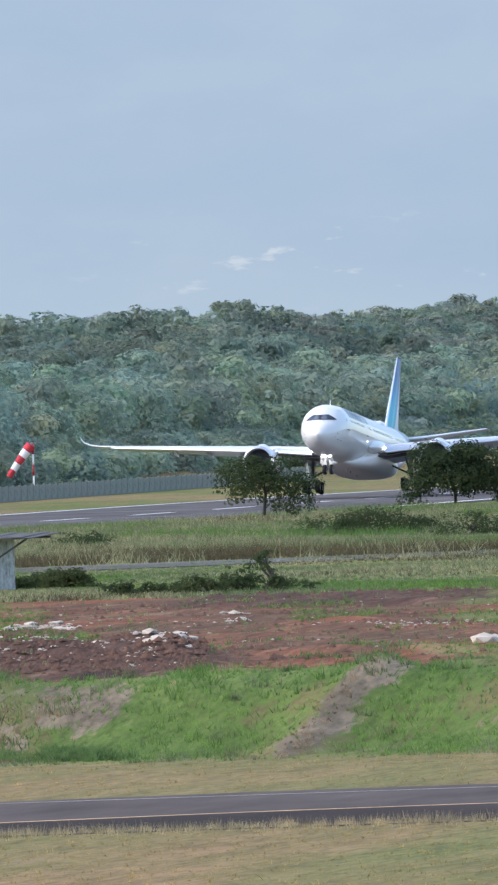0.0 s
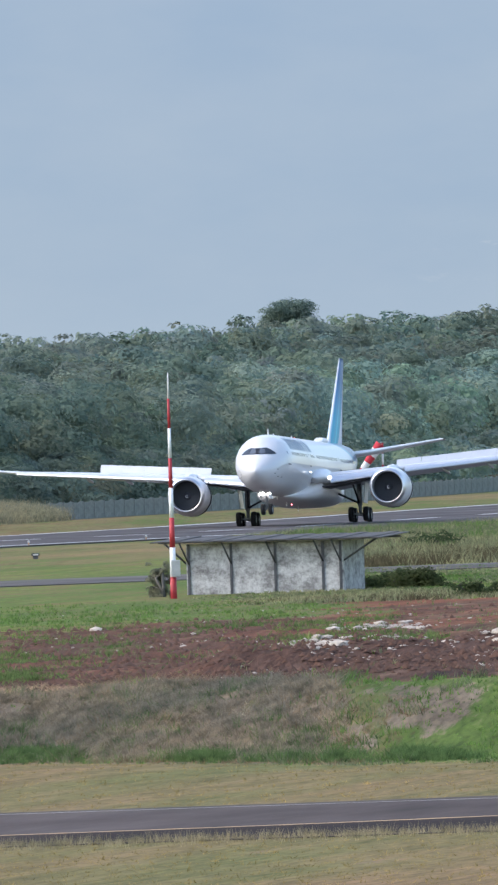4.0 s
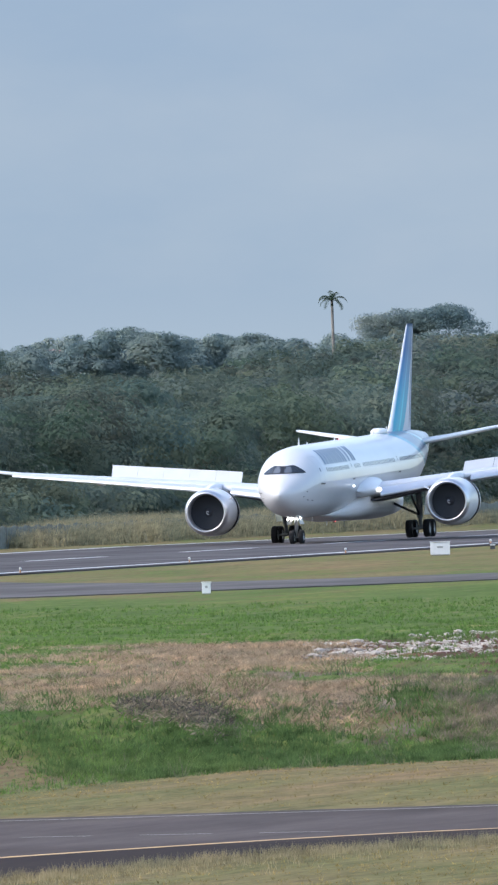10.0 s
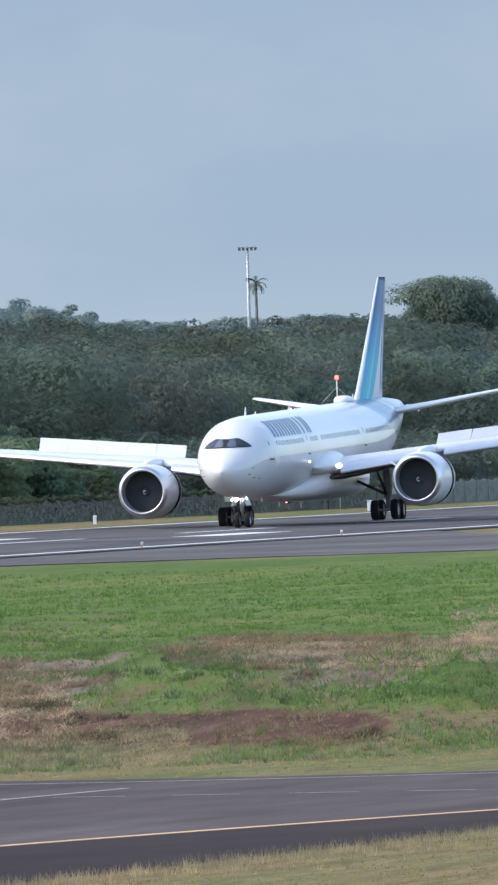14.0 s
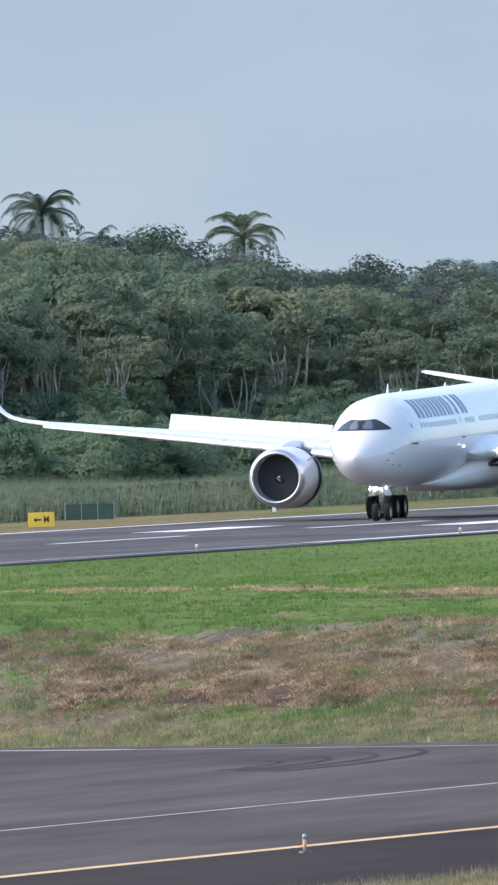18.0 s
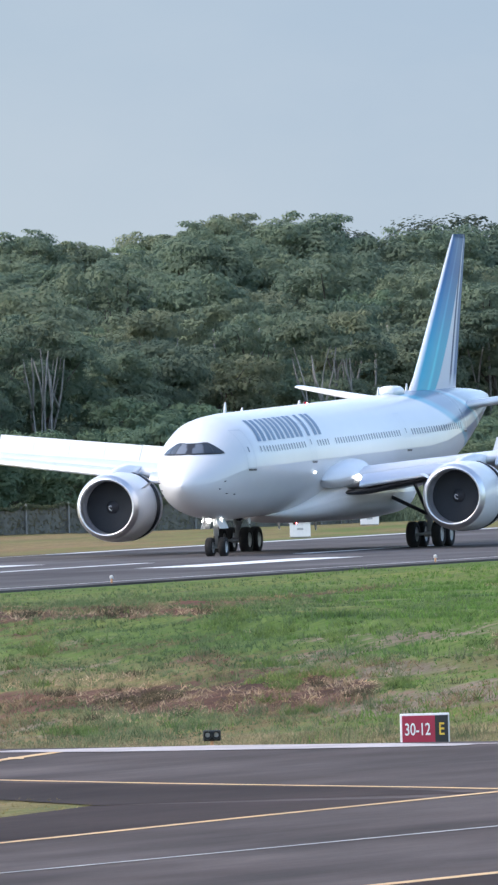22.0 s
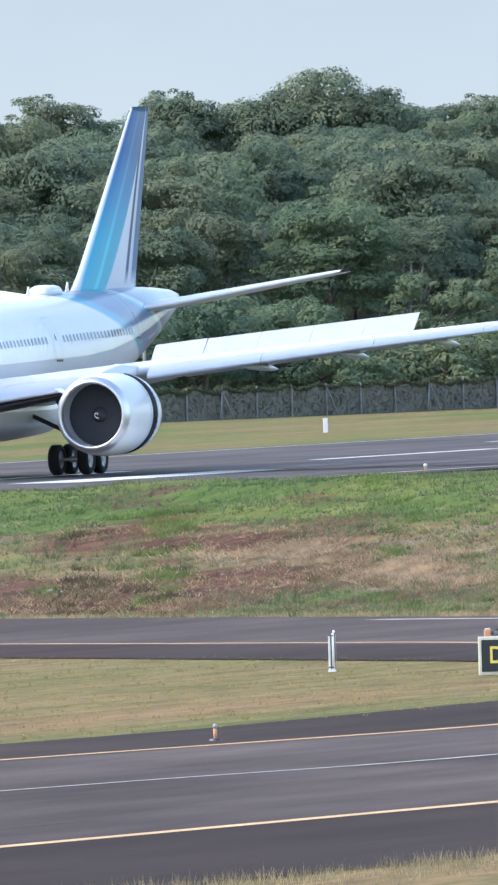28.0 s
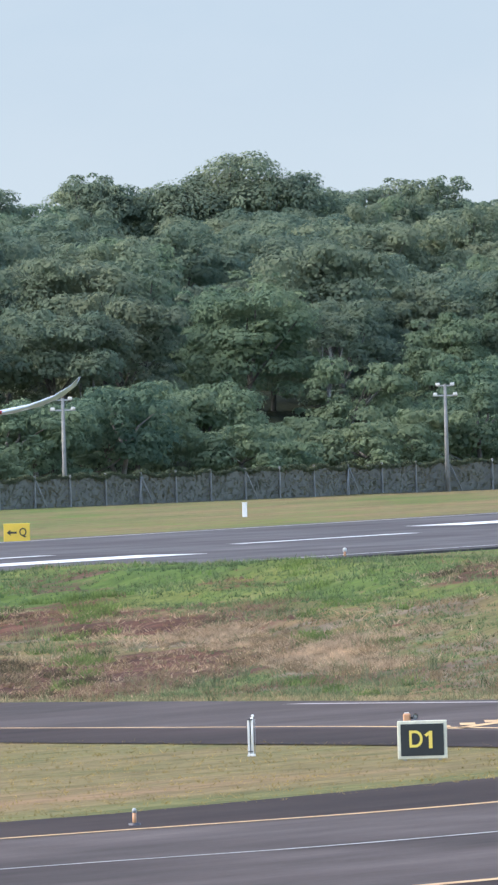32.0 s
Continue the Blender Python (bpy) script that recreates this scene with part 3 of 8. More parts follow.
def cover(x, y):
    """Shares of green grass, red earth and straw; the rest is mown dry grass."""
    d, b = np.hypot(x, y), np.degrees(np.arctan2(-x, y))
    k = [p[0] for p in BANK]
    base, run = (np.interp(b, k, [p[i] for p in BANK]) for i in (1, 2))
    w1, w2, w3 = wave(x, y * 0.3, 0.22, 5.0), wave(x, y * 0.25, 0.6, 8.0), wave(x, y * 0.2, 1.4, 3.0)
    rag = 0.5 * w1 + 0.35 * w2 + 0.25 * w3
    face = band(d, base - 4, base + run, 10)
    past = soft((d - base - run * 0.6) / 12)
    dead = band(b, 8.35, 9.75, 0.4) * face          # last year's grass lies dead on this stretch of the bank
    green = 0.42 * past + face * 0.35 * (1 - 0.8 * dead) + 0.28 * rag * np.maximum(past, face)
    earth, straw = np.zeros_like(d), np.zeros_like(d)

    def add(chan, patches, grow):
        for b0, b1, d0, d1, power in patches:
            bj = b + 0.1 * w1 + 0.2 * w2 + 0.1 * w3
            m = soft((bj - b0 + 0.2) / 0.4) * soft((b1 - bj + 0.2) / 0.4)
            e = np.clip((d1 - d0) * 0.25, 3, 11)
            m = m * soft((d - d0 + grow * rag * e) / e + 0.5) * soft((d1 - d + grow * rag * e) / e + 0.5)
            chan = np.maximum(chan, power * m * (1 + 0.5 * rag + 0.25 * w3))
        return chan

    green = green + 0.22 * band(b, 9.2, 16.2, 0.5) * band(d, 880, 1215, 60) + add(np.zeros_like(d), GREEN_PATCHES, 1.0)
    earth, straw = add(earth, EARTH_PATCHES, 1.5) * np.interp(b, (10.5, 12, 14, 15), (1, 0.8, 0.95, 1.1)), add(straw, STRAW_PATCHES, 1.5)
    worn = soft(0.9 * wave(x, y * 0.4, 0.7, 11.0) + 0.7 * wave(x, y * 0.3, 1.9, 13.0) + 0.1) * band(b, 15.0, 19.0, 0.8) * band(d, base + 10, 820, 30)
    earth, straw = np.maximum(earth, 0.44 * worn), np.maximum(straw, 0.55 * soft(wave(x, y * 0.35, 0.6, 17.0) + 0.5 * wave(x, y * 0.3, 1.7, 19.0) + 0.25) * band(b, 11.5, 19.0, 0.8) * band(d, base + 5, base + 80, 20))
    straw = np.maximum(straw, 0.62 * dead * (1 + 0.3 * w3))
    path = np.interp(d, (664, 684, 694, 760), (7.66, 7.51, 7.37, 7.30))
    straw = np.maximum(straw, 0.9 * soft(1 - np.abs(b - path) / 0.07) * band(d, 664, 697, 6))
    line = np.interp(b, (14.87, 15.31, 15.48, 16.0, 16.3), (993, 803, 771, 712, 700))
    earth = np.maximum(earth, 0.95 * soft(1.3 - np.abs(d / line - 1 + 0.012 * w2) / 0.03) * band(b, 14.85, 15.85, 0.15))
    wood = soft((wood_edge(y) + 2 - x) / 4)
    green = green - 0.12 * soft((b - 15.0) / 1.0) * (d < 1240)
    verge = (1 - soft((d - base - np.interp(b, (12, 13, 14.6, 15.6), (5, 14, 14, 6)) - 5 * rag) / 13)) * soft((b - 11.8) / 0.5)
    green, earth, straw = green * (1 - 0.85 * verge), earth * (1 - 0.7 * verge), straw * (1 - 0.6 * verge)
    green = np.where(d > 1240, 0.45 + 0.2 * rag, green)
    green = np.where((x < -236) & (d > 1240), 0.22 + 0.35 * rag, green)
    green = np.where(x < -326, 0.2 + 0.42 * rag, green)
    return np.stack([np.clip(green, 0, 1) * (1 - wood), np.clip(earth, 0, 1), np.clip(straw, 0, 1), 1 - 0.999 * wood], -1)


build_ground()


# ---- pavements and their markings ----
def strip(name, rows, material, lift, thing=None, label="", category="", kind="structure", step=25.0):
    """A sheet between two edges; rows of (left x, y, right x, y) along it, laid over the ground."""
    rows = np.array(rows, float)
    out = [rows[0]]
    for a, b in zip(rows, rows[1:]):
        n = max(1, int(np.hypot(*(b[:2] - a[:2])) / step))
        out += [a + (b - a) * (i + 1) / n for i in range(n)]
    vs, fs = [], []
    for r in out:
        vs += [(r[0], r[1], float(sink(r[1], r[0])) + lift), (r[2], r[3], float(sink(r[3], r[2])) + lift)]
    for i in range(len(out) - 1):
        fs.append((2 * i, 2 * i + 1, 2 * i + 3, 2 * i + 2))
    if lift < 0.11 and thing is None:          # a kerb's depth of edge
        n = len(vs)
        vs += [(v[0], v[1], v[2] - 0.4) for v in vs]
        for i in range(len(out) - 1):
            for k in (0, 1):
                fs.append((2 * i + k, 2 * i + 2 + k, n + 2 * i + 2 + k, n + 2 * i + k))
    me = mesh_of(name, vs, fs, material)
    if (me.polygons[0].normal.z) < 0:
        me.flip_normals()
    ob = part(name, me, thing)
    if thing is None:
        tagged(ob, label, category, kind=kind)
    return ob


RUN_X, RUN_HALF = -302.0, 22.5
road = strip("runway", [(RUN_X - 24, -200, RUN_X + 24, -200), (RUN_X - 24, 3200, RUN_X + 24, 3200)], M["asphalt_runway"], 0.10,
             None, "long grey asphalt runway with white painted markings", "runway")


def paint(thing, name, x0, y0, x1, y1, width, material, lift):
    a, b = Vector((x0, y0)), Vector((x1, y1))
    s = (b - a).normalized()
    s = Vector((-s.y, s.x)) * width / 2
    return strip(name, [(a.x - s.x, a.y - s.y, a.x + s.x, a.y + s.y), (b.x - s.x, b.y - s.y, b.x + s.x, b.y + s.y)], material, lift, thing, step=60)


for sx in (-1, 1):
    paint(road, "edge_line", RUN_X + sx * 22, 200, RUN_X + sx * 22, 1150, 0.5, M["line_worn"], 0.125)
    paint(road, "edge_line", RUN_X + sx * 22, 1150, RUN_X + sx * 22, 2900, 1.1, M["line_white"], 0.125)
for i in range(34):
    y0 = 700 + i * 60
    paint(road, "centre_dash", RUN_X, y0, RUN_X, y0 + 30, 0.9, M["line_white"], 0.125)
for y0, y1 in ((930, 962), (1063, 1095), (1238, 1262), (1385, 1408)):
    for x in (RUN_X + 8.5, RUN_X - 8.5):
        paint(road, "touchdown_mark", x, y0, x, y1, 3.4, M["line_white"], 0.127)

from mathutils.geometry import tessellate_polygon

# cross taxiway, its fillet, and the taxiway that runs beside the runway
def curve(pts, n=10):
    """A smooth line through points."""
    p = [np.array(q, float) for q in pts]
    p = [2 * p[0] - p[1]] + p + [2 * p[-1] - p[-2]]
    out = []
    for i in range(1, len(p) - 2):
        for k in range(n):
            u = k / n
            out.append(0.5 * ((2 * p[i]) + (p[i + 1] - p[i - 1]) * u + (2 * p[i - 1] - 5 * p[i] + 4 * p[i + 1] - p[i + 2]) * u * u
                              + (3 * p[i] - p[i - 1] - 3 * p[i + 1] + p[i + 2]) * u ** 3))
    return out + [p[-2]]


FAR_EDGE = ((60, 640), (-40, 598), (-73, 588), (-87, 579), (-108, 570), (-122, 569), (-145, 579), (-170, 588), (-190, 602), (-240, 630))
NEAR_EDGE = ((60, 560), (-40, 543), (-66, 538.5), (-79, 534), (-91, 528), (-95.4, 517), (-97.8, 503), (-99.3, 483), (-101, 453), (-102.8, 423), (-104.8, 396), (-106.8, 370), (-110.6, 328), (-116.6, 248))
NEAR_LINE = ((60, 585), (-40, 571), (-70, 560), (-82.8, 549), (-94, 540), (-100.2, 527), (-107, 501), (-110.5, 480), (-112.8, 448), (-114.3, 421), (-117, 396), (-119, 377), (-124, 330), (-132, 250))


def sheet(name, outline, material, lift, parent=None):
    """A flat sheet with a long outline, in triangles."""
    pts = [Vector((p[0], p[1], 0)) for p in outline]
    n = len(pts)
    vs = [(p.x, p.y, lift) for p in pts] + [(p.x, p.y, lift - 0.4) for p in pts]
    top = tessellate_polygon([pts])
    fs = [t if (pts[t[1]] - pts[t[0]]).cross(pts[t[2]] - pts[t[0]]).z > 0 else tuple(reversed(t)) for t in top]
    fs += [(i, (i + 1) % n, n + (i + 1) % n, n + i) for i in range(n)]
    return part(name, mesh_of(name, vs, fs, material), parent)


def line_along(parent, name, pts, width, material, lift):
    pts = [Vector((p[0], p[1])) for p in pts]
    rows = []
    for i, p in enumerate(pts):
        d = (pts[min(i + 1, len(pts) - 1)] - pts[max(i - 1, 0)]).normalized()
        s = Vector((-d.y, d.x)) * width / 2
        rows.append((p.x - s.x, p.y - s.y, p.x + s.x, p.y + s.y))
    return strip(name, rows, material, lift, parent, step=1e6)


PAVED = [(float(p[0]), float(p[1])) for p in curve(FAR_EDGE) + curve(((-240, 600), (-172.3, 546), (-157.2, 531.4), (-148, 521), (-142.4, 510.8)))[0:] +
             curve(((-141.4, 497), (-140.8, 478.6), (-143.1, 453.7), (-150, 410), (-166, 300), (-182, 190)))[0:] + list(reversed(curve(NEAR_EDGE)))]
taxi = sheet("taxiway", PAVED, M["asphalt"], 0.015)
tagged(taxi, "dark grey asphalt taxiway junction with yellow lines", "taxiway", kind="structure")
OUTER = ((60, 562), (-40, 545), (-66, 540.5), (-79, 536), (-90.5, 530), (-94.8, 519), (-97.2, 505), (-98.8, 485), (-100.5, 455), (-102.3, 425), (-104.3, 398), (-106.2, 372), (-110, 330), (-116, 250))
strip("shoulder", [(a[0], a[1], b[0], b[1]) for a, b in zip(curve(NEAR_LINE, 8), curve(OUTER, 8))], M["asphalt_dark"], 0.023, taxi, step=1e6)
line_along(taxi, "edge_line", curve(NEAR_LINE), 0.55, M["line_yellow"], 0.031)
line_along(taxi, "centre_line", curve(((-119.8, 556), (-121, 539), (-123.5, 494), (-127, 437), (-131, 415), (-140, 365), (-158, 260))), 0.26, M["line_worn"], 0.031)
line_along(taxi, "edge_line", curve(((-133.9, 516.7), (-134.2, 495), (-134.7, 463), (-138.8, 440), (-150, 384), (-170, 280))), 0.4, M["line_yellow"], 0.031)
line_along(taxi, "edge_line", curve(((-133.9, 516.7), (-138, 522), (-146.8, 532.6), (-162.5, 552), (-177.6, 563), (-240, 610))), 0.5, M["line_yellow"], 0.031)

# rapid exit strip behind the works
exit_road = strip("exit_taxiway", [(-282, 1400, -284, 1180), (-268, 1352, -270, 1205), (-258, 1325, -255, 1222), (-246, 1301, -240, 1232), (-236, 1304, -228, 1252), (-221.5, 1327, -214, 1282), (-204, 1358, -195, 1322), (-184, 1400, -172, 1380), (-120, 1530, -108, 1510)], M["asphalt_road"], 0.06, None,
                  "worn grey exit taxiway curving off the runway", "taxiway")
# far-side edge line, old dashes, guidance curve and the dark swept patch
line_along(taxi, "edge_line", curve(((-60, 589), (-87, 575.5), (-108, 566), (-122, 564.5), (-135, 569), (-145, 574))), 0.35, M["line_worn"], 0.031)
line_along(taxi, "hold_line", curve(((-145, 574), (-152, 578), (-160, 579), (-170, 584.5), (-176, 588))), 0.9, surface("faded_pink_marking", (0.42, 0.36, 0.34), 0.8, 0, 0.2, 0.5), 0.031)
for k in range(9):
    a, b2 = Vector((-98.5 - 3.2 * k, 541 + 0.8 * k)), Vector((-100.4 - 3.2 * k, 541.4 + 0.8 * k))
    line_along(taxi, "old_dash", [a, b2], 0.22, M["line_worn"], 0.031)
line_along(taxi, "edge_line", curve(((-159.6, 547.5), (-160.6, 556), (-161.6, 566), (-163.6, 583))), 0.45, M["line_yellow"], 0.031)
for k in range(8):
    u = k / 8
    a = Vector((-160.3 - 1.6 * u, 549 + 24 * u))
    line_along(taxi, "hatch", [a, a + Vector((-0.9, 3.0))], 0.4, M["line_yellow"], 0.036)
strip("faded_panel", ((-150.5, 576.2, -150.8, 574.8), (-154, 580.5, -155, 575.5), (-160, 583.5, -161, 577.5), (-165.5, 583.0, -166, 581.0)), surface("faded_pink_panel", (0.46, 0.4, 0.38), 0.85, 0, 0.25, 0.4), 0.034, taxi, step=1e6)
for k in range(4):
    arc = [(-137.0 + (2.2 + 0.8 * k) * math.cos(w), 546 + (9 + 4.2 * k) * math.sin(w)) for w in np.linspace(-0.3, 1.9 + 0.12 * k, 22)]
    line_along(taxi, "tyre_mark", arc, 0.16 + 0.05 * (k % 2), M["asphalt_swept"], 0.0275)
# darker swept asphalt beside the guidance lines
for name, rows in (("dark_patch", ((-134.3, 514, -142.6, 509.5), (-138.5, 521.5, -148.4, 520), (-147, 531.5, -157.4, 530.4), (-162.8, 551, -172.5, 545), (-238, 606, -240, 599))),
                   ("dark_patch", ((-134.5, 510, -142.6, 509.0), (-134.6, 495, -141.6, 496), (-135.1, 463, -142.4, 462), (-139.2, 440, -145.2, 441), (-150.5, 384, -154, 385), (-170, 284, -169, 285)))):
    strip(name, rows, M["asphalt_swept"], 0.023, taxi, step=1e6)

# ---- the airliner: nose along +x, port side +y, origin on the ground under the main gear ----
airliner = tagged(new("airliner"), "white twin-engine wide-body airliner with a blue tail landing on the runway", "airplane")
NOSE = 32.05


def tail_mat():
    """White paint that turns cyan and then slate blue towards the tail."""
    m, n, l, b = nodes_of("aircraft_body_paint")
    tc = n.new("ShaderNodeTexCoord").outputs["Object"]
    sep = n.new("ShaderNodeSeparateXYZ")
    l.new(tc, sep.inputs[0])
    a = n.new("ShaderNodeMath")
    a.operation = "MULTIPLY_ADD"           # aft distance plus a share of height: a sweeping border
    l.new(sep.outputs[2], a.inputs[0])
    a.inputs[1].default_value = -3.04
    l.new(sep.outputs[0], a.inputs[2])
    r = n.new("ShaderNodeMapRange")
    r.inputs["From Min"].default_value, r.inputs["From Max"].default_value = -31.0, -50.0
    l.new(a.outputs[0], r.inputs["Value"])
    white = (0.69, 0.69, 0.7)
    slate = (0.095, 0.16, 0.26)
    rr = ramp(n, l, r.outputs["Result"], ((0.0, white), (0.21, white), (0.25, (0.08, 0.34, 0.46)), (0.30, (0.08, 0.3, 0.43)), (0.36, slate), (0.62, slate), (0.66, (0.1, 0.4, 0.52)),
                                          (0.7, (0.55, 0.62, 0.68)), (0.74, slate), (0.84, (0.25, 0.31, 0.42)), (1.0, (0.45, 0.5, 0.57))))
    dirt = ramp(n, l, noise_node(n, l, tc, 0.5).outputs["Fac"], ((0.3, (0.955, 0.955, 0.96)), (0.7, (1, 1, 1))))
    l.new(mix(n, l, 1.0, rr.outputs["Color"], dirt.outputs["Color"], "MULTIPLY"), b.inputs["Base Color"])
    b.inputs["Roughness"].default_value = 0.34
    b.inputs["Coat Weight"].default_value = 0.35
    b.inputs["Coat Roughness"].default_value = 0.08
    return m


def fin_mat():
    """Bands of cyan, blue, white and navy that sweep up the fin."""
    m, n, l, b = nodes_of("fin_paint")
    tc = n.new("ShaderNodeTexCoord").outputs["Object"]
    sep = n.new("ShaderNodeSeparateXYZ")
    l.new(tc, sep.inputs[0])
    hgt = n.new("ShaderNodeMapRange")
    hgt.inputs["From Min"].default_value, hgt.inputs["From Max"].default_value = 7.4, 16.9
    l.new(sep.outputs[2], hgt.inputs["Value"])
    lead = n.new("ShaderNodeMath")         # distance behind the leading edge
    lead.operation = "MULTIPLY_ADD"
    l.new(sep.outputs[2], lead.inputs[0])
    lead.inputs[1].default_value = -1.2
    neg = n.new("ShaderNodeMath")
    neg.operation = "MULTIPLY"
    neg.inputs[1].default_value = -1.0
    l.new(sep.outputs[0], neg.inputs[0])
    l.new(neg.outputs[0], lead.inputs[2])
    wid = n.new("ShaderNodeMath")          # local chord
    wid.operation = "MULTIPLY_ADD"
    l.new(hgt.outputs["Result"], wid.inputs[0])
    wid.inputs[1].default_value, wid.inputs[2].default_value = -7.53, 10.35
    lead2 = n.new("ShaderNodeMath")
    lead2.operation = "SUBTRACT"
    l.new(lead.outputs[0], lead2.inputs[0])
    lead2.inputs[1].default_value = 16.55 - 1.2 * 9.1
    u = n.new("ShaderNodeMath")
    u.operation = "DIVIDE"
    l.new(lead2.outputs[0], u.inputs[0])
    l.new(wid.outputs[0], u.inputs[1])
    pale = (0.66, 0.68, 0.73)

    def slanted(k):
        """The chord's share, shifted with height."""
        q = n.new("ShaderNodeMath")
        q.operation = "MULTIPLY_ADD"
        l.new(hgt.outputs["Result"], q.inputs[0])
        q.inputs[1].default_value = k
        l.new(u.outputs[0], q.inputs[2])
        return q.outputs[0]

    blue = ramp(n, l, hgt.outputs["Result"], ((0.0, (0.09, 0.46, 0.58)), (0.35, (0.07, 0.4, 0.55)), (0.55, (0.07, 0.27, 0.46)), (0.78, (0.06, 0.15, 0.32)), (1.0, (0.085, 0.16, 0.29)))).outputs["Color"]
    # the sheen is a lighter streak painted into the blue
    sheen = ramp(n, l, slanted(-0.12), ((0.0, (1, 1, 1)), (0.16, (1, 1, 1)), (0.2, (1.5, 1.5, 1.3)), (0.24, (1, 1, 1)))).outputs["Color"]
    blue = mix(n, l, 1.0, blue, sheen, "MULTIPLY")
    back = ramp(n, l, slanted(0.12), ((0.0, pale), (0.7, pale), (0.72, (0.04, 0.07, 0.14)), (0.78, (0.05, 0.09, 0.17)), (0.8, pale), (0.87, (0.5, 0.55, 0.63)), (0.9, (0.09, 0.15, 0.27)), (1.0, (0.12, 0.19, 0.32)))).outputs["Color"]
    lowback = mix(n, l, ramp(n, l, hgt.outputs["Result"], ((0.12, (0, 0, 0)), (0.2, (1, 1, 1)))).outputs["Color"], pale, back)
    cut = ramp(n, l, slanted(-0.42), ((0.3, (0, 0, 0)), (0.325, (1, 1, 1)))).outputs["Color"]
    nose = ramp(n, l, u.outputs[0], ((0.012, (1, 1, 1)), (0.05, (0, 0, 0)))).outputs["Color"]
    l.new(mix(n, l, nose, mix(n, l, cut, blue, lowback), pale), b.inputs["Base Color"])
    b.inputs["Roughness"].default_value = 0.45
    b.inputs["Specular IOR Level"].default_value = 0.25
    return m


M["body_paint"], M["fin_paint"] = tail_mat(), fin_mat()

# stations: distance behind the nose, centre height, half height, half width
HULL = ((0.0, 3.82, 0.02, 0.02), (0.12, 3.84, 0.31, 0.34), (0.35, 3.865, 0.585, 0.66), (0.8, 3.875, 0.925, 1.0), (1.5, 4.0, 1.35, 1.42), (2.3, 4.19, 1.78, 1.82), (3.2, 4.415, 2.175, 2.16), (4.3, 4.59, 2.48, 2.45),
        (5.6, 4.69, 2.68, 2.65), (7.2, 4.715, 2.765, 2.765), (9.0, 4.75, 2.82, 2.82), (41.0, 4.75, 2.82, 2.82), (45.0, 4.93, 2.68, 2.76), (49.0, 5.25, 2.38, 2.5), (53.0, 5.66, 1.96, 2.06), (57.0, 6.1, 1.42, 1.5), (60.0, 6.43, 0.96, 1.0), (62.3, 6.66, 0.58, 0.6), (63.4, 6.75, 0.34, 0.35), (63.66, 6.76, 0.2, 0.2))


def hull(x):
    k = [h[0] for h in HULL]
    c, hh, hw = [float(np.interp(x, k, [h[i] for h in HULL])) for i in (1, 2, 3)]
    return c + 0.02 * max(0.0, x - 9), hh, hw      # the hull sits nose-low


def skin(x, z, side=1, out=0.012):
    """A point on the hull's skin at x behind the nose and height z, a little proud of it."""
    c, hh, hw = hull(x)
    y = hw * math.sqrt(max(0.0, 1 - ((z - c) / hh) ** 2))

    def level(q):
        c2, h2, w2 = hull(q)
        return (y / w2) ** 2 + ((z - c2) / h2) ** 2

    n = Vector((-(level(x + 0.02) - level(max(x - 0.02, 0.0))) / 0.04, 2 * y / hw ** 2, 2 * (z - c) / hh ** 2)).normalized()
    return (NOSE - x + n.x * out, side * (y + n.y * out), z + n.z * out)


def patch(name, grid, material, smooth=True):
    """A curved panel from rows of points."""
    w = len(grid[0])
    vs = [p for row in grid for p in row]
    fs = [(i * w + j, i * w + j + 1, (i + 1) * w + j + 1, (i + 1) * w + j) for i in range(len(grid) - 1) for j in range(w - 1)]
    return mesh_of(name, vs, fs, material, smooth)


def build_hull():
    xs = sorted(set([h[0] for h in HULL] + [0.05, 0.2, 0.55, 1.1, 1.9, 2.7, 3.7, 4.9, 6.4, 8.0] + list(np.arange(10, 62, 1.5))))
    rows = []
    for x in xs:
        c, hh, hw = hull(x)
        rows.append([(NOSE - x, hw * math.cos(w), c + hh * math.sin(w)) for w in np.linspace(0, 2 * math.pi, 49)])
    part("fuselage", patch("fuselage", rows, M["body_paint"]), airliner)
    # wing-to-body fairing
    fair = ((15.6, 2.06, 0.04, 0.3), (16.8, 2.14, 0.3, 1.1), (18.4, 2.32, 0.65, 1.8), (20.0, 2.6, 1.0, 2.55), (21.6, 2.87, 1.3, 3.12), (24, 2.97, 1.4, 3.38), (32, 2.97, 1.4, 3.38), (36, 3.0, 1.28, 3.1), (38.5, 3.15, 1.0, 2.6), (40.5, 3.4, 0.5, 2.0))
    rows = []
    for x in np.linspace(15.6, 40.5, 34):
        c, hh, hw = [float(np.interp(x, [f[0] for f in fair], [f[i] for f in fair])) for i in (1, 2, 3)]
        rows.append([(NOSE - x, hw * math.copysign(abs(math.cos(w)) ** 0.7, math.cos(w)), c + hh * math.copysign(abs(math.sin(w)) ** 0.75, math.sin(w))) for w in np.linspace(0, 2 * math.pi, 41)])
    part("belly_fairing", patch("belly_fairing", rows, M["paint"]), airliner, "smooth white wing-to-body fairing")
    # rounded gloves where the leading edges leave the hull
    for side in (1, -1):
        rows = []
        for u in np.linspace(-1, 1, 17):
            r = math.sqrt(max(0.0, 1 - abs(u) ** 2.4))
            rows.append([(NOSE - 22.4 - 3.9 * u, side * (2.75 + 1.05 * r * math.cos(w)), 4.12 + 0.32 * u + 0.68 * r * math.sin(w)) for w in np.linspace(0, 2 * math.pi, 25)])
        part("wing_glove", patch("wing_glove", rows, M["paint"]), airliner, "rounded white glove at the wing root")


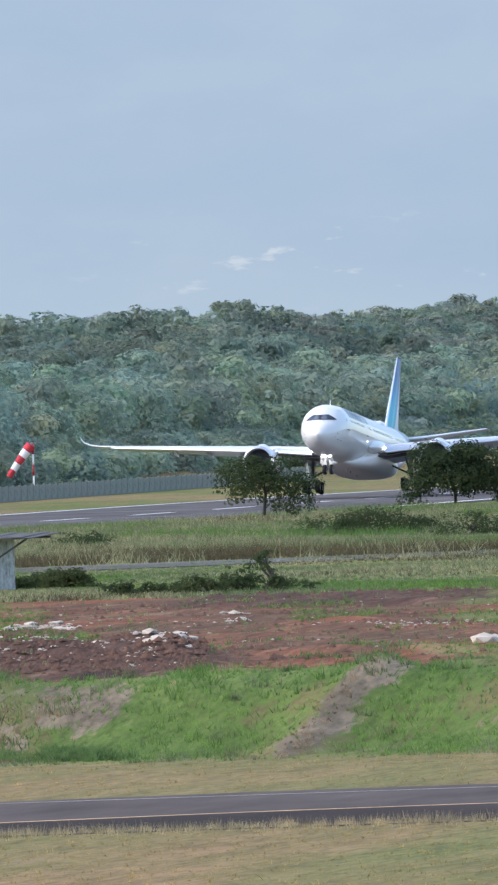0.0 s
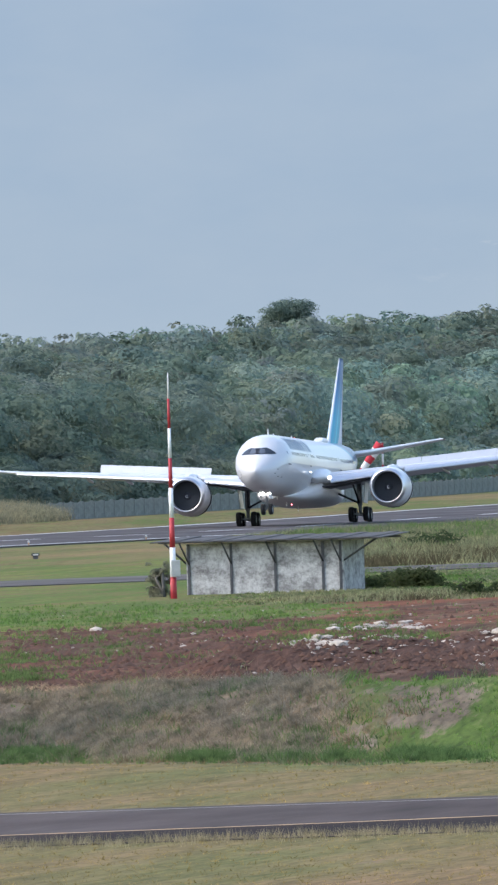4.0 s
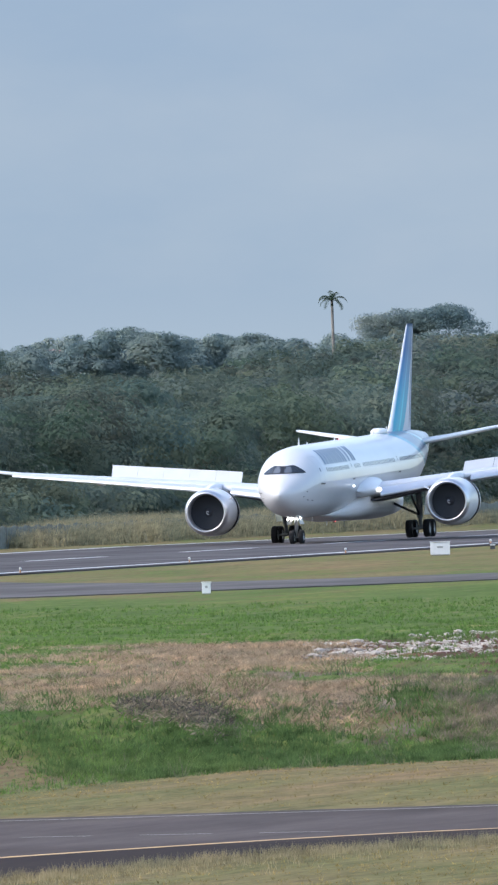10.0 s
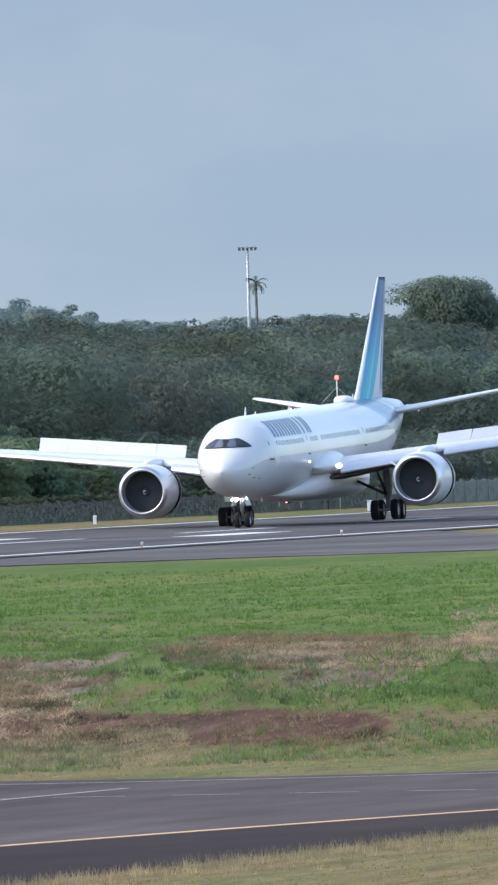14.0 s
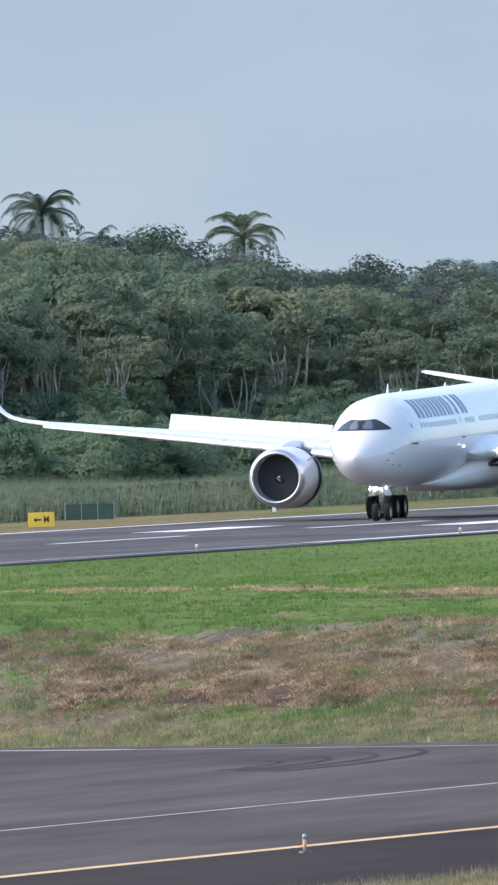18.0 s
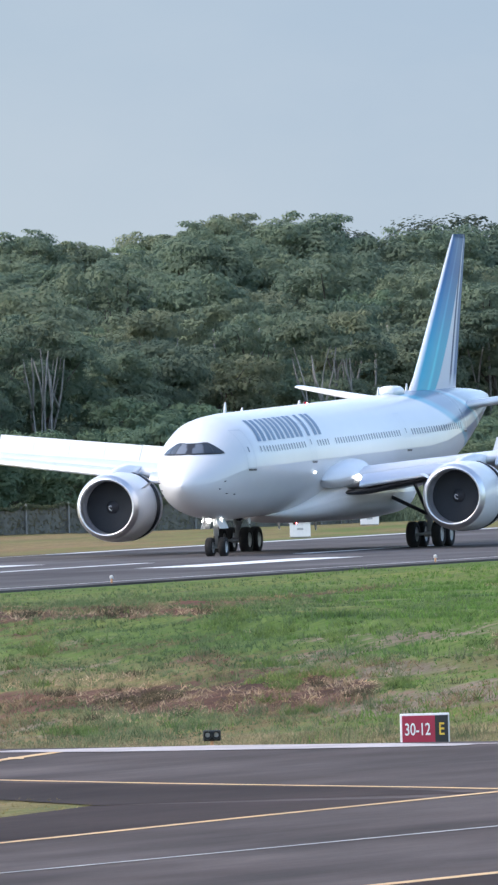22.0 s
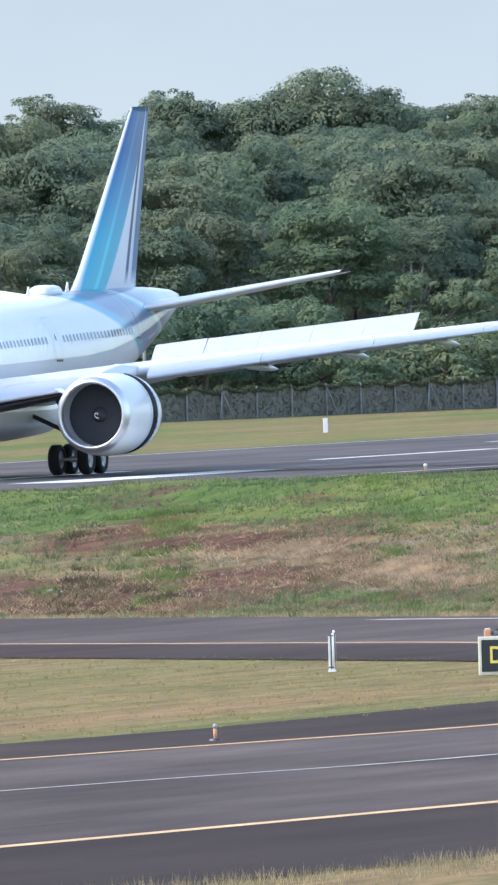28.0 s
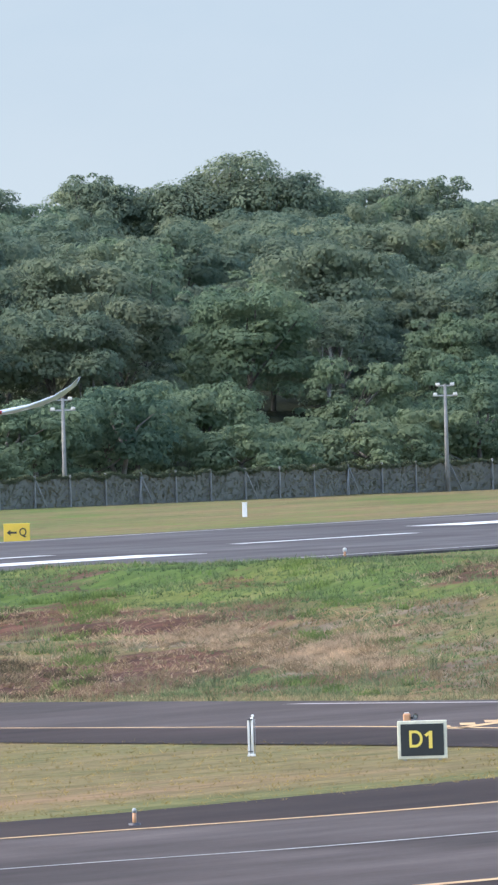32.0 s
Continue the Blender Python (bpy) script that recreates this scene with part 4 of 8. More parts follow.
def build_nose():
    def front(z):
        """Where the crown line reaches this height."""
        for x in np.arange(0.3, 6, 0.02):
            c, hh, hw = hull(x)
            if c + hh >= z:
                return x
        return 6

    def face(u0, u1, lo, hi, material, name, parent, out):
        grid = []
        for v in np.linspace(0, 1, 7):
            row = []
            for u in np.linspace(u0, u1, 41 if u1 - u0 > 1 else 13):
                a = abs(u)
                rear = soft(a / 0.6)
                top = 6.02 + 0.04 * rear - 0.5 * max(0, (a - 0.7) / 0.3) ** 1.7
                bot = 5.42 + 0.03 * max(0, (a - 0.82) / 0.18)
                z = bot + (top - bot) * (lo + (hi - lo) * v)
                x0 = front(z)
                row.append(skin(x0 + a ** 1.6 * (2.8 - x0), z, 1 if u >= 0 else -1, out))
            grid.append(row)
        return part(name, patch(name, grid, material), parent)

    mask = face(-1, 1, 0, 1, M["black"], "windscreen_mask", airliner, 0.02)
    for a, b in ((0.02, 0.36), (0.385, 0.64), (0.665, 0.94)):
        glass = M["pane"] if a > 0.1 else M["pane_front"]
        face(a, b, 0.1, 0.9, glass, "windscreen_pane", mask, 0.032)
        face(-b, -a, 0.1, 0.9, glass, "windscreen_pane", mask, 0.032)


def build_cabin():
    pane = [(-0.11, 0, -0.14), (-0.07, 0, -0.17), (0.07, 0, -0.17), (0.11, 0, -0.14), (0.11, 0, 0.14), (0.07, 0, 0.17), (-0.07, 0, 0.17), (-0.11, 0, 0.14)]
    me = mesh_of("cabin_window", [(p[0], 0.0, p[2]) for p in pane], [tuple(reversed(range(8)))], M["cabin_pane"])
    doors = (4.95, 16.6, 36.4, 50.2)
    xs = [x for x in np.arange(6.7, 49.2, 0.533) if all(abs(x - d) > 0.95 for d in doors) and not 20.2 < x < 21.2]
    for side in (1, -1):
        for x in xs:
            c, hh, hw = hull(x)
            z = 5.62 + 0.02 * max(0, x - 9)
            px, py, pz = skin(x, z, side, 0.014)
            tilt = math.atan2((z - c) / hh / hh, math.cos(math.asin((z - c) / hh)) / hw)
            part("cabin_window", me, airliner, "", Matrix.Translation((px, py, pz)) @ (Matrix.Rotation(tilt * side, 4, "X") @ (Matrix.Rotation(math.pi, 4, "Z") if side < 0 else Matrix.Identity(4))))
        for d, h, w in zip(doors, (2.05, 2.05, 1.95, 2.05), (1.07, 1.07, 1.07, 1.07)):
            dz = hull(d)[0] - 4.75
            z0, z1 = 4.72 + dz, 4.72 + dz + h
            vs, fs = [], []
            for (xa, xb, za, zb) in ((d - w / 2, d - w / 2 + 0.04, z0, z1), (d + w / 2 - 0.04, d + w / 2, z0, z1), (d - w / 2, d + w / 2, z0, z0 + 0.05), (d - w / 2, d + w / 2, z1 - 0.04, z1)):
                rows = [[skin(x, zz, side, 0.012) for x in np.linspace(xa, xb, 3)] for zz in np.linspace(za, zb, 9)]
                k = len(vs)
                vs += [p for r in rows for p in r]
                fs += [(k + i * 3 + j, k + i * 3 + j + 1, k + (i + 1) * 3 + j + 1, k + (i + 1) * 3 + j) for i in range(8) for j in range(2)]
            door = part("cabin_door", mesh_of("cabin_door", vs, fs, M["grey_paint"]), airliner, "white cabin door with a thin grey outline")
            sill = patch("door_sill", [[skin(x, zz, side, 0.03) for x in np.linspace(d - 0.5, d + 0.5, 4)] for zz in (z0 - 0.12, z0 - 0.02)], M["dark_metal"])
            part("door_sill", sill, door)
            win = patch("door_window", [[skin(x, zz, side, 0.016) for x in (d - 0.08, d + 0.08)] for zz in (5.58 + dz, 5.86 + dz)], M["cabin_pane"])
            part("door_window", win, door)
        # the airline's lettering as pairs of plain slanted strokes
        for i in range(7):
            x0 = 6.75 + i * 1.86
            for dx0, w in ((0.0, 0.56), (0.86, 0.56)) if i != 5 else ((0.45, 0.56),):
                rows = [[skin(x0 + dx0 + dx + 0.7 * v, 6.06 + 1.12 * v + 0.02 * (x0 - 9), side, 0.014) for dx in np.linspace(0, w, 3)] for v in np.linspace(0, 1, 7)]
                part("title_stroke", patch("title_stroke", rows, M["blue_letter"]), airliner, "plain slate-blue painted stroke")


def foil(t, n=9):
    """A unit aerofoil of thickness t, from the trailing edge over the top to the trailing edge."""
    xs = 0.5 * (1 + np.cos(np.linspace(0, math.pi, n)))
    yt = 5 * t * (0.2969 * np.sqrt(xs) - 0.126 * xs - 0.3516 * xs ** 2 + 0.2843 * xs ** 3 - 0.1015 * xs ** 4)
    up = [(x, y + 0.02 * math.sin(math.pi * x)) for x, y in zip(xs, yt)]
    lo = [(x, -y * 0.8 + 0.02 * math.sin(math.pi * x)) for x, y in zip(xs, yt)]
    return up + lo[::-1][1:]


def loft(name, stations, material, axis="wing"):
    """stations: (leading edge x behind the nose, span, height, chord, thickness, twist degrees)."""
    rows = []
    for x, y, z, ch, t, tw in stations:
        row = []
        for u, v in foil(t):
            c, s = math.cos(radians(tw)), math.sin(radians(tw))
            du, dv = u * c + v * s, v * c - u * s
            if axis == "wing":
                row.append((NOSE - x - ch * du, y, z + ch * dv))
            else:
                row.append((NOSE - x - ch * du, y + ch * dv, z))
        rows.append(row)
    me = patch(name, rows, material)
    bm = bmesh.new()
    bm.from_mesh(me)
    bmesh.ops.holes_fill(bm, edges=[e for e in bm.edges if e.is_boundary], sides=0)
    bmesh.ops.recalc_face_normals(bm, faces=bm.faces)
    bm.to_mesh(me)
    bm.free()
    return me


WING = ((20.3, 1.5, 3.55, 12.2, 0.13, 3.0), (21.6, 3.6, 3.78, 11.0, 0.13, 3.0), (25.4, 9.6, 4.55, 7.9, 0.115, 2.0), (31.9, 20.0, 5.6, 5.0, 0.105, 1.0), (36.9, 28.0, 6.37, 3.0, 0.10, 0.0),
        (38.3, 29.9, 6.62, 2.5, 0.10, 0.0), (39.4, 31.0, 6.88, 2.05, 0.09, 0), (40.5, 31.8, 7.25, 1.5, 0.09, 0), (41.5, 32.3, 7.7, 0.9, 0.08, 0), (42.1, 32.5, 8.05, 0.35, 0.08, 0))


def wing_at(y):
    k = [w[1] for w in WING]
    return [float(np.interp(y, k, [w[i] for w in WING])) for i in (0, 2, 3)]


SPOILERS, REVERSERS = [], []


def build_wing(side):
    wing = part("wing", loft("wing", [(w[0], side * w[1], *w[2:]) for w in WING], M["wing_grey"]), airliner, "white swept wing with an upturned tip")
    # leading-edge slats, drooped
    for y0, y1 in ((4.0, 8.4), (10.4, 14.9), (14.92, 19.4), (19.42, 23.8), (23.82, 28.2)):
        st = []
        for y in (y0, y1):
            x, z, ch = wing_at(y)
            st.append((x - 0.05 * ch - 0.1, side * y, z - 0.035 * ch - 0.08, 0.17 * ch + 0.25, 0.24, -24))
        part("slat", loft("slat", st, M["slat"]), wing, "drooped pale leading-edge slat")
    # added dark loft that stands in for shade under the wing root
    st = []
    for y, drop, ch2, thick in ((2.6, 0.6, 2.2, 0.05), (3.6, 0.66, 2.8, 0.15), (4.6, 0.63, 2.6, 0.18), (6.5, 0.52, 2.1, 0.15), (8.5, 0.44, 1.7, 0.1)):
        x, z, ch = wing_at(y)
        st.append((x + 0.03 * ch, side * y, z - drop, ch2, thick, 3))
    part("slat_bay", loft("slat_bay", st, M["dark_metal"]), wing, "dark body standing in for the shade below the slat")
    # flaps, lowered behind the trailing edge
    for y0, y1 in ((3.2, 9.2), (9.7, 15.0), (15.1, 21.0)):
        st = []
        for y in (y0, y1):
            x, z, ch = wing_at(y)
            st.append((x + 0.86 * ch, side * y, z - 0.02 * ch, 0.18 * ch + 0.4, 0.1, 5))
        part("flap", loft("flap", st, M["grey_paint"]), wing, "lowered grey wing flap")
    st = []
    for y in (21.3, 28.0):
        x, z, ch = wing_at(y)
        st.append((x + 0.8 * ch, side * y, z - 0.03, 0.26 * ch, 0.1, 6))
    part("aileron", loft("aileron", st, M["wing_grey"]), wing)
    for y in (7.2, 13.2, 17.2, 21.2):
        x, z, ch = wing_at(y)
        rows = [(NOSE - x - 0.45 * ch, side * y, z - 0.28), (NOSE - x - 0.65 * ch, side * y, z - 0.46), (NOSE - x - 0.95 * ch, side * y, z - 0.56), (NOSE - x - 1.12 * ch - 0.4, side * y, z - 0.66), (NOSE - x - 1.2 * ch - 0.7, side * y, z - 0.74)]
        part("flap_fairing", tube("flap_fairing", [(r[0], r[1], zz - (zz - r[2]) * 0.62) for r, zz in zip(rows, [z - 0.1] * 5)], (0.04, 0.13, 0.16, 0.12, 0.03), M["grey_paint"], 10), wing, "grey canoe-shaped flap track fairing")
    for y0, y1 in ((8.8, 11.03), (11.04, 13.28), (13.29, 15.53), (15.54, 17.78), (17.79, 20.0)):
        # panel in its own space, hinged along its leading edge
        (xa, za, ca), (xb, zb, cb) = wing_at(y0), wing_at(y1)
        ha, hb = Vector((NOSE - xa - 0.72 * ca, side * y0, za + 0.03 * ca + 0.05)), Vector((NOSE - xb - 0.72 * cb, side * y1, zb + 0.03 * cb + 0.05))
        o = (ha + hb) / 2
        vs = [tuple(q - o + Vector((-dx, 0, zz))) for zz in (0, -0.05) for q, dx in ((ha, 0), (hb, 0), (hb, 1.5), (ha, 1.5))]
        fs = [(0, 1, 2, 3), (7, 6, 5, 4), (0, 4, 5, 1), (1, 5, 6, 2), (2, 6, 7, 3), (3, 7, 4, 0)]
        sp = part("spoiler", mesh_of("spoiler", vs, fs, M["spoiler"]), wing, "pale grey hinged spoiler panel", Matrix.Translation(o))
        SPOILERS.append((sp, o, (hb - ha).normalized() * side))
    x, z, ch = wing_at(3.87)
    part("landing_light", lathe("landing_light", ((0.02, 0.0), (0.02, 0.14), (0.0, 0.17), (-0.1, 0.17)), M["lamp_soft"], 14), wing, "bright landing light in the wing root", Matrix.Translation((NOSE - 21.5, side * 3.87, 3.88)))
    part("tip_light", lathe("tip_light", ((0.1, 0.02), (0.05, 0.08), (-0.1, 0.08)), M["red"] if side > 0 else M["white"], 10), wing, "", Matrix.Translation((NOSE - 38.6, side * 30.1, 6.7)))


def build_tail():
    for side in (1, -1):
        st = ((51.9, side * 0.5, 7.25, 6.3, 0.1, 0), (54.0, side * 3.0, 7.62, 5.0, 0.1, 0), (58.6, side * 9.2, 8.72, 2.5, 0.09, 0), (59.0, side * 9.55, 8.8, 2.0, 0.07, 0))
        part("tailplane", loft("tailplane", st, M["paint"]), airliner, "white horizontal tailplane")
    st = ((46.3, 0, 7.9, 11.0, 0.05, 0), (47.4, 0, 8.4, 10.0, 0.07, 0), (48.6, 0, 9.1, 9.0, 0.085, 0), (57.6, 0, 16.6, 3.05, 0.09, 0), (58.0, 0, 16.9, 2.6, 0.07, 0))
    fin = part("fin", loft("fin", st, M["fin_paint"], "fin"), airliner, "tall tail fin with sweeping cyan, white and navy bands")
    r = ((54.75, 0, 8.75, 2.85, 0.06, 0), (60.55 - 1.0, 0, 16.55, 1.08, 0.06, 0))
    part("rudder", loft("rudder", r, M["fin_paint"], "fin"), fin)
    part("tail_cone", lathe("tail_cone", ((0.0, 0.0), (0.0, 0.16), (0.15, 0.2)), M["dark_metal"], 14), airliner, "", Matrix.Translation((NOSE - 63.72, 0, 7.85)))


def engine(side):
    y, z, x0 = side * 9.54, 2.73, 19.55      # lip
    eng = part("engine", lathe("engine", ((0.0, 1.5), (-0.03, 1.57), (-0.16, 1.65), (-0.5, 1.76), (-1.1, 1.84), (-1.9, 1.88), (-2.9, 1.88), (-3.43, 1.86), (-3.44, 1.80)), M["paint"], 48), airliner,
               "white high-bypass turbofan engine", Matrix.Translation((NOSE - x0, y, z)))
    part("inlet_lip", lathe("inlet_lip", ((-0.32, 1.722), (-0.16, 1.663), (-0.05, 1.6), (0.03, 1.54), (0.055, 1.49), (0.03, 1.44), (-0.1, 1.40), (-0.3, 1.385)), M["metal"], 48), eng, "polished metal inlet lip")
    part("inlet_duct", lathe("inlet_duct", ((-0.28, 1.385), (-0.8, 1.40), (-1.35, 1.43), (-1.5, 1.43)), M["inlet"], 48), eng, "grey inlet lining")
    fan = lathe("fan_hub", ((-0.82, 0.02), (-0.95, 0.14), (-1.2, 0.28), (-1.42, 0.36), (-1.5, 0.38)), M["fan"], 24)
    hub = part("spinner", fan, eng, "dark spinner with a white spiral")
    sw = [[(-0.86 - 0.14 * k / 14 - 0.0, r * math.cos(k * 0.36), r * math.sin(k * 0.36)) for r in (0.03 + 0.008 * k, 0.055 + 0.009 * k)] for k in range(15)]
    part("spiral", patch("spiral", [[(p[0] + 0.06, p[1], p[2]) for p in row] for row in sw], M["white"]), hub, "white painted spiral")
    vs = []
    for r, tw, ch in ((0.37, 0.3, 0.1), (0.9, 0.5, 0.12), (1.41, 0.62, 0.13)):
        for s in (-1, 1):
            a = s * tw / 2 * (0.37 / r + 0.25) + 0.12 * (r - 0.37)
            vs.append((-1.42 - s * ch, r * math.cos(a), r * math.sin(a)))
    blade = mesh_of("fan_blade", vs, [(0, 1, 3, 2), (2, 3, 5, 4)], M["fan"], True)
    for k in range(20):
        part("fan_blade", blade, eng, "", Matrix.Rotation(2 * math.pi * k / 20, 4, "X"))
    part("fan_case", lathe("fan_case", ((-1.6, 1.43), (-1.62, 0.02)), M["fan"], 32), eng)
    part("fan_disc", lathe("fan_disc", ((-1.26, 1.425), (-1.27, 0.9), (-1.26, 0.34)), M["spin"], 40), eng, "dark blurred disc of the spinning fan")
    part("bypass_case", lathe("bypass_case", ((-3.44, 1.80), (-3.46, 1.60), (-4.3, 1.55), (-4.3, 1.3)), M["black"], 40), eng, "dark cascade vanes")
    cowl = part("reverser_cowl", lathe("reverser_cowl", ((-3.42, 1.66), (-3.45, 1.85), (-4.2, 1.77), (-4.9, 1.58), (-5.2, 1.48), (-5.2, 1.44), (-4.2, 1.58), (-3.6, 1.62), (-3.42, 1.66)), M["paint"], 48), eng, "white sliding thrust-reverser cowl")
    part("cowl_rim", lathe("cowl_rim", ((-3.41, 1.64), (-3.43, 1.84), (-3.5, 1.853)), M["black"], 48), cowl, "black inner rim")
    REVERSERS.append(cowl)
    part("core_nozzle", lathe("core_nozzle", ((-3.5, 1.0), (-5.2, 0.85), (-6.3, 0.62), (-6.3, 0.5), (-6.2, 0.35), (-7.1, 0.03)), M["dark_metal"], 28), eng)
    prof = ((-0.9, 1.80, 0.06), (-2.0, 2.05, 0.24), (-4.0, 2.25, 0.3), (-6.0, 2.2, 0.3), (-8.0, 2.05, 0.24))
    rows = [[(u, -w, 1.5), (u, -w, h - 0.08), (u, 0, h), (u, w, h - 0.08), (u, w, 1.5)] for u, h, w in prof]
    rows = [[(p[0], p[1], p[2] if j not in (0, 4) else (1.6 if i < 3 else 1.45 + 0.25 * (i - 2))) for j, p in enumerate(r)] for i, r in enumerate(rows)]
    part("pylon", patch("pylon", rows, M["paint"]), eng, "white engine pylon")
    rows = [[(-1.2 - 0.9 * u, side * -1 * (1.62 + 0.45 * v), 0.95 + 0.3 * v + 0.02 * u) for u in (0, 1)] for v in (0, 1)]
    part("strake", patch("strake", rows, M["paint"]), eng)


def wheel(radius, width, parent, at):
    w = width / 2
    tyre = part("wheel", lathe("wheel", ((-w * 0.8, radius * 0.56), (-w, radius * 0.7), (-w * 0.98, radius * 0.88), (-w * 0.72, radius * 0.985), (0, radius), (w * 0.72, radius * 0.985), (w * 0.98, radius * 0.88), (w, radius * 0.7), (w * 0.8, radius * 0.56)), M["rubber"], 28, "y"), parent, "black rubber tyre", Matrix.Translation(at))
    part("rim", lathe("rim", ((-w * 0.82, radius * 0.57), (-w * 0.6, radius * 0.5), (-w * 0.5, radius * 0.2), (-w * 0.75, radius * 0.14), (-w * 0.75, 0.0)), M["strut"], 20, "y"), tyre, "grey metal rim")
    part("rim", lathe("rim", ((w * 0.82, radius * 0.57), (w * 0.6, radius * 0.5), (w * 0.5, radius * 0.2), (w * 0.75, radius * 0.14), (w * 0.75, 0.0)), M["strut"], 20, "y"), tyre, "grey metal rim")


def build_gear():
    nose = part("nose_gear", tube("nose_gear", ((NOSE - 6.67, 0, 0.52), (NOSE - 6.62, 0, 1.1), (NOSE - 6.6, 0, 1.12), (NOSE - 6.5, 0, 2.6)), (0.09, 0.09, 0.14, 0.15), M["strut"], 14), airliner, "grey nose landing gear strut")
    part("axle", tube("axle", ((NOSE - 6.67, -0.5, 0.52), (NOSE - 6.67, 0.5, 0.52)), 0.07, M["strut"], 10), nose)
    for s in (-1, 1):
        wheel(0.525, 0.38, nose, (NOSE - 6.67, s * 0.36, 0.525))
        part("taxi_light", lathe("taxi_light", ((0.03, 0.0), (0.03, 0.12), (0.0, 0.145), (-0.16, 0.11), (-0.18, 0.0)), M["lamp"], 16), nose, "bright round taxi light", Matrix.Translation((NOSE - 6.3, s * 0.3, 1.95)))
        part("light_bracket", tube("light_bracket", ((NOSE - 6.42, s * 0.27, 1.97), (NOSE - 6.52, s * 0.1, 2.0)), 0.04, M["strut"], 8), nose)
        part("gear_door", box("gear_door", 1.7, 0.04, 0.62, M["paint"], (NOSE - 6.3, s * 0.52, 1.5), 0.01, Matrix.Rotation(s * 0.35, 4, "X")), nose, "small white gear door")
    part("taxi_light", lathe("taxi_light", ((0.03, 0.0), (0.03, 0.11), (0.0, 0.13), (-0.12, 0.09), (-0.14, 0.0)), M["lamp_soft"], 14), nose, "small round runway turn-off light", Matrix.Translation((NOSE - 6.3, -0.56, 1.9)))
    part("drag_brace", tube("drag_brace", ((NOSE - 6.6, 0, 1.5), (NOSE - 7.9, 0, 2.3)), 0.07, M["strut"], 10), nose)
    part("torque_link", tube("torque_link", ((NOSE - 6.66, 0, 0.62), (NOSE - 6.9, 0, 0.95), (NOSE - 6.6, 0, 1.25)), 0.05, M["strut"], 8), nose)
    for s in (-1, 1):
        g = part("main_gear", tube("main_gear", ((0, s * 5.34, 0.72), (0, s * 5.34, 1.5), (0.02, s * 5.34, 1.52), (0.1, s * 5.3, 3.9)), (0.16, 0.16, 0.24, 0.26), M["strut"], 16), airliner, "grey main landing gear leg with a four-wheel bogie", Matrix.Translation((1.4, 0, 0)))
        part("bogie_beam", tube("bogie_beam", ((1.05, s * 5.34, 0.7), (-1.05, s * 5.34, 0.7)), 0.14, M["strut"], 10), g)
        for fx in (-0.99, 0.99):
            part("axle", tube("axle", ((fx, s * 5.34 - 0.85, 0.7), (fx, s * 5.34 + 0.85, 0.7)), 0.08, M["strut"], 10), g)
            for sy in (-0.7, 0.7):
                wheel(0.7, 0.5, g, (fx, s * 5.34 + sy, 0.7))
        part("side_brace", tube("side_brace", ((0.15, s * 5.3, 1.75), (0.3, s * 2.6, 3.1)), 0.1, M["dark_metal"], 10), g)
        part("drag_brace", tube("drag_brace", ((0.1, s * 5.3, 1.7), (2.0, s * 5.0, 3.6)), 0.09, M["dark_metal"], 10), g)
        part("gear_door", box("gear_door", 2.3, 0.06, 1.9, M["paint"], (0.0, s * 5.85, 1.75), 0.02, Matrix.Rotation(s * -0.12, 4, "X")), g, "white leg door")
        part("torque_link", tube("torque_link", ((-0.1, s * 5.34, 0.85), (-0.55, s * 5.34, 1.25), (-0.2, s * 5.34, 1.65)), 0.06, M["strut"], 8), g)


def build_fittings():
    dome = bmesh.new()
    bmesh.ops.create_uvsphere(dome, u_segments=20, v_segments=10, radius=1)
    for v in dome.verts:
        v.co = (math.copysign(abs(v.co.x) ** 0.55, v.co.x) * 1.3, math.copysign(abs(v.co.y) ** 0.7, v.co.y) * 0.6, 0.5 * max(v.co.z, 0) ** 0.6)
    bmesh.ops.translate(dome, vec=(NOSE - 43.6, 0, 8.2), verts=dome.verts)
    part("antenna_dome", bm_mesh("antenna_dome", dome, M["paint"], True), airliner, "white satellite antenna dome")
    for x, z, s in ((8.9, 7.52, 1), (12.3, 7.6, 0.35), (24.0, 7.85, 0.4), (40.6, 8.15, 0.8), (46.6, 8.3, 0.8), (13.0, 1.95, -0.45), (19.0, 1.72, -0.7), (26.5, 1.62, -0.8)):
        h = 0.62 * s
        vs = [(NOSE - x, 0.03, z), (NOSE - x - 0.5, 0.03, z), (NOSE - x - 0.5, 0.015, z + h), (NOSE - x - 0.3, 0.015, z + h)]
        vs += [(p[0], -p[1], p[2]) for p in vs]
        part("blade_antenna", mesh_of("blade_antenna", vs, [(0, 1, 2, 3), (7, 6, 5, 4), (0, 3, 7, 4), (1, 5, 6, 2), (2, 6, 7, 3), (0, 4, 5, 1)], M["paint"]), airliner)
    for s in (1, -1):
        p = skin(16.8, 4.25, s, 0.02)
        part("scan_light", lathe("scan_light", ((0.05, 0.0), (0.05, 0.06), (-0.03, 0.08)), M["lamp_soft"], 12), airliner, "small bright wing scan light", Matrix.Translation(p))
        for x, z in ((1.9, 3.6), (2.6, 3.35), (3.4, 3.3), (2.2, 4.0)):
            q = skin(x, z, s, 0.0)
            part("air_data_probe", tube("air_data_probe", (q, (q[0] + 0.12, q[1] + s * 0.12, q[2])), (0.03, 0.015), M["dark_metal"], 6), airliner)


build_hull(), build_nose(), build_cabin()
for _s in (1, -1):
    build_wing(_s), engine(_s)
build_tail(), build_gear(), build_fittings()


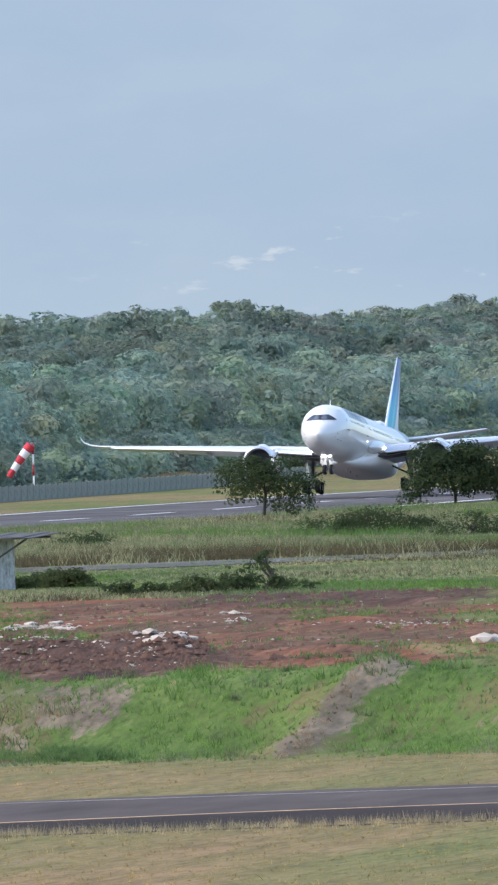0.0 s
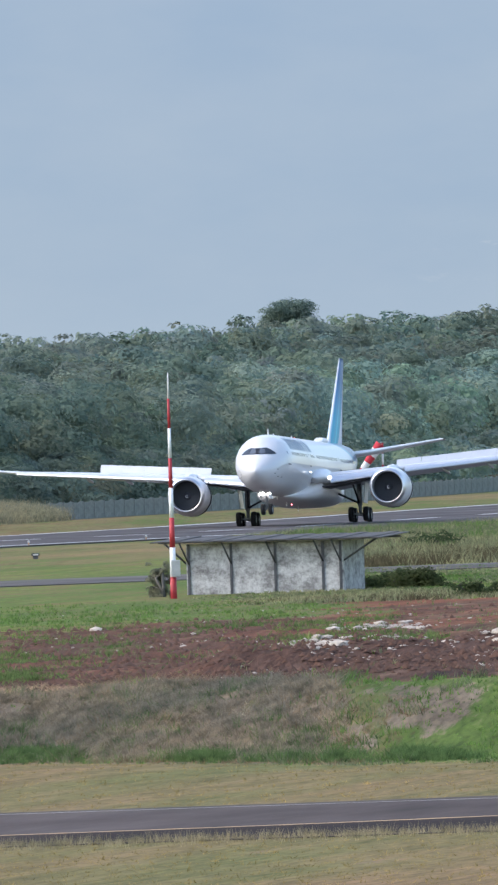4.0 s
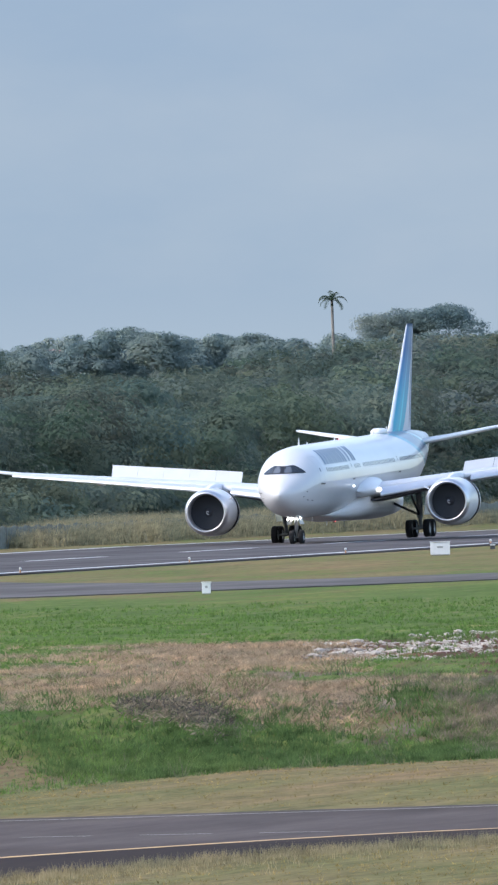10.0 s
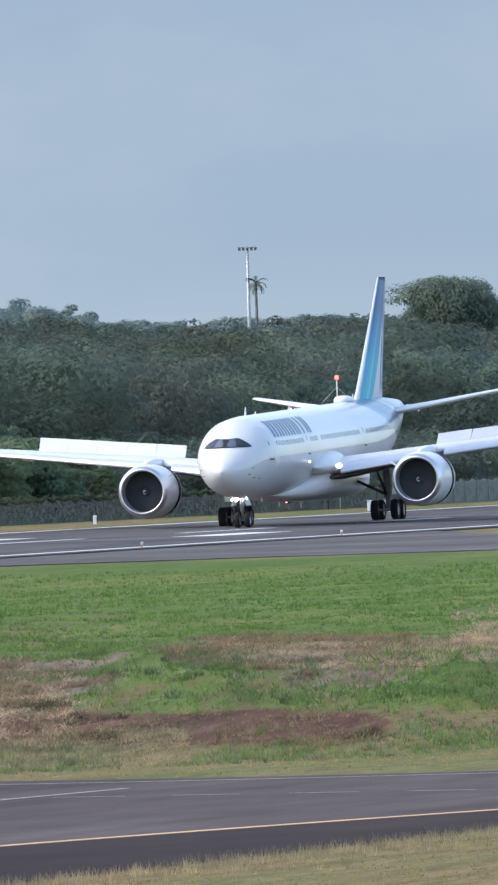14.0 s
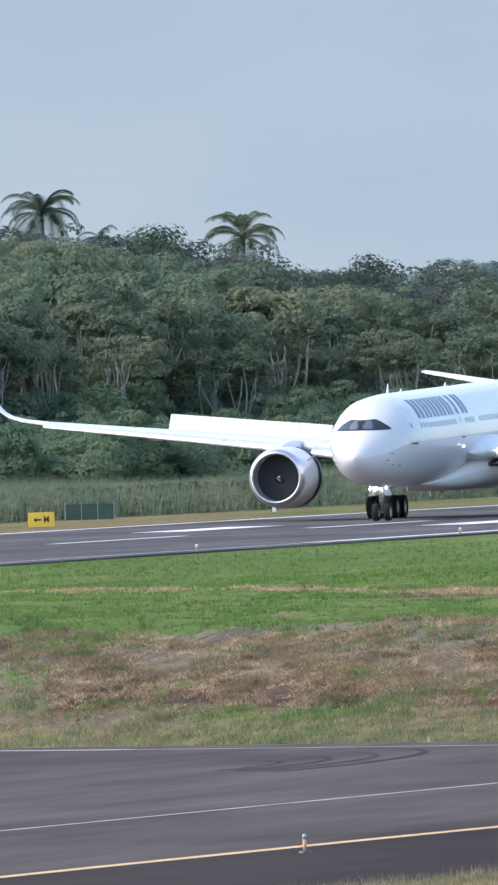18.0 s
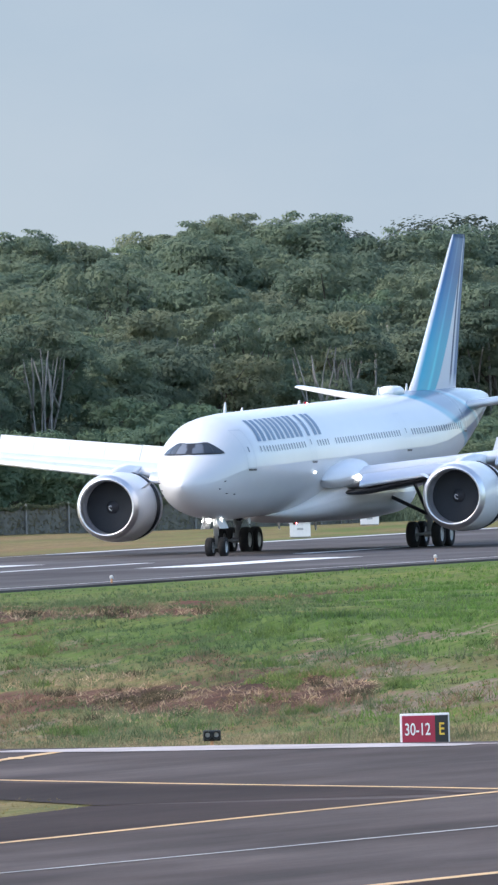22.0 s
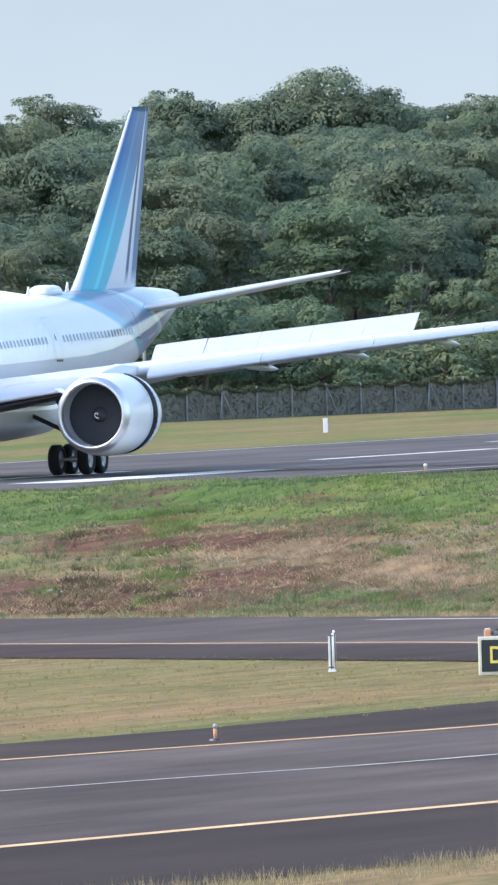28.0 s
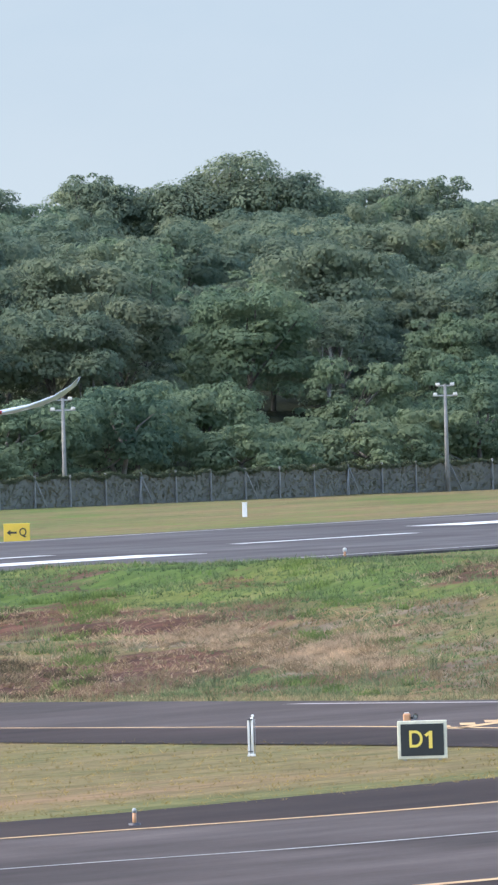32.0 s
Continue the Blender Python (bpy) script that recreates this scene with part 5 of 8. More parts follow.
def moving_parts():
    """Spoilers rise after touchdown and the reverser cowls slide back."""
    for sp, o, hinge in SPOILERS:
        rows = [(t, Matrix.Translation(o) @ Matrix.Rotation(radians(a), 4, hinge)) for t, a in ((0, 0), (1.1, 0), (1.9, 42), (3.0, 45), (32, 45))]
        walk(sp, rows)
    for c in REVERSERS:
        walk(c, [(t, Matrix.Translation((-a, 0, 0))) for t, a in ((0, 0), (2.0, 0), (3.8, 0.72), (32, 0.72))])


BEACONS = []


def beacons():
    """Red lenses, each with a lit reflector that turns inside its rim."""
    for x, up in ((25.5, 1), (22.5, -1)):
        c, hh, hw = hull(x)
        z = c + hh - 0.03 if up > 0 else 1.62
        lens = part("beacon", lathe("beacon", ((0.0, 0.12), (0.06 * up, 0.11), (0.14 * up, 0.06), (0.16 * up, 0.0)), M["lens_red"], 12, "z"), airliner, "small dark red beacon lens", Matrix.Translation((NOSE - x, 0, z)))
        rows = [[(0.13 * math.cos(w), 0.13 * math.sin(w), zz) for w in np.linspace(-0.3, 0.3, 5)] for zz in (-0.1, 0.1)]
        BEACONS.append(part("reflector", patch("reflector", rows, M["beacon_glow"]), lens, "lit red turning reflector"))


M["lens_red"] = surface("dark_red_lens", (0.1, 0.012, 0.014), 0.2, 0, 0.05)
M["beacon_glow"] = glow("lit_beacon", (1.0, 0.1, 0.13), 24.0)
beacons()

# ---- the sky's far backdrop ----
def build_backdrop():
    m, n, l, b = nodes_of("hazy_sky")
    n.remove(b)
    em = n.new("ShaderNodeEmission")
    l.new(em.outputs[0], n["Material Output"].inputs["Surface"])
    pos = n.new("ShaderNodeNewGeometry").outputs["Position"]
    sep = n.new("ShaderNodeSeparateXYZ")
    l.new(pos, sep.inputs[0])
    up = n.new("ShaderNodeMapRange")
    up.inputs["From Min"].default_value, up.inputs["From Max"].default_value = 5, 115
    l.new(sep.outputs[2], up.inputs["Value"])
    low = ramp(n, l, up.outputs["Result"], ((0.0, (0.515, 0.625, 0.725)), (0.3, (0.415, 0.535, 0.675)), (1.0, (0.39, 0.515, 0.68))))
    side = n.new("ShaderNodeMapRange")
    side.inputs["From Min"].default_value, side.inputs["From Max"].default_value = -1020, -1330
    l.new(sep.outputs[0], side.inputs["Value"])
    left = ramp(n, l, up.outputs["Result"], ((0.0, (0.588, 0.67, 0.718)), (0.5, (0.508, 0.603, 0.693)), (1.0, (0.455, 0.565, 0.682))))
    col = mix(n, l, side.outputs["Result"], low.outputs["Color"], left.outputs["Color"])
    mp = n.new("ShaderNodeMapping")
    mp.inputs["Scale"].default_value = (0.010, 0.010, 0.022)
    l.new(pos, mp.inputs["Vector"])
    veil = ramp(n, l, noise_node(n, l, mp.outputs["Vector"], 1.0, 5.0, 0.55).outputs["Fac"], ((0.45, (0, 0, 0)), (0.8, (0.42, 0.42, 0.42))))
    col = mix(n, l, veil.outputs["Color"], col, (0.6, 0.67, 0.74))
    mp2 = n.new("ShaderNodeMapping")
    mp2.inputs["Scale"].default_value = (0.08, 0.08, 0.24)
    l.new(pos, mp2.inputs["Vector"])
    puff = ramp(n, l, noise_node(n, l, mp2.outputs["Vector"], 1.0, 4.0, 0.6).outputs["Fac"], ((0.63, (0, 0, 0)), (0.72, (0.75, 0.75, 0.75))))
    belt = ramp(n, l, up.outputs["Result"], ((0.2, (0, 0, 0)), (0.25, (1, 1, 1)), (0.34, (1, 1, 1)), (0.42, (0, 0, 0))))
    east = n.new("ShaderNodeMapRange")
    east.inputs["From Min"].default_value, east.inputs["From Max"].default_value = -690, -640
    l.new(sep.outputs[0], east.inputs["Value"])
    few = mix(n, l, 1.0, mix(n, l, 1.0, puff.outputs["Color"], belt.outputs["Color"], "MULTIPLY"), east.outputs["Result"], "MULTIPLY")
    col = mix(n, l, few, col, (0.68, 0.73, 0.79))
    l.new(col, em.inputs["Color"])
    em.inputs["Strength"].default_value = 0.379
    bs = np.linspace(2, 24, 23)
    vs, fs = [], []
    for bb in bs:
        x, y = polar(bb, 4800)
        vs += [(x, y, -60), (x, y, 260)]
    for i in range(len(bs) - 1):
        fs.append((2 * i, 2 * i + 1, 2 * i + 3, 2 * i + 2))
    tagged(new("backdrop", mesh_of("backdrop", vs, fs, m)), "pale blue-grey hazy sky", "sky", kind="structure")


build_backdrop()


# ---- trees ----
def fast_mesh(name, v, f, material):
    """A mesh from arrays of vertices and quads."""
    me = bpy.data.meshes.new(name)
    me.vertices.add(len(v))
    me.vertices.foreach_set("co", np.ascontiguousarray(v, np.float32).ravel())
    me.loops.add(f.size)
    me.loops.foreach_set("vertex_index", np.ascontiguousarray(f, np.int32).ravel())
    me.polygons.add(len(f))
    me.polygons.foreach_set("loop_start", np.arange(0, f.size, f.shape[1], dtype=np.int32))
    me.update(calc_edges=True)
    me.materials.append(material)
    return me


def leaf_cloud(centres, radii, per, size, rng, squash=0.6, ruffle=0.24):
    """Leaf cards scattered over the shells of clumps. Returns vertices and quads."""
    out = []
    for c, r in zip(centres, radii):
        k = max(5, int(per * r * r))
        d = rng.normal(size=(k, 3))
        d /= np.linalg.norm(d, axis=1)[:, None]
        d[:, 2] = np.where(d[:, 2] < -0.5, -d[:, 2], d[:, 2])
        p = np.array(c) + d * (r * rng.uniform(0.6, 1.15, (k, 1))) * np.array([1, 1, squash])
        nrm = d + rng.normal(scale=ruffle, size=(k, 3)) + np.array([0, 0, 0.4])
        nrm /= np.linalg.norm(nrm, axis=1)[:, None]
        a = np.cross(nrm, rng.normal(size=(k, 3)))
        a /= np.linalg.norm(a, axis=1)[:, None]
        b = np.cross(nrm, a)
        s = size * rng.uniform(0.55, 1.4, (k, 1))
        a, b = a * s, b * s * 0.75
        out.append(np.stack([p - a, p + a * 0.7 + b, p + a * 0.5 - b], 1).reshape(-1, 3))
    v = np.concatenate(out)
    return v, np.arange(len(v)).reshape(-1, 3)


def tree_data(h, w, rng, per=100, size=0.135, clumps=20, flat=0.5, squash=0.62, big=1.0, ruffle=0.24):
    """A broad tropical tree's crown, in layered clumps."""
    cs, rs = [], []
    for i in range(clumps):
        a, q = rng.uniform(0, 2 * math.pi), math.sqrt(rng.uniform(0, 1))
        r = w * (0.055 + 0.12 * rng.uniform() ** 1.6) * big
        z = h - r * squash - h * flat * (0.3 + 0.7 * q * q) * rng.uniform(0, 1) ** 0.8 - 0.06 * h * rng.uniform() * q
        cs.append((0.42 * w * q * math.cos(a), 0.42 * w * q * math.sin(a), max(z, 0.6)))
        rs.append(r)
    return leaf_cloud(cs, rs, per, size, rng, squash, ruffle), cs


def trunk_mesh(h, cs, rng, material):
    """Trunk with limbs to some clumps."""
    vs, fs = [], []

    def limb(p, r):
        n, o = 6, len(vs)
        p = [Vector(q) for q in p]
        for i, q in enumerate(p):
            for k in range(n):
                w = 2 * math.pi * k / n
                vs.append((q.x + r[i] * math.cos(w), q.y + r[i] * math.sin(w), q.z))
        for i in range(len(p) - 1):
            for k in range(n):
                fs.append((o + i * n + k, o + i * n + (k + 1) % n, o + (i + 1) * n + (k + 1) % n, o + (i + 1) * n + k))

    lean = rng.normal(scale=0.3, size=2)
    fork = (lean[0], lean[1], h * 0.4)
    limb([(0, 0, -0.8), (lean[0] * 0.3 + 0.1, lean[1] * 0.3, h * 0.2), fork], (0.2, 0.15, 0.13))
    for c in cs[:8]:
        mid = ((fork[0] + c[0]) / 2 + rng.normal(scale=0.35), (fork[1] + c[1]) / 2 + rng.normal(scale=0.35), (fork[2] + c[2]) / 2 + 0.2)
        limb([fork, mid, c], (0.1, 0.075, 0.03))
    return mesh_of("trunk", vs, fs, material, True)


def make_tree(name, h, w, leaf, label, seed, group, bark="bark", **kw):
    rng = np.random.default_rng(seed)
    (v, f), cs = tree_data(h, w, rng, **kw)
    t = tagged(new(name), label, name, group)
    part("trunk", trunk_mesh(h, cs, rng, M[bark]), t, "pale grey bark" if bark == "bark" else "dark bark")
    part("crown", fast_mesh("crown", v, f, M[leaf]), t)
    return t


CROWNS = (
    (11.5, 10.0, "leaf_a", "tall broad-leaved tree with a dense dark green crown", 52, 0.85),
    (10.0, 9.0, "leaf_b", "olive-green forest tree with a spreading uneven crown", 46, 0.8),
    (12.0, 8.0, "leaf_a", "tall dark forest tree with pale bare limbs", 36, 0.7),
    (9.0, 9.5, "leaf_b", "grey-green tree with a flat open crown", 42, 0.7),
    (11.0, 11.0, "leaf_a", "wide dark green tree with a layered crown", 54, 0.9),
    (10.5, 9.0, "leaf_c", "mid-green leafy tree with a rounded crown", 46, 0.9))
KINDS = [make_tree("tree", h, w, lf, lb, 20 + i, "trees of the wood", clumps=cl * 2, flat=fl, squash=0.5, per=180, size=0.138) for i, (h, w, lf, lb, cl, fl) in enumerate(CROWNS)]
HILL = [make_tree("hill_tree", h, w, lf, lb + " uphill", 120 + i, "trees along the top of the rise", clumps=cl * 2 + 20, flat=fl * 0.85, per=190, size=0.138, squash=0.5) for i, (h, w, lf, lb, cl, fl) in enumerate(CROWNS)]
for t in HILL:
    t["category"] = "tree"
SHRUBS = [make_tree("shrub", h, w, lf, lb, 40 + i, "shrubs along the wood", clumps=cl * 2, flat=0.95, size=0.13, per=220, squash=0.5) for i, (h, w, lf, lb, cl) in enumerate((
    (5.6, 8.0, "leaf_c", "fresh green shrub thicket hung with creepers at the wood's edge", 30),
    (4.6, 7.5, "leaf_c", "low leafy green shrub at the wood's edge", 26),
    (6.4, 7.0, "leaf_c", "tall fresh green shrub at the wood's edge", 28)))]


def plant_wood():
    """Rows of trees up the wooded rise, the nearer ones singly, the rest as one far wood."""
    far_wood, tones, singles = {"leaf_d": [], "leaf_e": []}, {"leaf_d": [], "leaf_e": []}, {"tree": 0, "shrub": 0, "hill": 0}
    rng = np.random.default_rng(11)
    for row, share in enumerate((0.0, 0.07, 0.15, 0.25, 0.36, 0.48, 0.6, 0.74, 0.9)):
        y = 1110.0 + rng.uniform(0, 8)
        while y < 4100:
            b0 = math.degrees(math.atan2(-float(wood_edge(y)), y))
            px = float(wood_edge(y)) - 3 - share * float(np.interp(b0, (9, 13), (55, 110))) + rng.normal(scale=1.6)
            step = 4.6 if row < 2 else 7.4 if row < 6 else 5.6
            y += step * rng.uniform(0.75, 1.3) * float(np.interp(y, (1700, 2000, 3000), (1, 1.15, 1.7)))
            b = math.degrees(math.atan2(-px, y))
            if not 6.6 < b < 18.3:
                continue
            z = float(height(px, y))
            sc = rng.uniform(0.82, 1.15) if row < 6 else rng.uniform(0.8, 0.96) + 0.11 * float(wave(px, y, 0.055, 3.0)) - (0.07 if y < 1640 else 0.0)
            low = row < 2
            top = row >= 5
            k = (SHRUBS if low else HILL if top else KINDS)[int(rng.integers(3 if low else 6))]
            kind = "shrub" if low else "hill" if top else "tree"
            if y < 1640 and singles[kind] < 295:
                copy_thing(k, pose(px, y, z - 0.2, 0, 0, rng.uniform(0, 360)) @ Matrix.Diagonal((sc, sc, sc * rng.uniform(0.9, 1.1), 1)))
                singles[kind] += 1
            else:
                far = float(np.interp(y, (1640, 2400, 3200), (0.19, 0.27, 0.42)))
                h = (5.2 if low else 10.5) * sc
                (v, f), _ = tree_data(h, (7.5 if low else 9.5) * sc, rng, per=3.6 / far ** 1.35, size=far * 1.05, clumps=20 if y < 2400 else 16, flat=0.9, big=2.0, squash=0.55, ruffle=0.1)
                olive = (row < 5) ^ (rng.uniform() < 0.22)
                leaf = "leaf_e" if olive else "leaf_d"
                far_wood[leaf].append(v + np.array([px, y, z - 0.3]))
                # tone grows lighter with distance: haze put into the crowns' colour
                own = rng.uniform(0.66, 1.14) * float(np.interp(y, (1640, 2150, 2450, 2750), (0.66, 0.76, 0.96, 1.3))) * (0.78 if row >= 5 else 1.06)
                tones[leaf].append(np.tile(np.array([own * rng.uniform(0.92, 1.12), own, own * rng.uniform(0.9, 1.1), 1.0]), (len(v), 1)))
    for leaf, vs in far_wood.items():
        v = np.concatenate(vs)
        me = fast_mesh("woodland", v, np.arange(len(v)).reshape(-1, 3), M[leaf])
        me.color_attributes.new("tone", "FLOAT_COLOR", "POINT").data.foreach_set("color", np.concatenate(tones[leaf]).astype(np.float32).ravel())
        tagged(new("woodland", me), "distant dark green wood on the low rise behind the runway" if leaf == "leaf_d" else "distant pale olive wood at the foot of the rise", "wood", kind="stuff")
    for k in KINDS + HILL + SHRUBS:
        for o in (k, *k.children):
            bpy.data.objects.remove(o)


plant_wood()


def stemmed_tree(seed):
    """A tall thin-crowned tree on several bare, winding, pale stems."""
    rng = np.random.default_rng(seed)
    h, w = float(rng.uniform(10.5, 12.0)), float(rng.uniform(5.0, 6.5))
    (v, f), cs = tree_data(h, w, rng, clumps=34, flat=0.26, squash=0.45, per=180, size=0.138)
    t = tagged(new("tree"), "slender pale-stemmed tree with a thin high crown", "tree", "pale trees at the wood's edge")
    for k in range(int(rng.integers(2, 5))):
        a, out = float(rng.uniform(0, 2 * math.pi)), float(rng.uniform(0.5, 2.2))
        pts = []
        for u in np.linspace(0, 1, 9).tolist():
            q = out * u ** 1.6
            pts.append((0.3 * math.cos(a) + q * math.cos(a) + 0.3 * math.sin(8 * u + 2 * k + seed) * u, 0.3 * math.sin(a) + q * math.sin(a), -0.5 + (h * 0.86) * u))
        part("stem", tube("stem", pts, [0.09 - 0.007 * u for u in range(9)], M["bark_pale"], 6), t, "pale winding stem")
        fork = Vector(pts[5])
        tip = fork + Vector((rng.uniform(-1.4, 1.4), rng.uniform(-0.6, 0.6), h * 0.28))
        part("limb", tube("limb", (fork, fork.lerp(tip, 0.5) + Vector((0.2, 0, 0.1)), tip), (0.085, 0.065, 0.03), M["bark_pale"], 5), t)
    part("crown", fast_mesh("crown", v, f, M["leaf_b"]), t)
    return t


M["bark_pale"] = bark_mat("whitish_bark", (0.36, 0.345, 0.32))
POLES = [stemmed_tree(140 + i) for i in range(5)]
rng = np.random.default_rng(31)
for i in range(54):
    y = rng.uniform(1240, 1400) if i % 7 == 0 else rng.uniform(1400, 1600)
    x = float(wood_edge(y)) - rng.uniform(11.0, 24.0)
    sc = rng.uniform(0.85, 1.12)
    copy_thing(POLES[i % 5], pose(x, y, float(height(x, y)) - 0.2, 0, 0, rng.uniform(0, 360)) @ Matrix.Diagonal((sc, sc, sc, 1)))
for k in POLES:
    for o in (k, *k.children):
        bpy.data.objects.remove(o)

# ---- small things of the airfield ----
def spot(x, y, lift=0.0):
    """A pose on the ground that faces the terrace."""
    return pose(x, y, float(height(x, y)) + lift, 0, 0, math.degrees(math.atan2(-x, y)))


def letters(text, size, material, parent, x, z, y=-0.1, wide=0.85):
    """Lettering on an upright board, seen from -y."""
    cu = bpy.data.curves.new("text", "FONT")
    cu.body, cu.size, cu.align_x, cu.align_y, cu.extrude = text, size, "CENTER", "CENTER", 0.004
    cu.offset = 0.012 * size
    tmp = new("text", cu)
    me = bpy.data.meshes.new_from_object(tmp)
    bpy.data.objects.remove(tmp)
    me.materials.clear()
    me.materials.append(material)
    return part("lettering", me, parent, "", Matrix.Translation((x, y, z)) @ Matrix.Rotation(math.pi / 2, 4, "X") @ Matrix.Diagonal((wide, 1, 1, 1)))


def board(name, w, h, material, frame_material, label, m, legs=0.16, rim=0.06):
    t = tagged(new(name), label, "sign")
    t.matrix_basis = m
    for s in (-1, 1):
        part("leg", box("leg", 0.08, 0.08, legs + 0.12, M["steel"], (s * w * 0.35, 0, -0.1)), t)
    part("frame", box("frame", w, 0.16, h, frame_material, (0, 0, legs), 0.015), t)
    face = part("panel", box("panel", w - 2 * rim, 0.02, h - 2 * rim, material, (0, -0.085, legs + rim)), t)
    return t, legs + h / 2


def arrow(parent, x, z, s, material):
    vs = [(-0.5, 0.0), (-0.12, 0.3), (-0.12, 0.1), (0.5, 0.1), (0.5, -0.1), (-0.12, -0.1), (-0.12, -0.3)]
    vs = [(x + a * s, -0.1, z + b * s) for a, b in vs]
    part("arrow", mesh_of("arrow", vs, [tuple(reversed(range(7)))], material), parent)


M["letter_yellow"] = surface("yellow_lettering", (0.8, 0.64, 0.12), 0.5, 0, 0.05)
s30, zc = board("runway_sign", 1.36, 0.9, M["sign_red"], M["white"], "red runway holding sign with white numbers and a white frame", spot(-154.3, 585.0), 0.16)
part("location_panel", box("location_panel", 0.36, 0.02, 0.78, M["sign_black"], (0.46, -0.09, 0.22)), s30)
letters("30-12", 0.47, M["white"], s30, -0.2, zc, -0.105, 0.66)
letters("E", 0.48, M["yellow"], s30, 0.46, zc, -0.115, 0.7)
d1, zc = board("taxiway_sign", 1.2, 0.93, M["sign_black"], surface("pale_yellow_rim", (0.68, 0.66, 0.52), 0.5), "black taxiway location sign with yellow letters and a pale rim", spot(-149.8, 511.2), 0.03, 0.08)
letters("D", 0.58, M["letter_yellow"], d1, -0.16, zc, -0.105)
for w, h, x, z, lean in ((0.085, 0.42, 0.2, -0.21, 0), (0.11, 0.07, 0.14, 0.1, -0.6)):
    part("lettering", box("lettering", w, 0.012, h, M["letter_yellow"], (0, 0, 0)), d1, "", Matrix.Translation((x, -0.102, zc + z)) @ Matrix.Rotation(lean, 4, "Y"))
for ch, x, y in (("Q", -325.2, 1039.6), ("M", -333.4, 1300.4)):
    t, zc = board("direction_sign", 1.3 if ch == "Q" else 1.6, 0.9, M["yellow"], M["yellow"], "yellow exit direction sign with a black arrow and letter", spot(x, y), 0.08, 0.03)
    t["group"] = "exit direction signs"
    letters(ch, 0.55, M["sign_black"], t, 0.3, zc, -0.11)
    arrow(t, -0.25, zc, 0.5, M["sign_black"])


def edge_light(x, y, h, s0=1.0, label="short orange taxiway edge light on a stem", head="orange"):
    t = tagged(new("edge_light"), label, "light", "taxiway edge lights")
    t.matrix_basis = spot(x, y, 0.05) @ Matrix.Diagonal((s0, s0, s0, 1))
    part("base", lathe("base", ((-0.1, 0.0), (-0.1, 0.16), (0.02, 0.15), (0.03, 0.05)), M["dark_metal"], 12, "z"), t)
    part("stem", tube("stem", ((0, 0, 0), (0, 0, h * 0.7)), 0.05, M[head], 10), t)
    part("globe", lathe("globe", ((h * 0.7, 0.03), (h * 0.72, 0.06), (h * 0.9, 0.055), (h, 0.03), (h, 0.0)), M["steel"], 12, "z"), t)


for x, y, h in ((-98.8, 584.0, 0.3), (-110.6, 453.0, 0.45), (-138.5, 450.6, 0.4), (-139.5, 586.0, 0.35)):
    edge_light(x, y, h, 0.6 if y > 580 else 0.85)


def guard_light(x, y):
    t = tagged(new("guard_light"), "black twin-lamp runway guard light on a thin orange post", "light")
    t.matrix_basis = spot(x, y)
    part("post", tube("post", ((0, 0, -0.1), (0, 0, 0.42)), 0.05, M["orange"], 10), t)
    part("housing", box("housing", 0.5, 0.22, 0.3, M["sign_black"], (0, 0, 0.4), 0.03), t)
    for s in (-1, 1):
        part("hood", tube("hood", ((s * 0.12, -0.1, 0.57), (s * 0.12, -0.28, 0.56)), (0.1, 0.12), M["sign_black"], 14, True, False), t)
        part("lens", lathe("lens", ((-0.12, 0.0), (-0.11, 0.07), (-0.08, 0.09)), M["smoke_white"], 12, "y"), t, "", Matrix.Translation((s * 0.12, 0, 0.57)))


def stub_light(x, y):
    t = tagged(new("stub_light"), "stubby orange post with a black hooded lamp at its side", "light")
    t.matrix_basis = spot(x, y)
    part("body", box("body", 0.2, 0.2, 0.44, M["orange"], (0, 0, -0.1), 0.03), t)
    part("cap", box("cap", 0.13, 0.14, 0.03, M["smoke_white"], (0, 0, 0.335), 0.01), t)
    part("bracket", box("bracket", 0.12, 0.08, 0.04, M["sign_black"], (0.12, 0, 0.2), 0.01), t)
    part("hood", tube("hood", ((0.19, 0.06, 0.26), (0.21, -0.16, 0.25)), (0.07, 0.09), M["sign_black"], 14, True, False), t)
    part("lens", lathe("lens", ((-0.1, 0.0), (-0.09, 0.04), (-0.06, 0.065)), M["smoke_white"], 12, "y"), t, "", Matrix.Translation((0.21, 0, 0.255)))


guard_light(-161.1, 587.7)
stub_light(-162.6, 553.5)



def post(name, label, x, y, w, h, material, cat="post", sunk=0.1):
    t = tagged(new(name), label, cat)
    t.matrix_basis = spot(x, y)
    part("shaft", box("shaft", w, w * 0.7, h + sunk, material, (0, 0, -sunk), w * 0.08), t)
    part("cap", box("cap", w * 1.15, w * 0.85, 0.04, material, (0, 0, h), 0.01), t)
    return t


whp = tagged(new("marker_post"), "slim white post of two uprights on a small footing", "post")
whp.matrix_basis = spot(-156.8, 520.1)
part("upright", box("upright", 0.055, 0.07, 1.0, M["smoke_white"], (-0.055, 0, -0.08), 0.008), whp)
part("upright", tube("upright", ((0.03, 0, -0.08), (0.03, 0, 0.95), (0.045, -0.02, 0.99), (0.075, -0.03, 1.005)), 0.034, M["white"], 10), whp, "bright white tube with a bent head")
# added strip that makes the gap between the uprights dark
part("backplate", box("backplate", 0.05, 0.03, 0.9, M["dark_metal"], (-0.012, 0.03, 0.0)), whp, "dark strip standing for the gap between the uprights")
part("clamp", box("clamp", 0.13, 0.09, 0.03, M["dark_metal"], (-0.02, 0, 0.89), 0.005), whp)
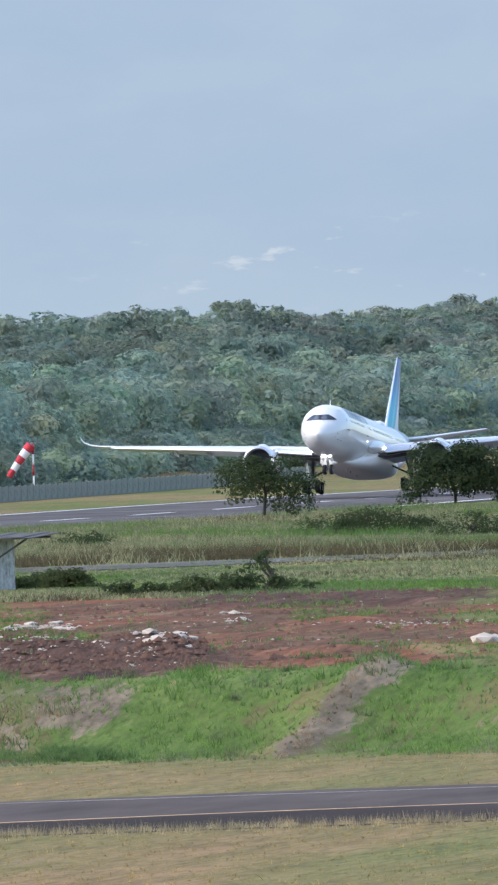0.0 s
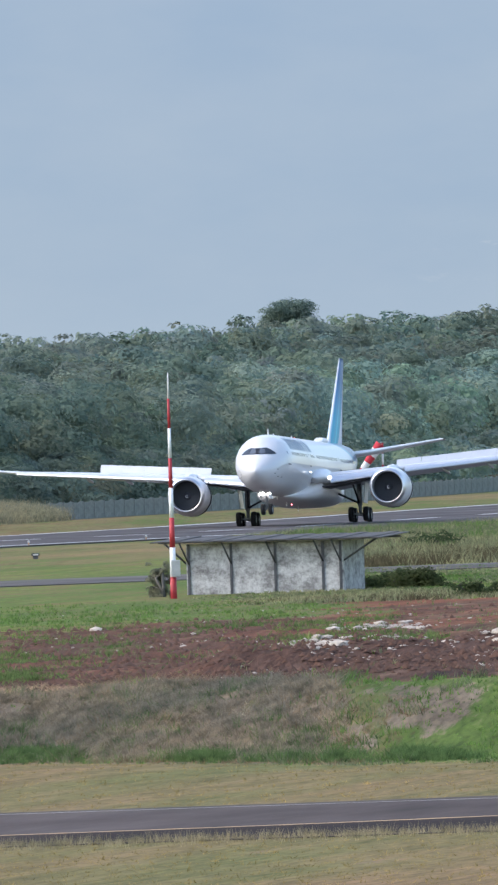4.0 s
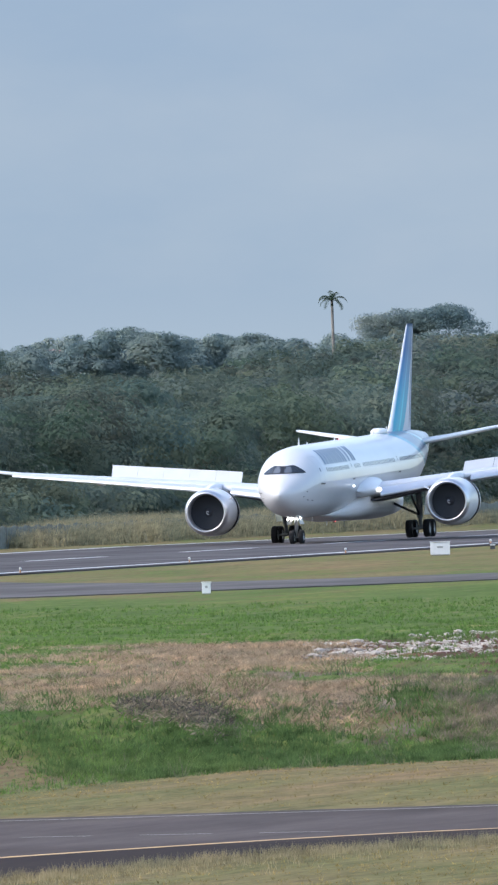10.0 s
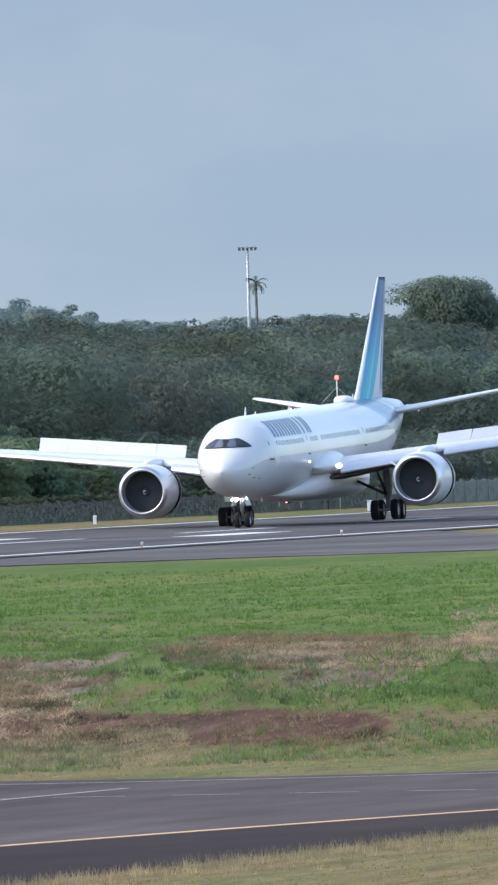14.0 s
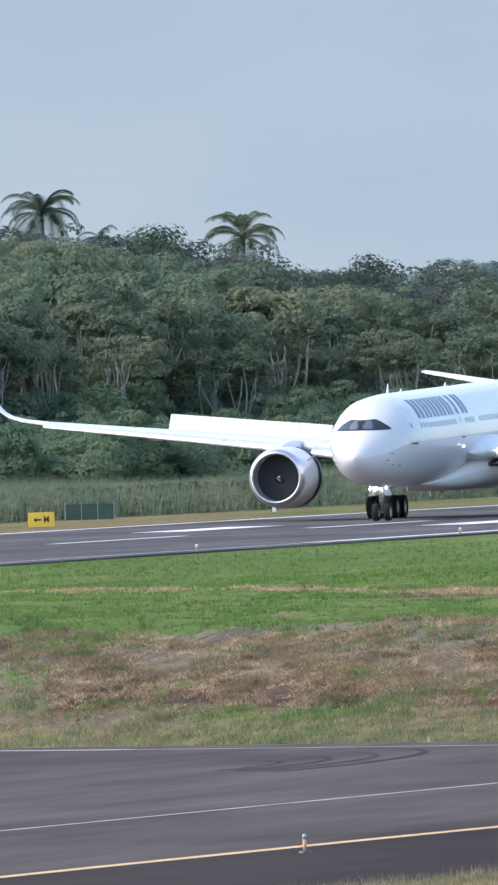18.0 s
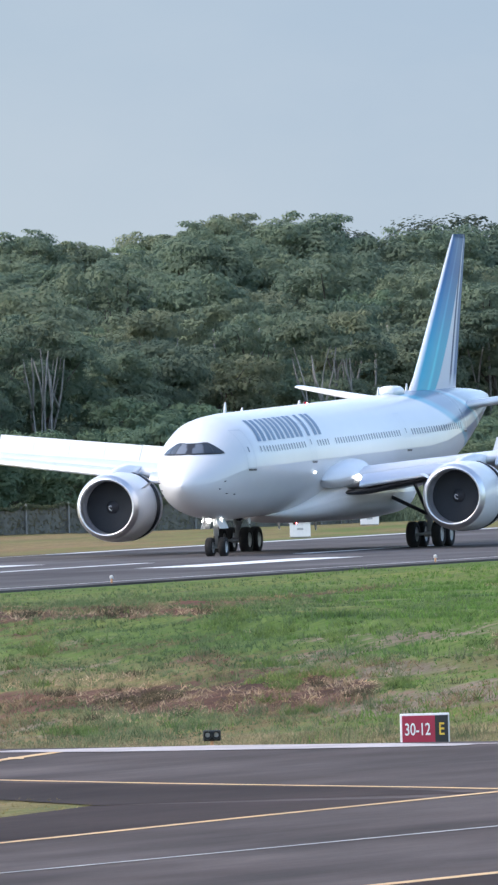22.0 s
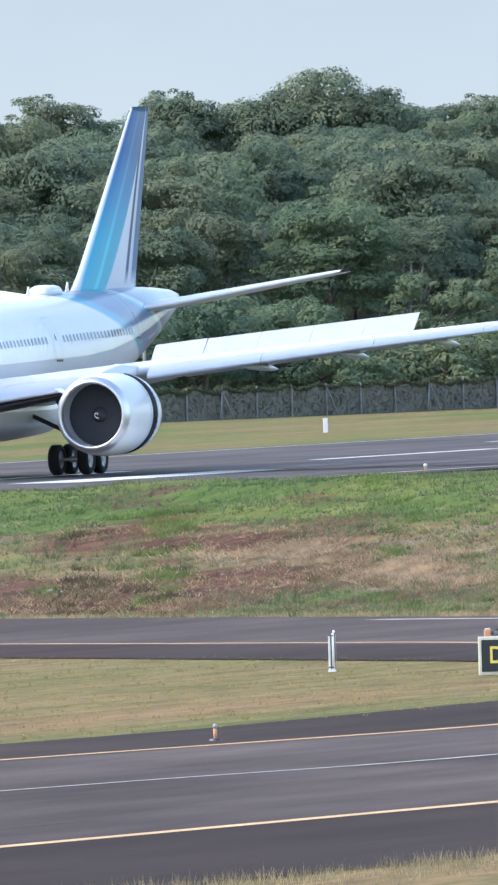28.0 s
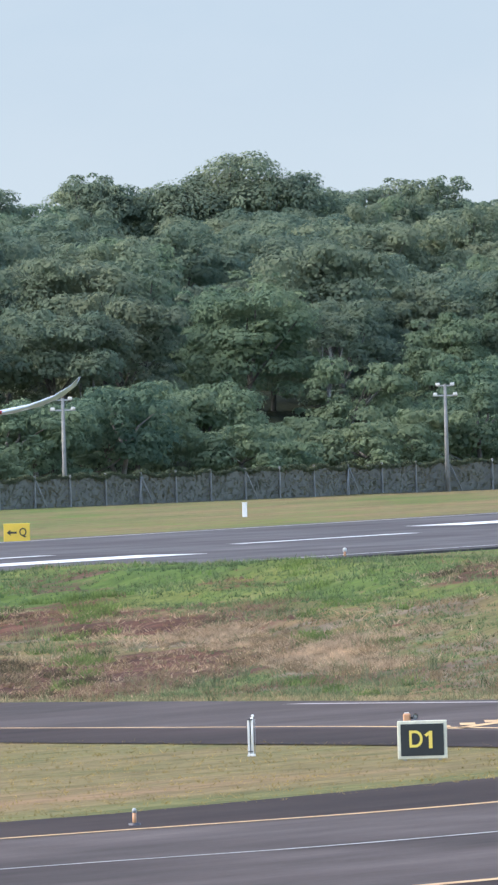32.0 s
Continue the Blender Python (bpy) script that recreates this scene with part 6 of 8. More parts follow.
part("clamp", box("clamp", 0.13, 0.09, 0.03, M["dark_metal"], (-0.02, 0, 0.1), 0.005), whp)
part("footing", box("footing", 0.2, 0.16, 0.11, M["smoke_white"], (0, 0, -0.05), 0.02), whp)
part("wire", tube("wire", ((0.1, 0.02, -0.05), (0.1, 0.02, 0.92)), 0.006, M["steel"], 6), whp)
for x, y, h in ((-346.1, 1148.0, 0.75), (-320.3, 1868.7, 0.9), (-355.5, 1434.8, 0.8), (-342, 1395, 0.6), (-338, 1560, 0.6)):
    tagged(post("boundary_post", "short white boundary post", x, y, 0.26, h, M["white"]), group="white boundary posts")


def cabinet(x, y, w, h, label, dx=0.6):
    t = tagged(new("equipment_box"), label, "box", "white equipment boxes")
    t.matrix_basis = spot(x, y)
    part("body", box("body", w, dx, h, M["white"], (0, 0, 0.05), 0.02), t)
    part("lid", box("lid", w + 0.08, dx + 0.08, 0.06, M["smoke_white"], (0, 0, h + 0.05), 0.01), t)
    part("plinth", box("plinth", w * 0.9, dx * 0.9, 0.25, M["concrete"], (0, 0, -0.19)), t)
    part("label_plate", box("label_plate", w * 0.3, 0.01, 0.12, M["steel"], (0, -dx / 2 - 0.008, h * 0.6)), t)


cabinet(-265.3, 1502.1, 1.35, 0.85, "white metal equipment box beside the runway")
cabinet(-229.7, 1224.3, 0.5, 0.6, "small white metal cabinet beside the exit taxiway")
cabinet(-346.8, 1303.0, 1.15, 0.62, "low white metal cabinet across the runway")
cabinet(-331.0, 1228.0, 1.2, 0.75, "white metal cabinet across the runway")
cabinet(-330.0, 1623.6, 1.6, 0.75, "white metal equipment box across the runway")
cabinet(-362, 1662, 2.4, 0.7, "long white equipment box at the fence")


def runway_light(x, y):
    t = tagged(new("runway_light"), "dark raised runway edge light box", "light", "runway edge lights")
    t.matrix_basis = spot(x, y)
    part("stand", box("stand", 0.36, 0.2, 0.34, M["dark_metal"], (0, 0, -0.1)), t)
    part("hood", box("hood", 0.58, 0.3, 0.2, M["sign_black"], (0, 0, 0.22), 0.03), t)
    part("lens", box("lens", 0.4, 0.02, 0.1, M["smoke_white"], (0, -0.16, 0.26)), t)


for x, y in ((-260.3, 1550.7), (-250.7, 1549.5), (-271.0, 1556.0), (-279.0, 1700.0)):
    runway_light(x, y)
for y in range(880, 1800, 60):
    t = tagged(new("runway_light"), "small white runway edge light", "light", "runway edge lights")
    t.matrix_basis = pose(RUN_X + 23.2, y, float(sink(y, RUN_X + 23.2)) + 0.1)
    part("stem", tube("stem", ((0, 0, 0), (0, 0, 0.22)), 0.05, M["orange"], 8), t)
    part("globe", lathe("globe", ((0.2, 0.0), (0.21, 0.09), (0.34, 0.09), (0.38, 0.0)), M["smoke_white"], 10, "z"), t)

stump = tagged(new("drain_stump"), "dark weathered concrete drain stump in the grass", "stump")
stump.matrix_basis = spot(-205.5, 1215.2)
part("body", box("body", 0.6, 0.6, 0.75, M["dark_metal"], (0, 0, -0.1), 0.05), stump)
part("cover", box("cover", 0.8, 0.8, 0.1, M["concrete"], (0, 0, 0.64), 0.02), stump)


# weathered hut with a shed roof on struts
def build_hut():
    hut = tagged(new("hut"), "low weathered white concrete hut with a rusty shed roof on struts", "building")
    hut.matrix_basis = spot(-182.0, 1208.0) @ pose(0, 0, 0, 0, 0, -13)
    W, D, HH = 8.9, 5.0, 2.8
    for n, (w, d, at) in enumerate(((W, 0.25, (0, -D / 2, 0)), (W, 0.25, (0, D / 2, 0)), (0.25, D - 0.25, (-W / 2 + 0.12, 0, 0)), (0.25, D - 0.25, (W / 2 - 0.12, 0, 0)))):
        part("wall", box("wall", w, d, HH + 0.3, M["wall"], (at[0], at[1], -0.3)), hut, "mould-stained white render")
    for i in range(22):
        x = -W / 2 - 1.5 + (W + 3.6) * i / 21
        part("roof_sheet", box("roof_sheet", (W + 3.6) / 21 * 0.97, D + 2.4, 0.05, M["sheet"], (x, 0, HH + 0.22 + 0.025 * math.sin(i * 2.3)), 0.0, Matrix.Rotation(0.03, 4, "X")), hut, "dark corrugated roof sheet")
    for y in (-D / 2 - 0.9, -D / 2 - 0.1, D / 2 + 0.6):
        part("purlin", box("purlin", W + 3.4, 0.1, 0.12, M["dark_metal"], (0.3, y, HH + 0.06)), hut)
    for x in (-4.3, -1.9, 0.6, 3.3, 4.3):
        part("pilaster", box("pilaster", 0.14, 0.1, HH, M["dark_metal"], (x, -D / 2 - 0.15, 0)), hut)
        part("strut", tube("strut", ((x, -D / 2 - 0.2, HH - 1.1), (x - 0.35, -D / 2 - 0.95, HH + 0.1)), 0.05, M["dark_metal"], 6), hut)
    part("strut", tube("strut", ((W / 2, -D / 2, HH - 1.1), (W / 2 + 1.9, -D / 2, HH + 0.1)), 0.06, M["dark_metal"], 6), hut)
    part("strut", tube("strut", ((-W / 2, -D / 2, HH - 1.1), (-W / 2 - 1.3, -D / 2, HH + 0.1)), 0.06, M["dark_metal"], 6), hut)


build_hut()


def banded_mast():
    t = tagged(new("banded_mast"), "tall slim mast painted in red and white bands", "mast")
    t.matrix_basis = spot(-184.3, 1185.8)
    for i in range(7):
        z0, z1 = max(0, i * 1.62 - 0.45), (i + 1) * 1.62 - 0.45
        r = 0.19 - 0.018 * i
        part("mast_section", tube("mast_section", ((0, 0, z0 - (0.2 if i == 0 else 0)), (0, 0, z1)), (r, r - 0.012), M["red"] if i % 2 == 0 else M["white"], 12), t, "red painted section" if i % 2 == 0 else "white painted section")
    part("spike", tube("spike", ((0, 0, 10.8), (0, 0, 12.3)), (0.06, 0.03), M["smoke_white"], 8), t)
    part("foot_box", box("foot_box", 0.5, 0.4, 0.9, M["steel"], (0.15, -0.4, 1.2), 0.02), t)


banded_mast()


def windsock():
    t = tagged(new("windsock"), "red and white striped windsock hanging from a banded pole", "windsock")
    t.matrix_basis = spot(-373.7, 2567.3)
    for i in range(5):
        part("pole_section", tube("pole_section", ((0, 0, i * 1.25 - 0.1), (0, 0, (i + 1) * 1.25)), 0.12, M["white"] if i % 2 else M["red"], 10), t)
    part("hoop", tube("hoop", ((0, 0, 6.3), (-0.3, 0, 6.25)), 0.07, M["steel"], 8), t)
    for i in range(5):
        a, b = i / 5, (i + 1) / 5
        pts = [(-0.2 - 2.7 * u, 0, 6.1 - 3.3 * u - 0.4 * u * u) for u in (a, b)]
        part("sock_band", tube("sock_band", pts, (0.62 - 0.3 * a, 0.62 - 0.3 * b), M["sock_red"] if i % 2 == 0 else M["white"], 16, True, False), t, "red fabric band" if i % 2 == 0 else "white fabric band")


windsock()


def lamp_pole(x, y, h, label):
    t = tagged(new("lamp_pole"), label, "light pole", "floodlight poles at the fence")
    t.matrix_basis = spot(x, y)
    part("pole", tube("pole", ((0, 0, -0.3), (0, 0, h)), (0.15, 0.09), M["concrete"], 10), t, "pale concrete pole")
    for z, w in ((h - 0.15, 1.1), (h - 0.75, 1.5)):
        arm = part("arm", box("arm", w, 0.1, 0.09, M["steel"], (0, 0, z)), t)
        for s in (-1, 1):
            part("floodlight", box("floodlight", 0.26, 0.26, 0.17, M["smoke_white"], (s * w * 0.4, -0.12, z + 0.05), 0.03), arm, "white floodlight head")


def mesh_screen(x, y, w, h):
    t = tagged(new("screen"), "low dark green mesh screen on steel posts", "screen")
    t.matrix_basis = spot(x, y)
    for i in range(4):
        part("post", box("post", 0.07, 0.07, h + 0.25, M["steel"], (-w / 2 + w * i / 3, 0.05, -0.2)), t)
    for i in range(3):
        part("panel", box("panel", w / 3 - 0.04, 0.03, h - 0.1, M["screen_green"], (-w / 3 + w * i / 3, 0, 0.06)), t)


M["screen_green"] = surface("green_mesh", (0.045, 0.085, 0.065), 0.8, 0, 0.25, 1.5, 0, 12.0)
mesh_screen(-345.0, 1358.0, 3.1, 1.1)
lamp_pole(-384.0, 1237.3, 6.4, "pale concrete pole with short crossarms beside the fence")
lamp_pole(-372.6, 1278.5, 6.5, "pale concrete pole with four floodlights beside the fence")

FENCE = ((-412, 1150), (-386.5, 1225), (-373, 1280), (-354, 1318), (-350, 1410), (-351, 1485), (-346, 1600), (-340, 1750), (-340, 1950), (-352, 2350), (-372, 2700), (-385, 2900))


def build_fence():
    fence = tagged(new("fence"), "long dark creeper-grown mesh fence on pale concrete posts", "fence")
    post_me = box("post", 0.11, 0.11, 2.2, M["concrete"], (0, -0.1, -0.3), 0.015)
    dark_post = box("post", 0.1, 0.1, 2.1, M["mesh"], (0, 0, -0.3))
    brace_me = tube("brace", ((0, -0.12, 1.75), (0.42, -0.3, 0.8), (0.8, -0.45, -0.1)), 0.045, M["concrete"], 6)
    brace2_me = tube("brace", ((0, -0.12, 1.75), (-0.42, -0.3, 0.8), (-0.8, -0.45, -0.1)), 0.045, M["concrete"], 6)
    rng = np.random.default_rng(3)
    panels = []
    for k in range(4):
        vs, fs = [], []
        tops = [1.72 + 0.05 * rng.uniform(-1, 1) + 0.06 * math.sin(i * 0.8 + k) for i in range(9)]
        for i in range(9):
            x = 4.0 * i / 8
            vs += [(x, -0.03, -0.2), (x, -0.03, tops[i]), (x, 0.03, tops[i]), (x, 0.03, -0.2)]
        for i in range(8):
            for j in range(3):
                a, b = 4 * i + j, 4 * i + 4 + j
                fs.append((a, b, b + 1, a + 1))
        panels.append(mesh_of("mesh_panel", vs, fs, M["mesh"]))
    far_panel = mesh_of("mesh_panel", vs, fs, M["mesh_hazed"])
    creepers, tops = [], []
    for k in range(6):                     # withered growth through the mesh, and a green roll along its top
        c = [(q + rng.normal(scale=0.08), -0.05 + rng.normal(scale=0.03), rng.uniform(0.0, 1.65)) for q in np.linspace(0, 4, 220)]
        v, f = leaf_cloud(c, rng.uniform(0.05, 0.12, len(c)), 1500, 0.045, rng, 1.1)
        v[:, 1] *= 0.5
        creepers.append(fast_mesh("creeper", v, f, M["creeper_dry"]))
        c = [(q, rng.normal(scale=0.06), 1.72 + 0.1 * math.sin(1.57 * q + k) + rng.normal(scale=0.06)) for q in np.linspace(0, 4, 30)]
        v, f = leaf_cloud(c, rng.uniform(0.12, 0.28, len(c)), 1500, 0.055, rng)
        tops.append(fast_mesh("creeper", v, f, M["creeper"]))
    n = 0
    for (xa, ya), (xb, yb) in zip(FENCE, FENCE[1:]):
        ln = math.hypot(xb - xa, yb - ya)
        step = 4.0 if ya < 1700 else 8.0
        k = max(1, round(ln / step))
        turn = math.degrees(math.atan2(yb - ya, xb - xa))
        for i in range(k):
            x, y = xa + (xb - xa) * i / k, ya + (yb - ya) * i / k
            m = pose(x, y, float(height(x, y)), 0, 0, turn)
            part("post", post_me if y < 1325 else dark_post, fence, "", m)
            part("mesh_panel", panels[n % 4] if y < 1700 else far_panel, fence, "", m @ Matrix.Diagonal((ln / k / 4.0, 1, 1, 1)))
            if y < 1700:
                part("creeper", creepers[n * 5 % 6], fence, "withered brown creeper through the mesh", m)
                part("creeper", tops[n * 7 % 6], fence, "dull green creeper along the top of the mesh", m)
            if n % 3 == 1 and y < 1325:
                part("brace", brace_me, fence, "", m)
            if n % 6 == 1 and y < 1325:
                part("brace", brace2_me, fence, "", m)
            n += 1


build_fence()


# ---- grass and reeds ----
def blades(name, label, xs, ys, heights, widths, material, per=4, lean=0.35, seed=1):
    """Upright grass blades in tufts, as one patch of stuff."""
    rng = np.random.default_rng(seed)
    n = len(xs)
    x, y = np.repeat(xs, per), np.repeat(ys, per)
    h = np.repeat(heights, per) * rng.uniform(0.55, 1.15, n * per)
    w = np.repeat(widths, per) * rng.uniform(0.6, 1.3, n * per)
    x = x + rng.normal(scale=1.0, size=n * per) * np.repeat(heights, per) * 0.35
    y = y + rng.normal(scale=1.0, size=n * per) * np.repeat(heights, per) * 0.35
    z = height(x, y) - 0.03
    a = rng.uniform(0, math.pi, n * per)
    side = np.stack([np.cos(a) * w, np.sin(a) * w * 0.5, np.zeros_like(w)], 1)
    tip = np.stack([rng.normal(scale=lean, size=n * per) * h, rng.normal(scale=lean, size=n * per) * h, h], 1)
    p = np.stack([x, y, z], 1)
    v = np.stack([p - side, p + side, p + tip], 1).reshape(-1, 3)
    me = fast_mesh(name, v, np.arange(len(v)).reshape(-1, 3), material)
    return tagged(new(name, me), label, "grass", kind="stuff")


def scatter(n, b0, b1, d0, d1, rng):
    """Points spread evenly over the view of a stretch of ground."""
    b = rng.uniform(b0, b1, n)
    d = 1 / rng.uniform(1 / d1, 1 / d0, n)
    return polar(b, d)


def inside(outline, x, y):
    """Which points lie within an outline."""
    hit = np.zeros(len(x), bool)
    for (xa, ya), (xb, yb) in zip(outline, outline[1:] + outline[:1]):
        if ya != yb:
            hit ^= ((ya > y) != (yb > y)) & (x < (xb - xa) * (y - ya) / (yb - ya) + xa)
    return hit


def build_grass():
    rng = np.random.default_rng(5)
    x, y = scatter(150000, 6.8, 17.8, 604, 1180, rng)
    d = np.hypot(x, y)
    c = cover(x, y)
    k = [p[0] for p in BANK]
    b = np.degrees(np.arctan2(-x, y))
    base = np.interp(b, k, [p[1] for p in BANK])
    live = (d > base - 8) & (x > -276)
    tuft = soft(0.5 + 0.8 * wave(x, y * 0.12, 1.7, 2.0)) + 0.5 * soft(wave(x, y * 0.1, 0.5, 6.0))
    mixed = rng.normal(scale=0.26, size=len(x))
    dull = soft((b - 14.8) / 1.2) * 0.34
    sober = soft((b - 14.6) / 0.8)         # duller grass on this slope
    g = live & (c[:, 0] - dull - 0.8 * c[:, 1] - 0.55 * c[:, 2] + mixed > 0.22)
    s = live & ~g & ((c[:, 2] - 0.6 * c[:, 1] + 0.6 * mixed > 0.2) | ((c[:, 1] > 0.25) & (b > 11) & (rng.uniform(size=len(x)) < 0.5)))
    o = live & ~g & ~s & ((c[:, 1] < 0.35) | (rng.uniform(size=len(x)) < 0.1))
    hg = rng.uniform(0.08, 0.2, len(x)) * (0.55 + tuft) * (1 + 0.5 * ((d > base) & (d < base + 40)))
    wd = 0.021 + 0 * x
    pale = g & (rng.uniform(size=len(x)) < 0.95 * sober)
    g = g & ~pale
    blades("grass", "short green grass over the bank and the field", x[g], y[g], hg[g], wd[g], M["grass_green"], 6, 0.5, 1)
    blades("dull_grass", "dull grey-green grass over the slope", x[pale], y[pale], hg[pale], wd[pale], M["grass_scrub"], 6, 0.5, 15)
    blades("straw", "flattened brown cut grass on the bank", x[s], y[s], hg[s], wd[s] * 0.9, M["grass_straw"], 8, 0.9, 2)
    blades("rough_grass", "rough olive and straw-coloured grass", x[o], y[o], hg[o] * 0.85, wd[o], M["grass_olive"], 6, 0.55, 3)
    # a few tall single tufts on the bank
    q = live & (rng.uniform(size=len(x)) < 0.012) & (d < base + 70) & (c[:, 1] < 0.5)
    blades("tussock", "tall pale green tussocks on the bank", x[q], y[q], rng.uniform(0.35, 0.7, q.sum()), wd[q] * 0.8, M["grass_olive"], 26, 0.4, 14)
    # coarse dark weeds on the bank's steep face
    wx, wy = scatter(90000, 8.3, 11.9, 655, 740, rng)
    wb, wd2 = np.degrees(np.arctan2(-wx, wy)), np.hypot(wx, wy)
    wu = (wd2 - np.interp(wb, k, [p[1] for p in BANK]) - 5 * wave(wx, wy, 0.11, 2.0)) / np.interp(wb, k, [p[2] for p in BANK])
    knots = wave(wx, wy * 0.3, 0.8, 21.0) + 0.8 * wave(wx, wy * 0.25, 2.6, 23.0) + rng.normal(scale=0.75, size=len(wx))
    q = (wu > -0.12) & (wu < 0.95) & (knots > 1.5 * (wu - 0.38) + np.interp(wb, (8.3, 8.75, 9.3, 9.6, 10.8, 11.3, 11.9), (1.5, 1.0, 0.75, 0.0, 0.0, 0.5, 0.9)))
    blades("bank_weeds", "coarse dark green weeds on the steep bank", wx[q], wy[q], rng.uniform(0.14, 0.4, q.sum()), 0.028 + 0 * wx[q], M["grass_weed"], 4, 0.5, 31)
    # last year's grass, matted over the face
    mx, my = scatter(60000, 8.2, 10.75, 664, 712, rng)
    mb, md = np.degrees(np.arctan2(-mx, my)), np.hypot(mx, my)
    mu = (md - np.interp(mb, k, [p[1] for p in BANK]) - 5 * wave(mx, my, 0.11, 2.0)) / np.interp(mb, k, [p[2] for p in BANK])
    mat = wave(mx, my * 0.3, 1.1, 51.0) + 0.7 * wave(mx, my * 0.3, 3.1, 53.0)
    q = (mu > 0.0) & (mu < 1.0) & (mat + rng.normal(scale=0.5, size=len(mx)) > -0.1 + 3 * soft((mb - 9.5) / 0.6) + 3 * soft((8.5 - mb) / 0.3))
    blades("dead_grass", "matted grey-brown dead grass on the steep bank", mx[q], my[q], (0.1 + 0.16 * soft(0.5 + 0.5 * mat[q])) * rng.uniform(0.7, 1.3, q.sum()), 0.02 + 0 * mx[q], M["grass_dead"], 6, 0.9, 38)
    q = (mu > 0.0) & (mu < 1.0) & (rng.uniform(size=len(mx)) < 0.09) & (mat > -0.5 + 3 * soft((mb - 9.9) / 0.5) + 3 * soft((8.5 - mb) / 0.3))
    blades("dead_tufts", "shaggy grey-brown tufts of dead grass on the steep bank", mx[q], my[q], rng.uniform(0.2, 0.42, q.sum()), 0.017 + 0 * mx[q], M["grass_dead"], 34, 0.85, 41)
    q = (wu > -0.1) & (wu < 0.5) & (wb < 10.9) & (rng.uniform(size=len(wx)) < 0.1) & (knots > 0.9 * (wu + 0.1) + np.interp(wb, (8.3, 9.0, 9.6, 10.8), (1.6, 0.9, 0.1, 0.0)))
    blades("weed_tufts", "rank dark green tufts along the foot of the bank", wx[q], wy[q], rng.uniform(0.25, 0.5, q.sum()), 0.022 + 0 * wx[q], M["grass_weed"], 26, 0.6, 42)
    tuft_b, tuft_u = rng.uniform(8.15, 9.7, 13), rng.uniform(0.03, 0.2, 13)
    i = rng.integers(0, 13, 900)           # clumps of rank grass at the foot of the dead stretch
    nb = tuft_b[i] + rng.normal(size=len(i)) * (0.02 + 0.015 * (i % 3))
    nd = np.interp(nb, k, [p[1] for p in BANK]) + (tuft_u[i] + 0.05 * rng.normal(size=len(i))) * np.interp(nb, k, [p[2] for p in BANK])
    nx, ny = polar(nb, nd)
    blades("rank_clumps", "separate clumps of rank green grass at the bank's foot", nx, ny, rng.uniform(0.2, 0.5, len(nx)), 0.022 + 0 * nx, M["grass_weed"], 22, 0.5, 46)
    # pale hay left lying along the crest and over the cut slopes
    q = (wu > 0.78) & (wu < 1.3) & (wb > 8.9) & (knots > -0.45)
    blades("crest_hay", "pale dry hay along the crest of the bank", wx[q], wy[q], rng.uniform(0.08, 0.22, q.sum()), 0.024 + 0 * wx[q], M["grass_hay"], 6, 1.3, 32)
    hx, hy = scatter(26000, 10.2, 11.3, 684, 900, rng)
    q = add_up(hx, hy, STRAW_PATCHES) + 0.2 * wave(hx, hy * 0.3, 0.9, 37.0) + rng.normal(scale=0.2, size=len(hx)) > 0.36
    blades("hay", "raked pinkish hay in flattened swathes", hx[q], hy[q], rng.uniform(0.1, 0.26, q.sum()), 0.026 + 0 * hx[q], M["grass_hay"], 8, 1.2, 33)
    hx, hy = scatter(120000, 11.4, 17.7, 636, 745, rng)
    lump = wave(hx, hy * 0.3, 1.6, 27.0) + 0.7 * wave(hx, hy * 0.3, 3.9, 29.0)
    part_straw, part_earth = add_up(hx, hy, STRAW_PATCHES), add_up(hx, hy, EARTH_PATCHES)
    q = (part_straw > 0.3) & (lump > 0.1)
    blades("cut_clumps", "clumps of cut brown grass on the slope", hx[q], hy[q], rng.uniform(0.1, 0.3, q.sum()), 0.02 + 0 * hx[q], M["grass_straw"], 8, 0.8, 34)
    q = (part_earth > 0.3) & (lump > 0.75)
    blades("withered_tufts", "withered dark brown tufts on the bare earth", hx[q], hy[q], rng.uniform(0.12, 0.36, q.sum()), 0.018 + 0 * hx[q], M["grass_brown"], 8, 0.6, 35)
    hb = np.degrees(np.arctan2(-hx, hy))
    q = (np.maximum(part_earth, part_straw) > 0.22) & (hb > 12.3) & (lump > -0.35) & (rng.uniform(size=len(hx)) < np.interp(hb, (13.8, 14.6, 15.4), (0.7, 0.35, 0.16)))
    blades("dry_wisps", "pale dry wisps strewn over the worn slope", hx[q], hy[q], rng.uniform(0.09, 0.24, q.sum()), 0.026 + 0 * hx[q], M["grass_hay"], 4, 1.3, 36)
    tuft = wave(hx, hy * 0.3, 1.3, 71.0) + 0.8 * wave(hx, hy * 0.3, 3.3, 73.0) + 0.5 * wave(hx, hy * 0.15, 0.4, 75.0)
    q = (tuft > 1.0) & (np.hypot(hx, hy) > np.interp(hb, k, [p[1] for p in BANK]) + np.interp(hb, (12, 13, 14.6, 15.6), (8, 26, 26, 10)))
    blades("bank_tufts", "coarse dark green tufts over the slope", hx[q], hy[q], rng.uniform(0.12, 0.36, q.sum()), 0.024 + 0 * hx[q], M["grass_weed"], 6, 0.6, 40)
    sx, sy = scatter(34000, 14.6, 17.8, 640, 860, rng)
    sb, sd = np.degrees(np.arctan2(-sx, sy)), np.hypot(sx, sy)
    tangle = wave(sx, sy * 0.3, 0.7, 41.0) + 0.8 * wave(sx, sy * 0.25, 2.3, 43.0) + rng.normal(scale=0.5, size=len(sx))
